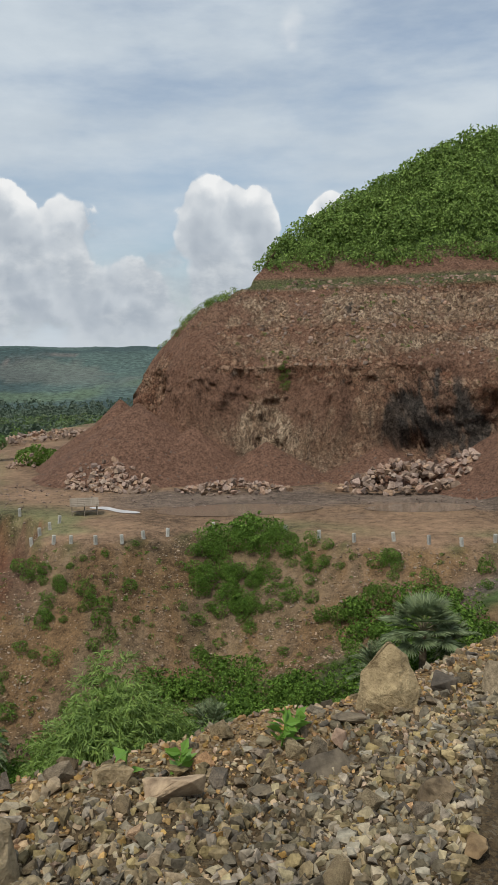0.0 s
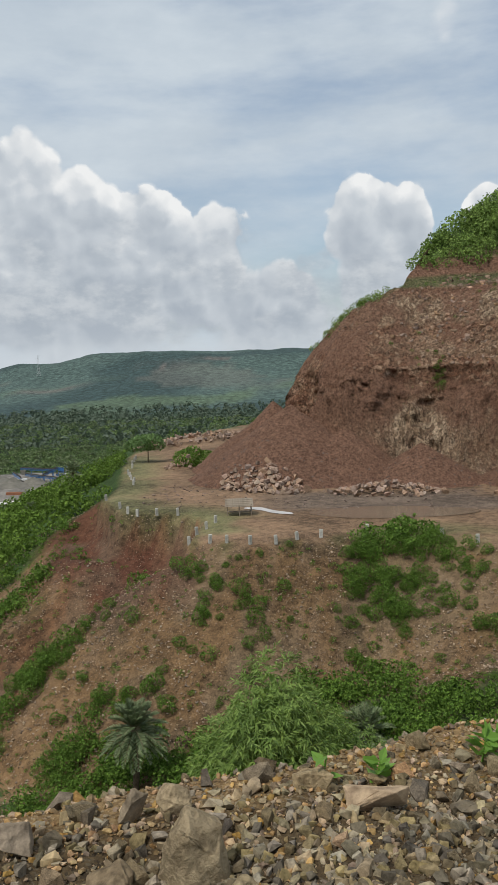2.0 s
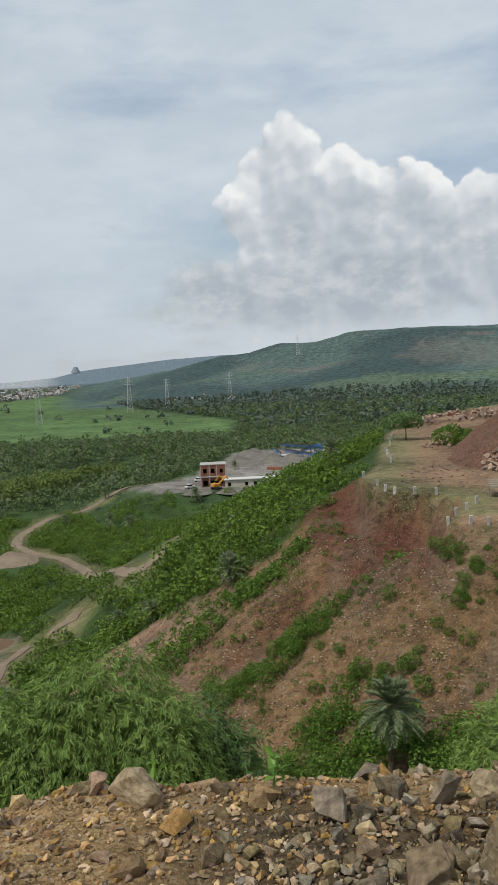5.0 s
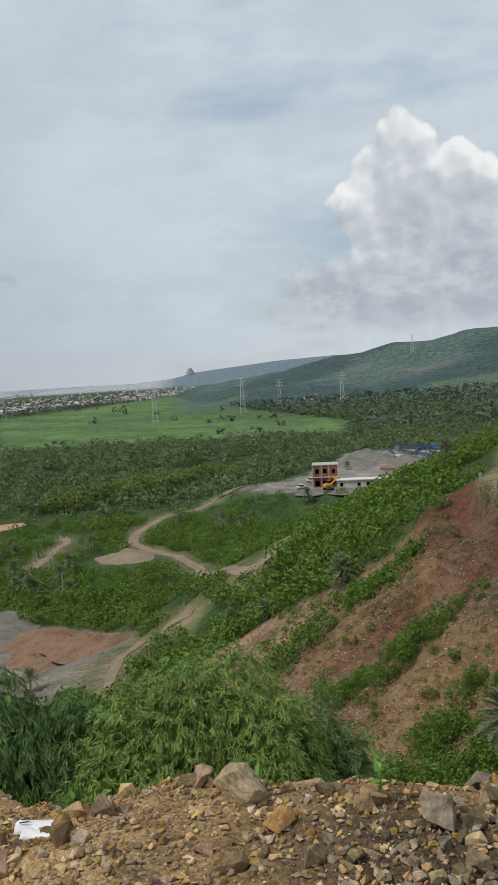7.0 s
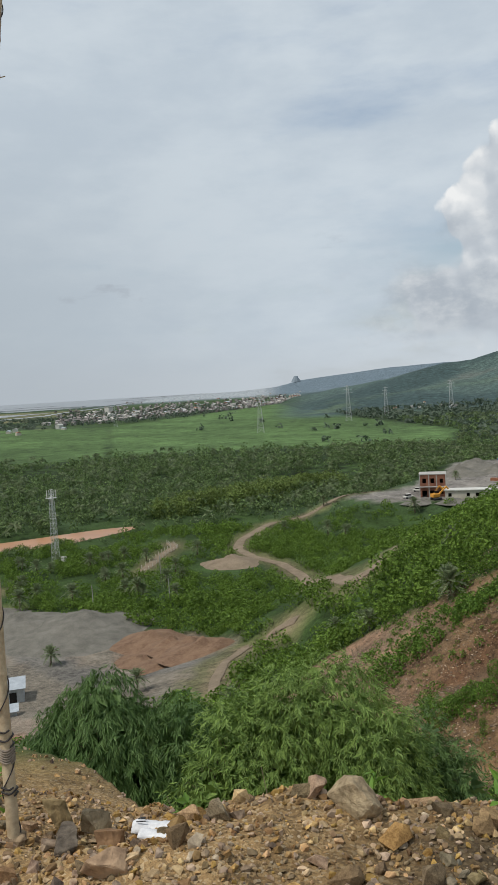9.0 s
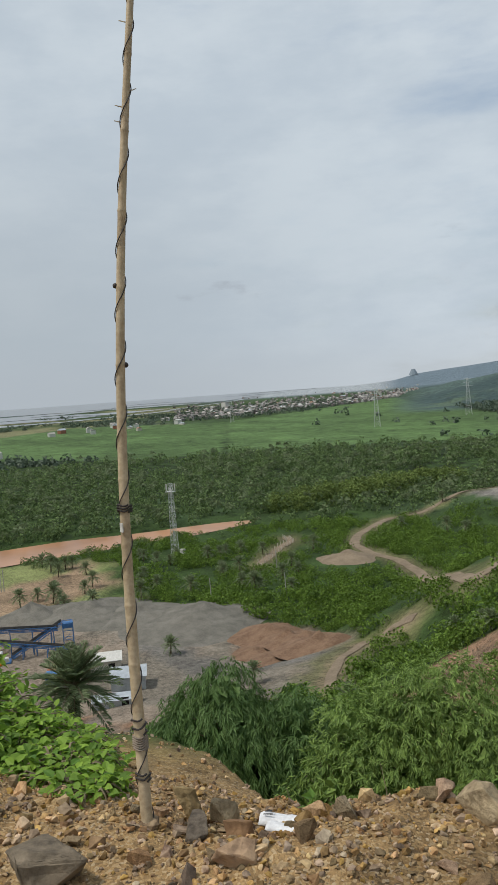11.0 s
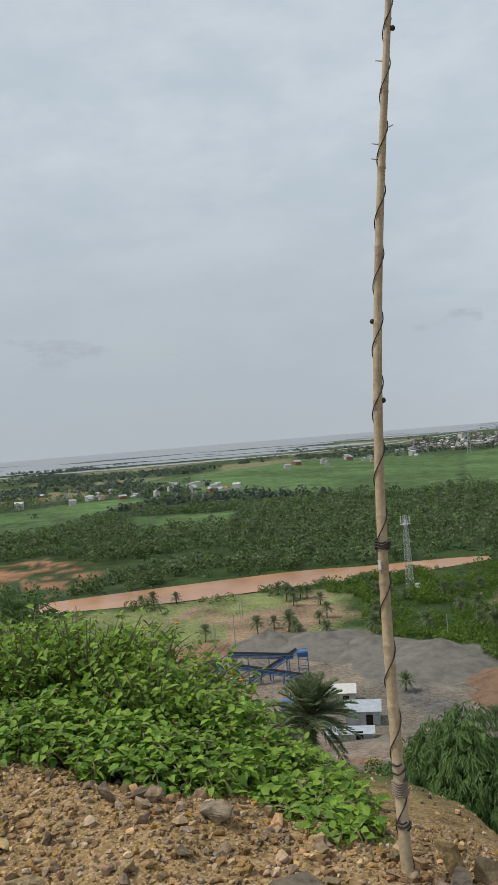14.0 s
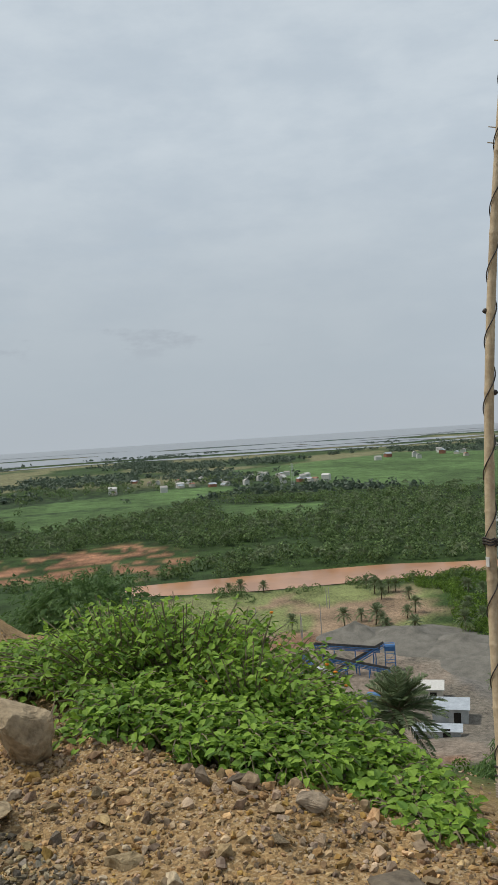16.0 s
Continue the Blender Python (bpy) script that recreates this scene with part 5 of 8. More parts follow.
def lantana():
    """The leafy lantana thicket on the edge of the bank."""
    rng = np.random.default_rng(37)
    ob = thing("lantana_bush", "bright green lantana thicket with orange flowers at the bank's edge", "bush")
    # mounds of the thicket: bearing, range, top height, radius
    mounds = [(88.5, 6.3, 0.12, 1.0), (84, 5.9, 0.5, 0.95), (80, 5.7, 0.53, 0.9), (76.5, 5.6, 0.36, 0.85), (73, 5.6, -0.06, 0.65), (70.3, 5.5, -0.42, 0.5),
              (67.5, 5.0, -0.55, 0.45), (65.8, 4.6, -0.45, 0.42), (64.4, 4.3, -0.52, 0.3), (82, 5.2, 0.0, 0.7), (77, 4.9, -0.15, 0.65), (72, 4.8, -0.3, 0.55), (92, 6.6, -0.05, 0.8), (96, 6.4, 0.0, 0.8),
              (62.9, 3.5, -0.26, 0.22), (65.0, 3.85, -0.26, 0.32), (67.4, 4.2, -0.2, 0.4), (69.8, 4.5, -0.08, 0.5), (72.5, 4.8, 0.12, 0.55), (75.5, 5.0, 0.3, 0.6),
              (72.8, 4.15, 0.0, 0.34), (76.2, 4.3, 0.1, 0.42), (80, 4.5, 0.16, 0.5), (84, 4.8, 0.2, 0.55)]
    base, way, tone, stems = [], [], [], []
    heads = []
    for b, r, top, rad in mounds:
        x, y = at_bearing(b, r)
        root = np.array([x, y, zat(x, y)])
        tall = top - root[2]
        shoots = int(190 * rad)
        for k in range(shoots):
            a, q = rng.uniform(0, 2 * np.pi), np.sqrt(rng.uniform(0, 1))
            end = root + [np.cos(a) * q * rad, np.sin(a) * q * rad, tall * (1 - 0.5 * q * q) * rng.uniform(0.72, 1.1)]
            start = root + [np.cos(a) * q * rad * 0.3, np.sin(a) * q * rad * 0.3, 0]
            s = np.linspace(0, 1, 6)[:, None]
            p = start * (1 - s) + end * s + [0, 0, 1] * (np.sin(s * 3.14) * 0.1)
            stems.append(tube(p, np.linspace(0.008, 0.003, 6), 3))
            m = 12
            t = np.linspace(0.36, 1.0, m)[:, None] + rng.uniform(-0.03, 0.03, (m, 1))
            c = start * (1 - t) + end * t + [0, 0, 1] * (np.sin(t * 3.14) * 0.1)
            ang = np.arange(m) * 1.57 + rng.uniform(0, 6)
            d = np.stack([np.cos(ang), np.sin(ang), rng.uniform(-0.9, 0.7, m)], 1)
            base.append(c)
            way.append(unit(d))
            if rng.random() < 0.05 and b < 80:
                heads.append(end)
    base, way = np.vstack(base), np.vstack(way)
    n = len(base)
    ln = rng.uniform(0.04, 0.074, n)
    # each leaf is a six-cornered blade, folded along its rib
    side = unit(np.cross(way, unit(0.35 * rng.normal(size=(n, 3)) + [0, 0, 1])))
    up = np.cross(side, way)
    stalk = base + way * 0.02
    L, W = ln[:, None], (ln * rng.uniform(0.27, 0.36, n))[:, None]
    dn = np.array([0, 0, -1.0])
    pts = [stalk, stalk + way * L * 0.28 + side * W + up * W * 0.25, stalk + way * L * 0.66 + side * W * 0.72 + up * W * 0.2 + dn * L * 0.06, stalk + way * L + dn * L * 0.22,
           stalk + way * L * 0.66 - side * W * 0.72 + up * W * 0.2 + dn * L * 0.06, stalk + way * L * 0.28 - side * W + up * W * 0.25]
    mid1 = stalk + way * L * 0.5 + dn * L * 0.04
    v = np.stack(pts + [mid1], 1).reshape(-1, 3)
    k = np.arange(n)[:, None] * 7
    f = np.concatenate([k + [0, 1, 2, 6], k + [6, 2, 3, 3], k + [0, 6, 4, 5], k + [6, 3, 4, 4]], 0)
    quads = f[(f[:, 2] != f[:, 3])]
    tris = f[(f[:, 2] == f[:, 3])][:, :3]
    quads_t = np.concatenate([quads[:, [0, 1, 2]], quads[:, [0, 2, 3]], tris])
    part("foliage", mesh_of("foliage", v, quads_t, LANTANA_LEAF), None, ob)
    part("stem_tangle", mesh_of("stem_tangle", *joined(*stems), TWIG), None, ob)
    # the leaves nearest the bank, one by one
    single = leafy("lantana_single_leaves", (0.05, 0.125, 0.015), (0.22, 0.38, 0.045), True, 0.6, 0.3)
    blade = mesh_of("leaf", [(0, 0, 0), (0.3, 0.3, 0.07), (0.68, 0.22, 0.0), (1, 0, -0.2), (0.68, -0.22, 0.0), (0.3, -0.3, 0.07), (0.5, 0, -0.03)],
                    [(0, 1, 6), (1, 2, 6), (2, 3, 6), (6, 3, 4), (6, 4, 5), (0, 6, 5)], single)
    rim = np.hypot(base[:, 0], base[:, 1])
    for k in rng.choice(np.nonzero(rim < np.percentile(rim, 45))[0], 260, replace=False):
        o = new("leaf", blade)
        x_, z_ = Vector(way[k]), Vector((0.2 * math.sin(k), 0.2 * math.cos(k), 1))
        y_ = z_.cross(x_).normalized()
        mat3 = Matrix((x_, y_, x_.cross(y_))).transposed().to_4x4()
        o.matrix_basis = Matrix.Translation(base[k] + way[k] * 0.03 + np.array([0, 0, 0.02])) @ mat3 @ Matrix.Diagonal((0.07, 0.07, 0.07, 1))
        o.parent = ob
    orange = grainy("orange_petals", (0.5, 0.13, 0.01), (0.75, 0.26, 0.02), 8, 60, 0.6)
    for h in heads[:24]:
        bm = bmesh.new()
        bmesh.ops.create_icosphere(bm, subdivisions=1, radius=0.016)
        for w in bm.verts:
            w.co.z *= 0.6
        o = part("flower_head", bm, orange, ob, "small orange flower head")
        o.location = h + np.array([0, 0, 0.02])


def sprouts():
    """Single weeds among the stones: a stem with a few broad leaves."""
    rng = np.random.default_rng(41)
    green = leafy("weed_leaves", (0.09, 0.2, 0.025), (0.2, 0.36, 0.06), rough=0.45, through=0.35)
    for x, y, h, m, size in ((-1.25, 2.62, 0.16, 9, 0.07), (-1.78, 2.62, 0.15, 6, 0.07), (0.18, 3.2, 0.08, 14, 0.075), (-0.02, 3.12, 0.12, 3, 0.09), (0.6, 3.42, 0.12, 16, 0.085), (0.65, 3.5, 0.1, 12, 0.08), (-2.4, 2.2, 0.1, 6, 0.06)):
        z = zat(x, y)
        ob = thing("weed_sprout", "young broad-leaved weed growing between the stones", "weed", pose(x, y, z - 0.01), "weeds on the bank")
        s = np.linspace(0, 1, 4)[:, None]
        p = s * [0.02, 0.01, h]
        part("stem", mesh_of("stem", *tube(p, np.linspace(0.005, 0.003, 4), 4), green), None, ob)
        t = np.linspace(0.3, 1, m)[:, None]
        a = np.arange(m) * 2.2
        d = unit(np.stack([np.cos(a), np.sin(a), rng.uniform(0.1, 0.9, m)], 1))
        for k in range(m):
            v = leaf_quads(t[k:k + 1] * [0.02, 0.01, h], d[k:k + 1], size * rng.uniform(0.8, 1.3), size * 0.5, 0.15, rng)
            part("leaf", mesh_of("leaf", *v, green), None, ob)


def acacia(x, y, h, label):
    rng = np.random.default_rng(43)
    ob = thing("small_tree", label, "tree", pose(x, y, zat(x, y) - 0.1))
    limbs = [tube([(0, 0, 0), (0.05, 0, h * 0.25), (0.0, 0.1, h * 0.5)], (0.14, 0.1, 0.08), 6)]
    for k in range(6):
        a = k * 1.05
        limbs.append(tube([(0, 0.1, h * 0.45), (math.cos(a) * h * 0.2, math.sin(a) * h * 0.2, h * 0.65), (math.cos(a) * h * 0.38, math.sin(a) * h * 0.38, h * 0.8)], (0.07, 0.05, 0.02), 5))
    part("trunk", mesh_of("trunk", *joined(*limbs), BARK, True), None, ob)
    v, f = clump(rng, h * 0.58, 2600, 0.4, 0.6, 16, 0.75, 0.75)
    v[:, 2] += h * 0.42
    part("crown", mesh_of("crown", v, f, WILLOWY_LEAF), None, ob)


def bench_bushes():
    rng = np.random.default_rng(47)
    for x, y, s in ((-32.6, 130, 2.9), (-30.0, 131, 2.1), (-18.3, 40.0, 1.5), (-20.0, 41.5, 1.1)):
        ob = new("bush", mesh_of("bush", *clump(rng, s, 1500, 0.11 * s + 0.06, 0.8, 12, 0.7, 0.75), SHRUB_LEAF))
        hit, p, _, _, _, _ = scene.ray_cast(bpy.context.evaluated_depsgraph_get(), Vector((x, y, 60)), Vector((0, 0, -1)))
        ob.matrix_basis = pose(x, y, p.z - 0.1)
        tagged(ob, "round bush smothered by bright creepers in the gully" if y < 50 else "round green bush on the quarry floor", "bush")
    # creepers hanging down the middle of the quarry face
    for k in range(9):
        x, z = 6.9 + 0.55 * math.sin(k * 2.1), -0.6 + 0.62 * k
        hit, p, _, _, _, _ = scene.ray_cast(bpy.context.evaluated_depsgraph_get(), Vector((x, 90, z)), Vector((0, 1, 0)))
        ob = new("creeper", mesh_of("creeper", *clump(rng, 0.75 - 0.03 * k, 260, 0.13, 1.0, 7, 0.8, 0.7), SHRUB_LEAF))
        ob.matrix_basis = pose(x, p.y + 0.1, p.z - 0.35)
        tagged(ob, "green creeper clinging to the quarry face", "creeper", "creepers on the quarry face")


# ---- water and tracks ----
ROAD_DIRT = grainy("dirt_road", (0.14, 0.108, 0.074), (0.27, 0.21, 0.147), 0.3, 3, relief=0.3)
GREY_GRAVEL = grainy("crushed_gravel", (0.095, 0.09, 0.075), (0.215, 0.2, 0.17), 0.35, 5, relief=0.8, depth=0.2)
RED_GRAVEL = grainy("red_gravel", (0.12, 0.07, 0.044), (0.26, 0.165, 0.105), 0.35, 3, relief=0.8, depth=0.25)


def flat_sheet(name, poly, z, mat, label, category):
    bm = bmesh.new()
    bm.faces.new([bm.verts.new((x, y, z)) for x, y in poly])
    bmesh.ops.triangulate(bm, faces=bm.faces[:])
    bmesh.ops.recalc_face_normals(bm, faces=bm.faces[:])
    ob = part(name, bm, mat)
    return tagged(ob, label, category, kind="structure")


def rounded(poly, times=3):
    for _ in range(times):
        out = []
        for (ax, ay), (bx, by) in zip(poly, poly[1:] + poly[:1]):
            out += [(0.75 * ax + 0.25 * bx, 0.75 * ay + 0.25 * by), (0.25 * ax + 0.75 * bx, 0.25 * ay + 0.75 * by)]
        poly = out
    return poly


flat_sheet("river", rounded(RIVER_SHAPE), -50.1, RIVER_WATER, "broad muddy brown river on the plain", "river")


def estuary():
    """Shallow water behind the coast, broken by low banks."""
    bearing, ring = np.radians(np.arange(46, 112, 0.4)), np.arange(1700, 4930, 20.0)
    a, q = np.meshgrid(bearing, ring)
    x, y = -np.sin(a) * q, np.cos(a) * q
    z = plain_z(q) + 0.9
    n, m = len(bearing), len(ring)
    deg = np.degrees(a)
    shore = np.interp(deg, (46, 52, 57, 64, 72, 82, 92, 112), (4800, 3100, 2450, 2150, 2150, 2200, 2150, 2150))
    bar = fbm(deg * 6, q * 0.35, 60, 4, 91)
    wet = (q > shore) & ((bar < 0.34) | (q > shore + 1100)) | ((np.abs(q - shore + 190 + 40 * bar) < 34) & (deg > 50))
    i, j = np.meshgrid(np.arange(n - 1), np.arange(m - 1))
    f = np.stack([j * n + i, j * n + i + 1, (j + 1) * n + i + 1, (j + 1) * n + i], -1)[wet[:-1, :-1]]
    me = mesh_of("estuary", np.stack([x, y, z], -1).reshape(-1, 3), f, SEA_WATER, True)
    tagged(new("estuary", me), "pale grey estuary with low banks on the horizon", "water", kind="structure")


estuary()


def road(line, width, label):
    p = np.array(line, float)
    t = np.linspace(0, len(p) - 1, len(p) * 14)
    k = np.arange(len(p))
    q = np.stack([np.interp(t, k, p[:, c]) for c in (0, 1)], 1)
    for _ in range(3):
        q[1:-1] = (q[:-2] + 2 * q[1:-1] + q[2:]) / 4
    d = unit(np.gradient(q, axis=0))
    s = np.stack([-d[:, 1], d[:, 0]], 1)
    w = width * (0.5 + 0.12 * vnoise(t * 3, 0 * t, 1.0, 93))[:, None]
    rows = [q - s * w, q - s * w * 0.3, q + s * w * 0.3, q + s * w]
    v = np.stack([np.column_stack([r, ground_z(r[:, 0], r[:, 1]) + (0.12 if k_edge else 0.22)]) for k_edge, r in zip((True, False, False, True), rows)], 1).reshape(-1, 3)
    i, j = np.meshgrid(np.arange(3), np.arange(len(q) - 1))
    f = np.stack([j * 4 + i, j * 4 + i + 1, (j + 1) * 4 + i + 1, (j + 1) * 4 + i], -1).reshape(-1, 4)
    tagged(new("road", mesh_of("road", v, f, ROAD_DIRT, True)), label, "road", kind="structure")


for k, (line, width) in enumerate(ROADS):
    road(line, width, "pale dirt track winding through green scrub")

# ---- rocks ----
def hull(rng, points=11, flat=0.75, blocky=0.0):
    """An angular broken stone about 1 across, from the hull of a few points."""
    bm = bmesh.new()
    p = unit(rng.normal(size=(points, 3))) * rng.uniform(0.75, 1.0, (points, 1)) * 0.5
    if blocky:
        p = np.sign(p) * np.abs(p / 0.5) ** (1 - blocky) * 0.5
    p = p * [1, rng.uniform(0.65, 0.95), flat * rng.uniform(0.75, 1.1)]
    for v in p:
        bm.verts.new(v)
    got = bmesh.ops.convex_hull(bm, input=bm.verts[:])
    bmesh.ops.delete(bm, geom=[v for v in bm.verts if not v.link_faces], context="VERTS")
    bmesh.ops.triangulate(bm, faces=bm.faces[:])
    bmesh.ops.recalc_face_normals(bm, faces=bm.faces[:])
    return bm


def arrays(bm):
    bm.verts.index_update()
    v = np.array([v.co[:] for v in bm.verts])
    f = np.array([[w.index for w in t.verts] for t in bm.faces])
    bm.free()
    return v, f


ROCK_GREY = grainy("grey_tan_rock", (0.085, 0.062, 0.036), (0.33, 0.25, 0.148), 4, 28, 0.9, 0.25, 0.7, 0.02, vary=0.4)
ROCK_PINK = grainy("pink_brown_rubble", (0.18, 0.115, 0.083), (0.42, 0.30, 0.22), 0.8, 6, 0.9, 0.2, 0.5, 0.06, vary=0.35)
ROCK_OCHRE = grainy("ochre_rock", (0.16, 0.09, 0.042), (0.46, 0.29, 0.14), 4, 22, 0.9, 0.2, 0.7, 0.015, vary=0.4)
ROCK_PALE = grainy("pale_weathered_rock", (0.18, 0.132, 0.072), (0.48, 0.37, 0.215), 4, 30, 0.9, 0.25, 1.0, 0.025, vary=0.15)
ROCK_DARK = grainy("dark_basalt", (0.055, 0.042, 0.028), (0.2, 0.155, 0.102), 3, 18, 0.85, 0.3, 0.6, 0.02, vary=0.3)
GRAVEL_GREY = grainy("loose_grey_gravel", (0.06, 0.046, 0.025), (0.36, 0.285, 0.17), 6, 40, 0.9, 0.25, 0.4, 0.008, island=0.55)
GRAVEL_OCHRE = grainy("loose_ochre_gravel", (0.115, 0.06, 0.025), (0.49, 0.335, 0.165), 6, 40, 0.9, 0.2, 0.4, 0.008, island=0.5)


def shaped_rock(rng, size, points=14, cuts=2, blocky=0.2, peak=0.0):
    """A large boulder with broken faces, worn edges and a rough surface."""
    bm = hull(rng, points, 0.95, blocky)
    for v in bm.verts:
        v.co.x, v.co.y = v.co.x * (1 - peak * (v.co.z + 0.3)), v.co.y * (1 - peak * (v.co.z + 0.3))
    bmesh.ops.scale(bm, vec=size, verts=bm.verts)
    bmesh.ops.bevel(bm, geom=bm.edges[:], offset=0.035 * min(size), segments=2, affect="EDGES", profile=0.6)
    bmesh.ops.triangulate(bm, faces=bm.faces[:])
    bmesh.ops.subdivide_edges(bm, edges=bm.edges[:], cuts=cuts, use_grid_fill=True)
    m = max(size)
    for v in bm.verts:
        d = v.co.normalized()
        v.co += d * (0.05 * m * noise.noise(v.co * (3.5 / m)) + 0.022 * m * noise.noise(v.co * (11 / m)))
    return bm


def boulder(x, y, size, label, mat, seed, turn=(0, 0, 0), sink=0.3, points=14, blocky=0.2, group="", peak=0.0):
    rng = np.random.default_rng(seed)
    ob = part("boulder", shaped_rock(rng, size, points, 2, blocky, peak), mat, None, "", False)
    ob.matrix_basis = pose(x, y, zat(x, y) + size[2] * (0.5 - sink) * 0.8, *turn)
    for p in ob.data.polygons:
        p.use_smooth = False
    return tagged(ob, label, "boulder", group)


def put_boulders():
    boulder(1.14, 3.84, (0.44, 0.36, 0.46), "large pale pointed boulder on the bank", ROCK_PALE, 301, (0, 6, 20), 0.15, 16, 0.3, "", 1.0)
    boulder(1.42, 3.98, (0.24, 0.2, 0.17), "dark angular boulder behind the pale one", ROCK_DARK, 102, (5, 0, 50), 0.2)
    boulder(1.72, 3.9, (0.4, 0.34, 0.28), "brown weathered boulder on the bank", ROCK_GREY, 103, (0, 12, 0), 0.2)
    boulder(0.9, 3.62, (0.24, 0.13, 0.10), "dark flat slab leaning on the boulder", ROCK_DARK, 104, (0, 0, 10), 0.2)
    boulder(0.86, 3.45, (0.16, 0.12, 0.1), "rusty broken stone on the gravel", ROCK_OCHRE, 105, (10, 0, 70), 0.2)
    boulder(0.74, 3.2, (0.34, 0.2, 0.16), "layered dark grey slab half buried in gravel", ROCK_DARK, 106, (0, -8, 25), 0.3, 10, 0.3)
    boulder(-0.37, 2.55, (0.28, 0.25, 0.37), "upright tan boulder with rust stains", ROCK_PALE, 207, (4, 4, 35), 0.2, 18, 0.35, "", 0.5)
    boulder(0.18, 2.98, (0.28, 0.18, 0.14), "flat brown stone with an orange side", ROCK_OCHRE, 108, (0, 10, 160), 0.2, 9, 0.5)
    boulder(-0.04, 3.06, (0.2, 0.13, 0.11), "pale layered stone on the rim", ROCK_PALE, 109, (0, 0, 20), 0.2, 12, 0.5)
    boulder(-0.55, 2.92, (0.17, 0.13, 0.19), "pale split stone at the rim", ROCK_PALE, 110, (0, 20, 0), 0.2)
    boulder(-0.68, 2.86, (0.13, 0.07, 0.2), "upright grey splinter of rock", ROCK_GREY, 111, (0, 15, 40), 0.15, 9, 0.4)
    boulder(-0.62, 2.42, (0.32, 0.22, 0.16), "broken brown rock in the gravel", ROCK_GREY, 112, (0, 0, 100), 0.25)
    boulder(-1.03, 2.62, (0.15, 0.13, 0.14), "angular grey block on the rim", ROCK_GREY, 113, (10, 0, 33), 0.15, 9, 0.5)
    boulder(-0.5, 2.2, (0.3, 0.22, 0.17), "brown rock in the gravel", ROCK_GREY, 114, (0, 0, 60), 0.25)
    boulder(-1.66, 2.38, (0.26, 0.2, 0.2), "rounded pale stone on the rim", ROCK_PALE, 115, (0, 0, 10), 0.2, 18, 0.0)
    boulder(-0.93, 2.68, (0.14, 0.09, 0.12), "grey stone on the rim", ROCK_GREY, 116, (0, 0, 80), 0.2)
    boulder(-2.62, 1.78, (0.16, 0.14, 0.25), "tall brown stone beside the pole", ROCK_GREY, 117, (0, 6, 30), 0.12, 10, 0.4)
    boulder(-2.5, 1.86, (0.13, 0.11, 0.22), "pale grey stone beside the pole", ROCK_PALE, 118, (0, -6, 70), 0.12, 10, 0.4)
    boulder(-2.4, 1.66, (0.26, 0.14, 0.13), "brown flat stone at the foot of the pole", ROCK_GREY, 119, (0, 0, 140), 0.15)
    boulder(-2.27, 1.76, (0.17, 0.14, 0.13), "orange-brown stone near the pole", ROCK_OCHRE, 120, (0, 0, 20), 0.15, 10, 0.3)
    boulder(-2.5, 1.16, (0.42, 0.3, 0.26), "dark pointed boulder half buried in grit", ROCK_DARK, 121, (0, 10, 30), 0.3, 10, 0.1)
    boulder(-2.05, 1.58, (0.18, 0.15, 0.13), "brown stone in the grit", ROCK_OCHRE, 122, (0, 0, 50), 0.3)
    boulder(-4.42, -0.1, (0.5, 0.5, 0.6), "large brown boulder beside the lantana", ROCK_PALE, 123, (0, 8, 10), 0.3, 14, 0.2)
    boulder(-3.75, -0.16, (0.22, 0.2, 0.12), "pale stone on the gravel", ROCK_PALE, 124, (0, 0, 15), 0.2)
    boulder(-3.72, 0.74, (0.16, 0.12, 0.1), "dark stone at the rim", ROCK_DARK, 125, (0, 0, 15), 0.2)
    boulder(-3.62, 0.86, (0.14, 0.08, 0.06), "small black stone at the rim", ROCK_DARK, 126, (0, 0, 100), 0.2)
    boulder(-3.32, 1.1, (0.2, 0.14, 0.12), "tan stone at the rim", ROCK_GREY, 127, (0, 0, 60), 0.25)
    boulder(-3.28, 0.3, (0.2, 0.15, 0.09), "pale stone in the grey gravel", ROCK_PALE, 128, (0, 0, 60), 0.3)
    boulder(-0.2, 2.42, (0.16, 0.14, 0.11), "pale round stone in the gravel", ROCK_PALE, 129, (0, 0, 60), 0.25)
    boulder(1.15, 2.95, (0.22, 0.16, 0.13), "pinkish grey rock in the gravel", ROCK_GREY, 130, (0, 0, 5), 0.3)
    boulder(0.5, 3.02, (0.17, 0.13, 0.09), "blue-grey flat stone in the gravel", ROCK_DARK, 131, (0, 0, 35), 0.3)
    boulder(1.18, 2.6, (0.16, 0.11, 0.08), "tan flat stone in the gravel", ROCK_OCHRE, 132, (0, 0, 80), 0.3)


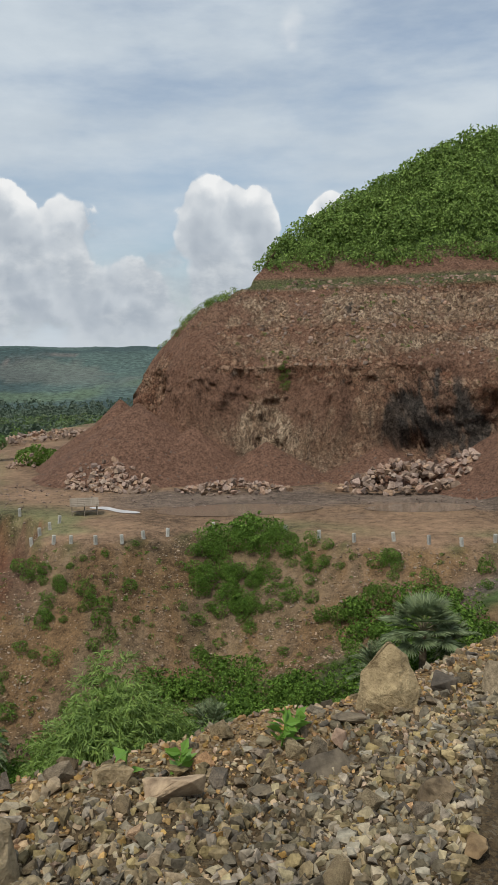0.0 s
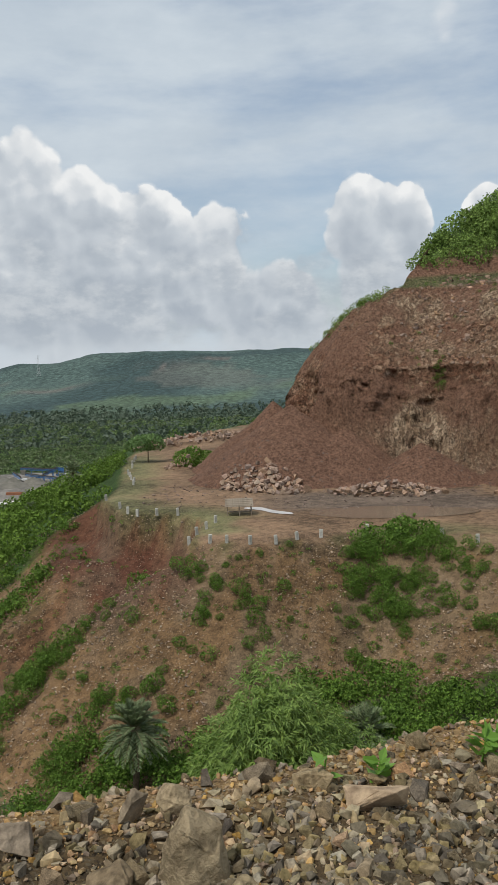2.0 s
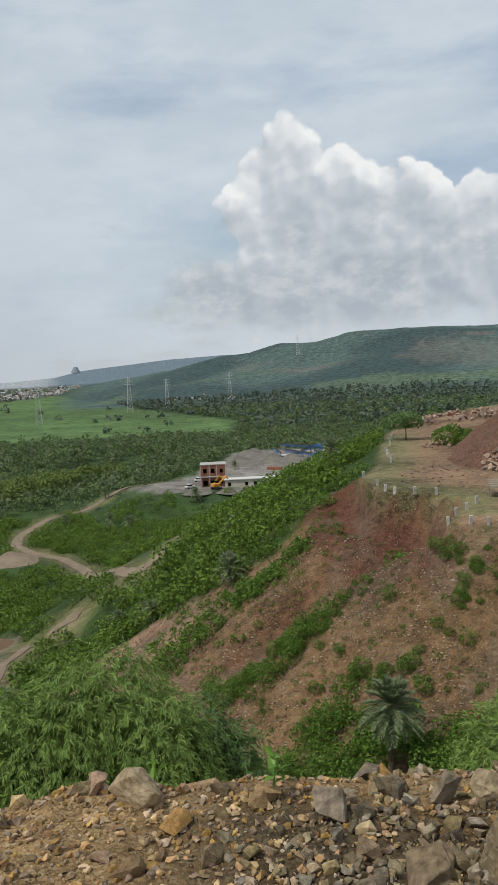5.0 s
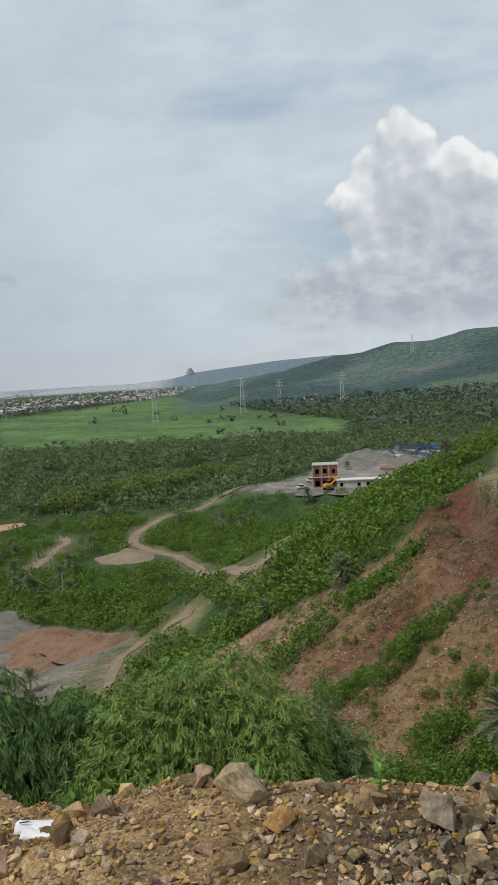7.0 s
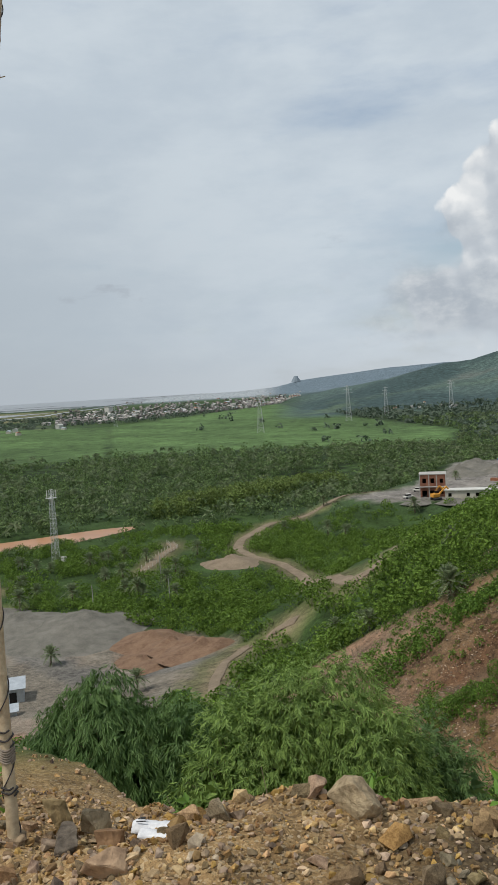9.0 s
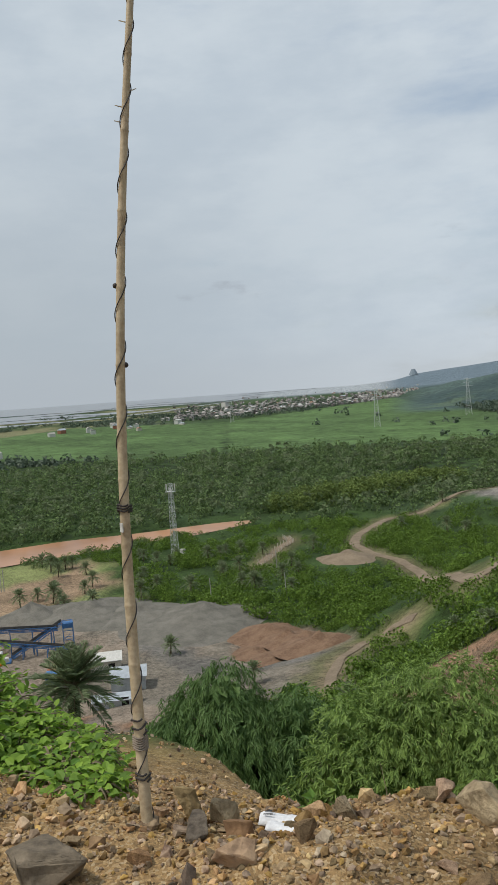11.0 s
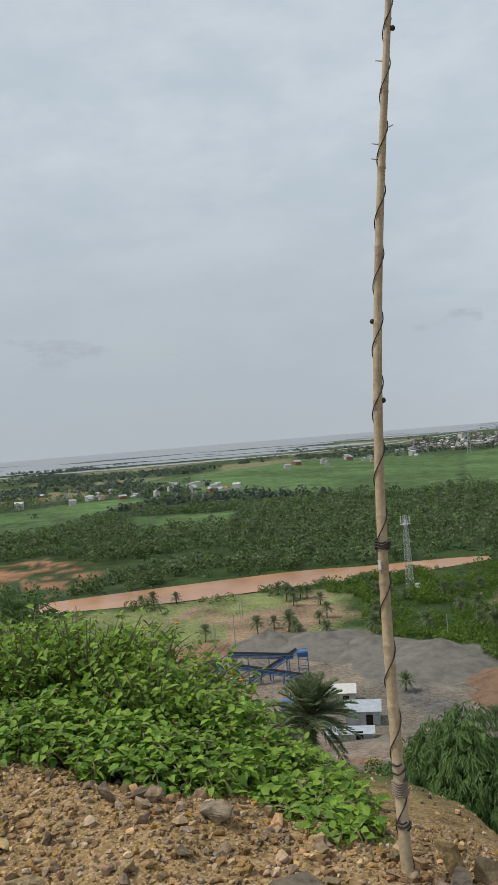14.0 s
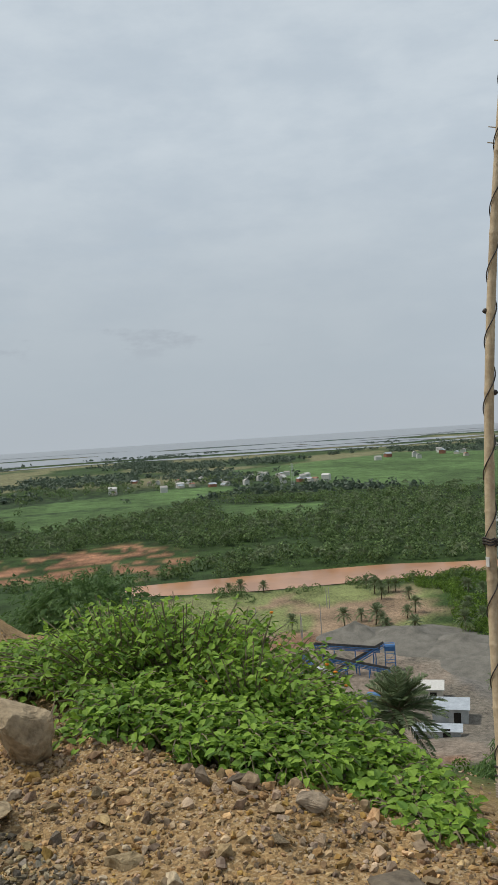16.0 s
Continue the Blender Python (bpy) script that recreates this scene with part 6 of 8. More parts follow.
def put_gravel():
    rng = np.random.default_rng(53)
    protos = [arrays(hull(rng, 12, 0.8, 0.3)) for _ in range(14)]

    def on_bank(n, lo, hi, near, far):
        b = np.radians(rng.uniform(lo, hi, n))
        q = np.sqrt(rng.uniform(near**2, far**2, n))
        x, y = -np.sin(b) * q, np.cos(b) * q
        return x, y, np.degrees(b), outside(x, y, VERGE)

    # countable larger stones on the bank
    meshes = []
    for k, (v, f) in enumerate(protos):
        for mat in (ROCK_GREY, ROCK_OCHRE, ROCK_PALE, ROCK_DARK):
            meshes.append(mesh_of("stone", v, f, mat))
    x, y, b, d = on_bank(900, -22, 97, 2.2, 5.6)
    ok = np.nonzero((d < 0.25))[0][:230]
    home = thing("loose_stones", "loose broken stones scattered over the gravel bank", "stones")
    for n, k in enumerate(ok):
        kind = rng.choice(4, p=(0.42, 0.14, 0.32, 0.12) if b[k] < 30 else (0.1, 0.68, 0.19, 0.03))
        ob = new("stone", meshes[(n % 14) * 4 + kind])
        s = rng.uniform(0.05, 0.13) if b[k] < 55 else rng.uniform(0.03, 0.09)
        ob.matrix_basis = pose(x[k], y[k], zat(x[k], y[k]) + s * 0.18, *rng.uniform(-25, 25, 2), rng.uniform(0, 360))
        ob.scale = (s * rng.uniform(0.8, 1.5), s, s)
        ob.parent = home

    def heap(name, n, lo, hi, far, sizes, mat, label, edge, cond=None):
        x, y, b, d = on_bank(n, lo, hi, 1.9, far)
        keep = (d < edge)
        if cond is not None:
            keep &= cond(x, y, b, d)
        x, y = x[keep], y[keep]
        s = np.exp(rng.uniform(np.log(sizes[0]), np.log(sizes[1]), len(x)))
        sc = s[:, None] * rng.uniform(0.7, 1.3, (len(x), 3))
        z = ground_z(x, y) + s * 0.12
        tilt = [arrays(hull(rng, 11, 0.85, 0.1)) for _ in range(16)]
        tilt2 = []
        for vv, ff in tilt:
            m = np.array(Euler(rng.uniform(-0.6, 0.6, 3)).to_matrix())
            tilt2.append((vv @ m.T, ff))
        me = mesh_of(name, *scattered(tilt2, np.stack([x, y, z], 1), sc, rng), mat)
        tagged(new(name, me), label, "gravel", kind="stuff")

    heap("grey_gravel", 30000, -24, 46, 5.0, (0.013, 0.085), GRAVEL_GREY, "loose grey and tan crushed stone on the bank", 0.5, lambda x, y, b, d: (rng.random(len(x)) < 1 - smooth(8, 34, b)) & (rng.random(len(x)) < 1 - 0.85 * smooth(-0.9, -0.1, d)))
    heap("ochre_gravel", 42000, -24, 98, 5.6, (0.009, 0.048), GRAVEL_OCHRE, "loose ochre-brown grit and small stones on the bank", 0.9, lambda x, y, b, d: (rng.random(len(x)) < np.maximum(smooth(0, 26, b), smooth(-1.4, -0.3, d))))
    heap("bank_clods", 700, 36, 98, 5.0, (0.035, 0.1), GRAVEL_OCHRE, "lumps of ochre soil and broken rock along the rim", 0.35, lambda x, y, b, d: (d > -1.2) & (rng.random(len(x)) < smooth(36, 48, b)))
    heap("road_gravel", 9000, 66, 98, 4.4, (0.012, 0.07), GRAVEL_GREY, "grey road gravel behind the rim", -0.8)
    heap("slope_grit", 5000, 36, 98, 9.0, (0.012, 0.05), GRAVEL_OCHRE, "stones scattered down the bare slope", 4.5, lambda x, y, b, d: d > 0.2)


def rubble(name, cx, cy, rx, ry, high, count, sizes, label, seed, turn=0.0, mat=ROCK_PINK):
    """A heap of quarried blocks, each a piece of its own."""
    rng = np.random.default_rng(seed)
    meshes = []
    for k in range(7):
        v, f = arrays(hull(rng, 10, 0.85, 0.35))
        meshes.append(mesh_of("block", v, f, mat))
    ray = bpy.context.evaluated_depsgraph_get()
    base = thing(name, label, "rubble heap", pose(cx, cy, -12.6))
    ca, sa = math.cos(turn), math.sin(turn)
    for n in range(count):
        a, q = rng.uniform(0, 2 * np.pi), np.sqrt(rng.uniform(0, 1))
        u, w = math.cos(a) * q * rx, math.sin(a) * q * ry
        px, py = u * ca - w * sa, u * sa + w * ca
        s = rng.uniform(*sizes) * (1.25 if rng.random() < 0.12 else 1)
        hit, p, _, _, _, _ = scene.ray_cast(ray, Vector((cx + px, cy + py, 60)), Vector((0, 0, -1)))
        low = max(p.z + 12.6, 0) if hit and p.z < -5 else 0
        z = max(low, high * (1 - q) ** 0.8 * rng.uniform(0.75, 1.05)) + s * 0.2
        ob = new("block", meshes[n % 7])
        ob.matrix_basis = pose(px, py, z, *rng.uniform(-40, 40, 2), rng.uniform(0, 360))
        ob.scale = (s * rng.uniform(0.8, 1.4), s, s)
        ob.parent = base


def put_rubble():
    rubble("rubble_heap", -15.8, 101.0, 6.6, 3.6, 1.3, 170, (0.55, 1.15), "heap of pink-brown quarried blocks by the scree", 61, -0.5)
    rubble("rubble_heap", -0.5, 97.5, 7.0, 3.4, 1.4, 150, (0.4, 0.9), "low heap of pink-brown blocks under the rock face", 62)
    rubble("rubble_heap", 20.5, 97.0, 8.6, 5.5, 3.9, 260, (0.6, 1.35), "large heap of pale quarried blocks below the hollow", 63, 0.1)
    rubble("rubble_heap", -43.5, 184.0, 6, 26, 1.8, 150, (0.7, 1.6), "row of pale blocks along the edge of the bench", 64, -0.35)
    rubble("rubble_heap", -33.5, 128.0, 3, 4, 0.9, 24, (0.4, 0.9), "few stray blocks on the bench", 65)


def slope_stones():
    """Stones that have rolled down the tipped slope and lie on the quarry floor."""
    rng = np.random.default_rng(67)
    protos = [arrays(hull(rng, 8, 0.75, 0.2)) for _ in range(10)]
    x, y = rng.uniform(-62, 24, 60000), rng.uniform(42, 100, 60000)
    z = ground_z(x, y)
    d = outside(x, y, BENCH)
    zb = -12.5 - 0.66 * np.maximum(d, 0)
    keep = (np.abs(z - zb) < 1.3) & (d > 0) & (fbm(x, y * 0.35, 5, 3, 95) + 0.4 * rng.normal(size=len(x)) > 0.0)
    x, y, z = x[keep][:15000], y[keep][:15000], z[keep][:15000]
    s = np.exp(rng.uniform(np.log(0.07), np.log(0.36), len(x)))
    me = mesh_of("slope_stones", *scattered(protos, np.stack([x, y, z + 0.03], 1), s, rng), grainy("slope_rubble", (0.16, 0.108, 0.068), (0.37, 0.28, 0.19), 1, 8, island=0.4))
    tagged(new("slope_stones", me), "stones scattered over the tipped red slope", "stones", kind="stuff")
    x, y = rng.uniform(-30, 28, 900), rng.uniform(86, 110, 900)
    s = np.exp(rng.uniform(np.log(0.12), np.log(0.5), 900))
    ray = bpy.context.evaluated_depsgraph_get()
    z = []
    for a, b in zip(x, y):
        hit, p, _, _, _, _ = scene.ray_cast(ray, Vector((a, b, 60)), Vector((0, 0, -1)))
        z.append(p.z if hit else -12.5)
    z = np.array(z)
    k = z < -4
    me = mesh_of("floor_stones", *scattered(protos, np.stack([x, y, z + 0.05], 1)[k], s[k], rng), ROCK_PINK)
    tagged(new("floor_stones", me), "fallen stones on scree and quarry floor", "stones", kind="stuff")


def face_blocks():
    """Loosened blocks on the upper ledges of the rock face."""
    rng = np.random.default_rng(69)
    protos = [arrays(hull(rng, 10, 0.9, 0.4)) for _ in range(10)]
    ray = bpy.context.evaluated_depsgraph_get()
    put = []
    for a, b in zip(rng.uniform(-14, 48, 7000), rng.uniform(104, 134, 7000)):
        hit, p, nrm, _, ob, _ = scene.ray_cast(ray, Vector((a, b, 80)), Vector((0, 0, -1)))
        if hit and ob.name == "quarried_hill" and 2.5 < p.z < 16.5:
            put.append(p)
    put = np.array(put)
    put = put[(fbm(put[:, 0], put[:, 2] * 2, 6, 3, 97) + 0.035 * (put[:, 0] - 14) > -0.05)][:1700]
    s = np.exp(rng.uniform(np.log(0.22), np.log(0.95), len(put)))
    me = mesh_of("ledge_blocks", *scattered(protos, put, s, rng), grainy("ledge_rock", (0.15, 0.09, 0.06), (0.37, 0.25, 0.17), 0.6, 5, island=0.4, relief=0.6, depth=0.08))
    tagged(new("ledge_blocks", me), "loosened blocks lying on the ledges of the quarry face", "rocks", kind="stuff")

# ---- things people made ----
def box(bm, size, at=(0, 0, 0), m=None, bevel=0.0):
    r = bmesh.ops.create_cube(bm, size=1)["verts"]
    bmesh.ops.scale(bm, vec=size, verts=r)
    bmesh.ops.translate(bm, vec=at, verts=r)
    if bevel:
        e = list({e for v in r for e in v.link_edges})
        got = bmesh.ops.bevel(bm, geom=e, offset=bevel, segments=1, affect="EDGES")
        r = list({v for f in got["faces"] for v in f.verts} | {v for v in r if v.is_valid})
    if m is not None:
        bmesh.ops.transform(bm, matrix=m, verts=r)
    return r


def beam(bm, a, b, w, h=None):
    """A square bar between two points."""
    a, b = Vector(a), Vector(b)
    d = b - a
    m = Matrix.Translation((a + b) / 2) @ d.to_track_quat("Z", "X").to_matrix().to_4x4()
    return box(bm, (w, h or w, d.length), (0, 0, 0), m)


def one_box(name, size, at, mat, parent, label="", bevel=0.0, turn=None):
    bm = bmesh.new()
    box(bm, size, (0, 0, 0), None, bevel)
    ob = part(name, bm, mat, parent, label)
    ob.matrix_basis = Matrix.Translation(at) @ (turn or Matrix())
    return ob


WHITE_PAINT = grainy("weathered_white_paint", (0.4, 0.385, 0.35), (0.64, 0.63, 0.59), 3, 20, 0.8, 0.3, 0.2, 0.01)
CREAM_WALL = grainy("cream_plaster", (0.42, 0.38, 0.31), (0.6, 0.56, 0.48), 0.6, 6, 0.9, 0.2, 0.2, 0.02)
BRICK_RED = grainy("red_brick", (0.2, 0.085, 0.055), (0.36, 0.17, 0.11), 0.8, 8, 0.9, 0.2, 0.3, 0.02)
CONCRETE = grainy("concrete", (0.27, 0.25, 0.23), (0.46, 0.44, 0.41), 0.8, 10, 0.9, 0.2, 0.3, 0.02)
# near-black for panels that stand for indoor shade, and for vehicle windows
DARK_GAP = grainy("shade_and_dark_glass", (0.015, 0.013, 0.012), (0.04, 0.035, 0.03), 1, 8, 0.9, 0.1, 0.0)
SHEET = grainy("grey_metal_sheet", (0.32, 0.35, 0.38), (0.55, 0.58, 0.6), 0.8, 9, 0.45, 0.5, 0.2, 0.02, metal=0.4)
BLUE_STEEL = grainy("blue_painted_steel", (0.03, 0.10, 0.26), (0.07, 0.2, 0.42), 1.5, 12, 0.55, 0.4, 0.15, 0.01)
BELT = grainy("conveyor_belt", (0.04, 0.04, 0.04), (0.16, 0.14, 0.12), 1, 10, 0.9, 0.2, 0.2, 0.02)
RUST = grainy("rusty_steel", (0.15, 0.055, 0.03), (0.34, 0.15, 0.08), 2, 14, 0.8, 0.3, 0.2, 0.01)
ORANGE = grainy("orange_machine_paint", (0.5, 0.2, 0.025), (0.7, 0.34, 0.05), 2, 10, 0.55, 0.4, 0.1, 0.01)
RUBBER = grainy("black_rubber", (0.02, 0.02, 0.02), (0.05, 0.05, 0.05), 4, 20, 0.85, 0.3, 0.2, 0.01)
GALVANISED = grainy("galvanised_steel", (0.42, 0.43, 0.43), (0.66, 0.66, 0.65), 1, 10, 0.55, 0.5, 0.0)
OLD_WOOD = grainy("grey_wood", (0.14, 0.11, 0.085), (0.34, 0.28, 0.22), 3, 18, 0.9, 0.2, 0.4, 0.01)
THATCH = grainy("thatch_and_sheet", (0.15, 0.12, 0.09), (0.32, 0.27, 0.21), 1.2, 12, 0.95, 0.1, 0.6, 0.04)
ROOF_TILE = grainy("clay_roof", (0.24, 0.12, 0.08), (0.42, 0.25, 0.18), 0.5, 5, 0.9, 0.2, 0.2, 0.02)


def put_posts():
    """White guard stones along the edges of the bench."""
    bm = bmesh.new()
    box(bm, (0.3, 0.22, 0.85), (0, 0, 0.32), None, 0.03)
    me = bpy.data.meshes.new("guard_stone")
    bm.to_mesh(me)
    bm.free()
    me.materials.append(grainy("dull_whitewash", (0.26, 0.25, 0.22), (0.5, 0.485, 0.44), 3, 14, 0.9, 0.2, 0.3, 0.01, vary=0.2))
    spots = [(-18.0, 70.7), (-15.9, 69.9), (-14.3, 69.5), (-12.1, 69.0), (-9.9, 69.4), (-8.2, 70.8), (-6.2, 71.9), (-2.2, 74.2), (4.3, 72.0), (7.1, 69.4), (9.8, 67.2), (13.1, 67.0),
             (15.8, 66.0), (18.4, 65.6), (21.4, 66.4), (-18.0, 73.6), (-17.5, 75.6), (-17.2, 78.2), (-28.6, 85.2), (-27.2, 84.2), (-24.8, 83.6), (-22.3, 83.0), (-34.6, 95.0), (-35.0, 107),
             (-36, 110.5), (-37.6, 114), (-38.8, 117), (-40, 120), (-42, 128), (-43.6, 133), (-45.5, 140), (-46.5, 144), (-30.6, 88.5)]
    for k, (x, y) in enumerate(spots):
        ob = new("guard_stone", me)
        ob.matrix_basis = pose(x, y, zat(x, y), ((k * 37) % 13) - 6, ((k * 53) % 11) - 5, (k * 29) % 50)
        tagged(ob, "weathered white guard stone on the bench edge", "guard stone", "guard stones along the bench")


def put_hut():
    ob = thing("open_shelter", "small open shelter with a sagging grey roof", "shelter", pose(-15.6, 82.6, -12.55, 0, 0, 12))
    for k in range(9):
        one_box("roof_board", (2.9, 0.24, 0.035), (0, (-1.0 + k * 0.25) * 0.97, 1.35 + 0.02 * (k % 2) + (-1.0 + k * 0.25) * 0.24), THATCH, ob, turn=pose(0, 0, 0, 14, 0, (k % 3) - 1))
    for x in (-1.25, 0, 1.25):
        for y in (-0.8, 0.8):
            one_box("post", (0.09, 0.09, 1.35), (x, y, 0.6 + 0.2 * (y > 0)), OLD_WOOD, ob)
    one_box("bench_seat", (2.4, 0.5, 0.06), (0, 0.1, 0.4), OLD_WOOD, ob)
    one_box("back_panel", (0.5, 0.05, 0.6), (-1.2, 0.85, 1.25), DARK_GAP, ob)
    flat_sheet("white_slurry", rounded([(-16.5, 86.6), (-14.2, 87.6), (-12.6, 85.2), (-9.8, 83.4), (-10.2, 82.4), (-12.4, 83.4), (-13.6, 85.2)], 2), -12.44,
               grainy("white_slurry", (0.4, 0.38, 0.36), (0.62, 0.61, 0.6), 0.8, 5, 0.35, 0.5, 0.1), "pale stone slurry spilled beside the shelter", "slurry")
    flat_sheet("puddle", rounded([(-9.5, 84), (-4, 87.5), (3, 87.8), (10, 85.4), (7, 81.8), (0, 80.0), (-6, 80.6)], 2), -12.46, PUDDLE, "shallow brown puddle on the quarry floor", "puddle")
    flat_sheet("puddle", rounded([(12, 84), (20, 87), (26, 84), (22, 80.5), (15, 81)], 2), -12.46, PUDDLE, "shallow brown puddle on the quarry floor", "puddle")


def put_pole():
    """Bamboo pole with a wire wound round it."""
    ob = thing("bamboo_pole", "tall dry bamboo pole wound with black wire", "pole", pose(0, 0, 0))
    lean = ((60.46, 2.92, -32), (60.45, 2.95, -28.5), (60.45, 3.05, -22.7), (60.40, 3.12, -14.5), (60.16, 3.18, -4.65), (59.74, 3.22, 1.92), (59.29, 3.25, 7.37), (58.28, 3.28, 16.81), (57.05, 3.32, 25.43), (56.2, 3.35, 31))
    zs = np.array([1.6 + h * math.tan(radians(e)) for b, h, e in lean])
    xs = np.array([0.01 - math.sin(radians(b)) * h for b, h, e in lean])
    ys = np.array([0.09 + math.cos(radians(b)) * h for b, h, e in lean])
    fx, fy = np.polyfit(zs, xs, 4), np.polyfit(zs, ys, 4)

    def axis(z):
        return np.stack([np.polyval(fx, z), np.polyval(fy, z), z], -1)

    wood = grainy("dry_bamboo", (0.30, 0.22, 0.13), (0.55, 0.44, 0.29), 6, 45, 0.6, 0.35, 0.25, 0.004)
    nodes = np.array([-0.2, 0.0, 0.18, 0.37, 0.58, 0.80, 1.03, 1.28, 1.45, 1.72, 2.02, 2.32, 2.63, 2.93, 3.22, 3.5])
    z = np.sort(np.concatenate([np.linspace(-0.22, 3.55, 120), nodes - 0.006, nodes, nodes + 0.006]))
    rad = 0.0225 - 0.0028 * z
    for n in nodes:
        rad = rad + 0.0022 * np.exp(-((z - n) / 0.006) ** 2)
    part("shaft", mesh_of("shaft", *tube(axis(z), rad, 14), wood, True), None, ob)
    wire = grainy("black_wire", (0.015, 0.012, 0.01), (0.05, 0.04, 0.035), 10, 60, 0.6, 0.4, 0.0)
    z = np.linspace(0.02, 3.5, 560)
    a = 2 * np.pi * z / 0.25
    r = 0.0232 - 0.0028 * z + 0.003
    p = axis(z) + np.stack([np.cos(a) * r, np.sin(a) * r, 0 * z], -1)
    part("wire", mesh_of("wire", *tube(p, 0.0025, 5), wire, True), None, ob, "black wire spiralling round the pole")
    for zc, turns, h in ((0.30, 6, 0.05), (0.36, 2, 0.06), (0.18, 2, 0.03), (1.17, 3, 0.03)):
        k = np.linspace(0, 1, 40 * turns)
        a = 2 * np.pi * turns * k
        p = axis(zc + h * (k - 0.5)) + np.stack([np.cos(a), np.sin(a), 0.15 * np.sin(3 * a)], -1) * 0.0275
        part("wire_binding", mesh_of("wire_binding", *tube(p, 0.0038, 5), OLD_WOOD if zc > 0.25 and zc < 0.34 else wire, True), None, ob, "turns of wire tied round the pole")
    for zc, s in ((2.03, -1), (3.18, 1), (1.72, 1)):
        bm = bmesh.new()
        bmesh.ops.create_icosphere(bm, subdivisions=2, radius=0.011)
        c = axis(np.array([zc]))[0]
        o = part("knot", bm, wire, ob, "small dark knot of wire")
        o.location = c + np.array([s * 0.011, s * 0.017, 0.0])
    for zc, s in ((2.72, -1), (2.78, 1), (2.66, -1), (3.05, -1)):
        c = axis(np.array([zc]))[0]
        e = c + np.array([s * 0.025, s * 0.032, 0.012])
        part("twig_stub", mesh_of("twig_stub", *tube([c, e], (0.003, 0.002), 4), wood), None, ob)
    bm = bmesh.new()
    box(bm, (0.02, 0.004, 0.035))
    o = part("tag", bm, WHITE_PAINT, ob, "scrap of white plastic tied on")
    o.location = axis(np.array([1.1]))[0] + np.array([0.016, -0.026, 0])
    # fallen sack
    cloth = grainy("white_woven_plastic", (0.55, 0.55, 0.56), (0.78, 0.78, 0.78), 12, 60, 0.6, 0.3, 0.4, 0.004)
    for name, x, y, size, turn, label in (("plastic_sack", -2.3, 2.0, (0.2, 0.07), 35, "torn white plastic sack on the bank"), ("plastic_sheet", -2.16, 1.88, (0.14, 0.05), 28, "flat scrap of white plastic on the stones")):
        n = 12
        v, f = [], []
        rng = np.random.default_rng(71)
        for i in range(n + 1):
            for j in range(7):
                a, b = i / n - 0.5, j / 6 - 0.5
                lift = (0.035 if name == "plastic_sack" else 0.02) * max(0.0, 1 - 3.0 * b * b) * (0.5 + 0.8 * max(0, -a)) + 0.008 * noise.noise((a * 14, b * 9, 3.0))
                v.append((a * size[0] * 1.0, b * size[1] * (1.15 - 0.55 * (a + 0.3)), lift))
        for i in range(n):
            for j in range(6):
                f.append((i * 7 + j, i * 7 + j + 1, (i + 1) * 7 + j + 1, (i + 1) * 7 + j))
        me = mesh_of(name, v, f, cloth, True)
        o = new(name, me)
        o.matrix_basis = pose(x, y, zat(x, y) + 0.015, 0, -4, turn)
        mod = o.modifiers.new("thick", "SOLIDIFY")
        mod.thickness = 0.004
        tagged(o, label, "litter")
        if name == "plastic_sack":
            for k in range(3):
                bm = bmesh.new()
                box(bm, (0.036 - 0.008 * k, 0.005, 0.002))
                q = part("print_bar", bm, RUBBER, o, "blurred dark print on the sack")
                q.matrix_basis = pose(-0.065, -0.015 + 0.014 * k, 0.043 - abs(k - 1) * 0.004, 0, 0, 0)


def gable_house(name, w, d, h, wall, roof_mat, label, m, rows=((0.5, 3),), group=""):
    """A simple house: walls with real window and door recesses, an overhanging roof."""
    ob = thing(name, label, "house", m, group)
    t = 0.2
    bm = bmesh.new()
    box(bm, (w, t, h), (0, -d / 2, h / 2))
    box(bm, (w, t, h), (0, d / 2, h / 2))
    box(bm, (t, d - t, h), (-w / 2 + t / 2, 0, h / 2))
    box(bm, (t, d - t, h), (w / 2 - t / 2, 0, h / 2))
    part("wall", bm, wall, ob)
    bm = bmesh.new()
    v = [bm.verts.new(p) for p in ((-w / 2 - 0.4, -d / 2 - 0.4, h), (w / 2 + 0.4, -d / 2 - 0.4, h), (w / 2 + 0.4, 0, h + d * 0.28), (-w / 2 - 0.4, 0, h + d * 0.28), (-w / 2 - 0.4, d / 2 + 0.4, h), (w / 2 + 0.4, d / 2 + 0.4, h))]
    for q in ((0, 1, 2, 3), (3, 2, 5, 4), (0, 3, 4), (1, 5, 2), (0, 4, 5, 1)):
        bm.faces.new([v[i] for i in q])
    bmesh.ops.recalc_face_normals(bm, faces=bm.faces[:])
    part("roof", bm, roof_mat, ob)
    return ob


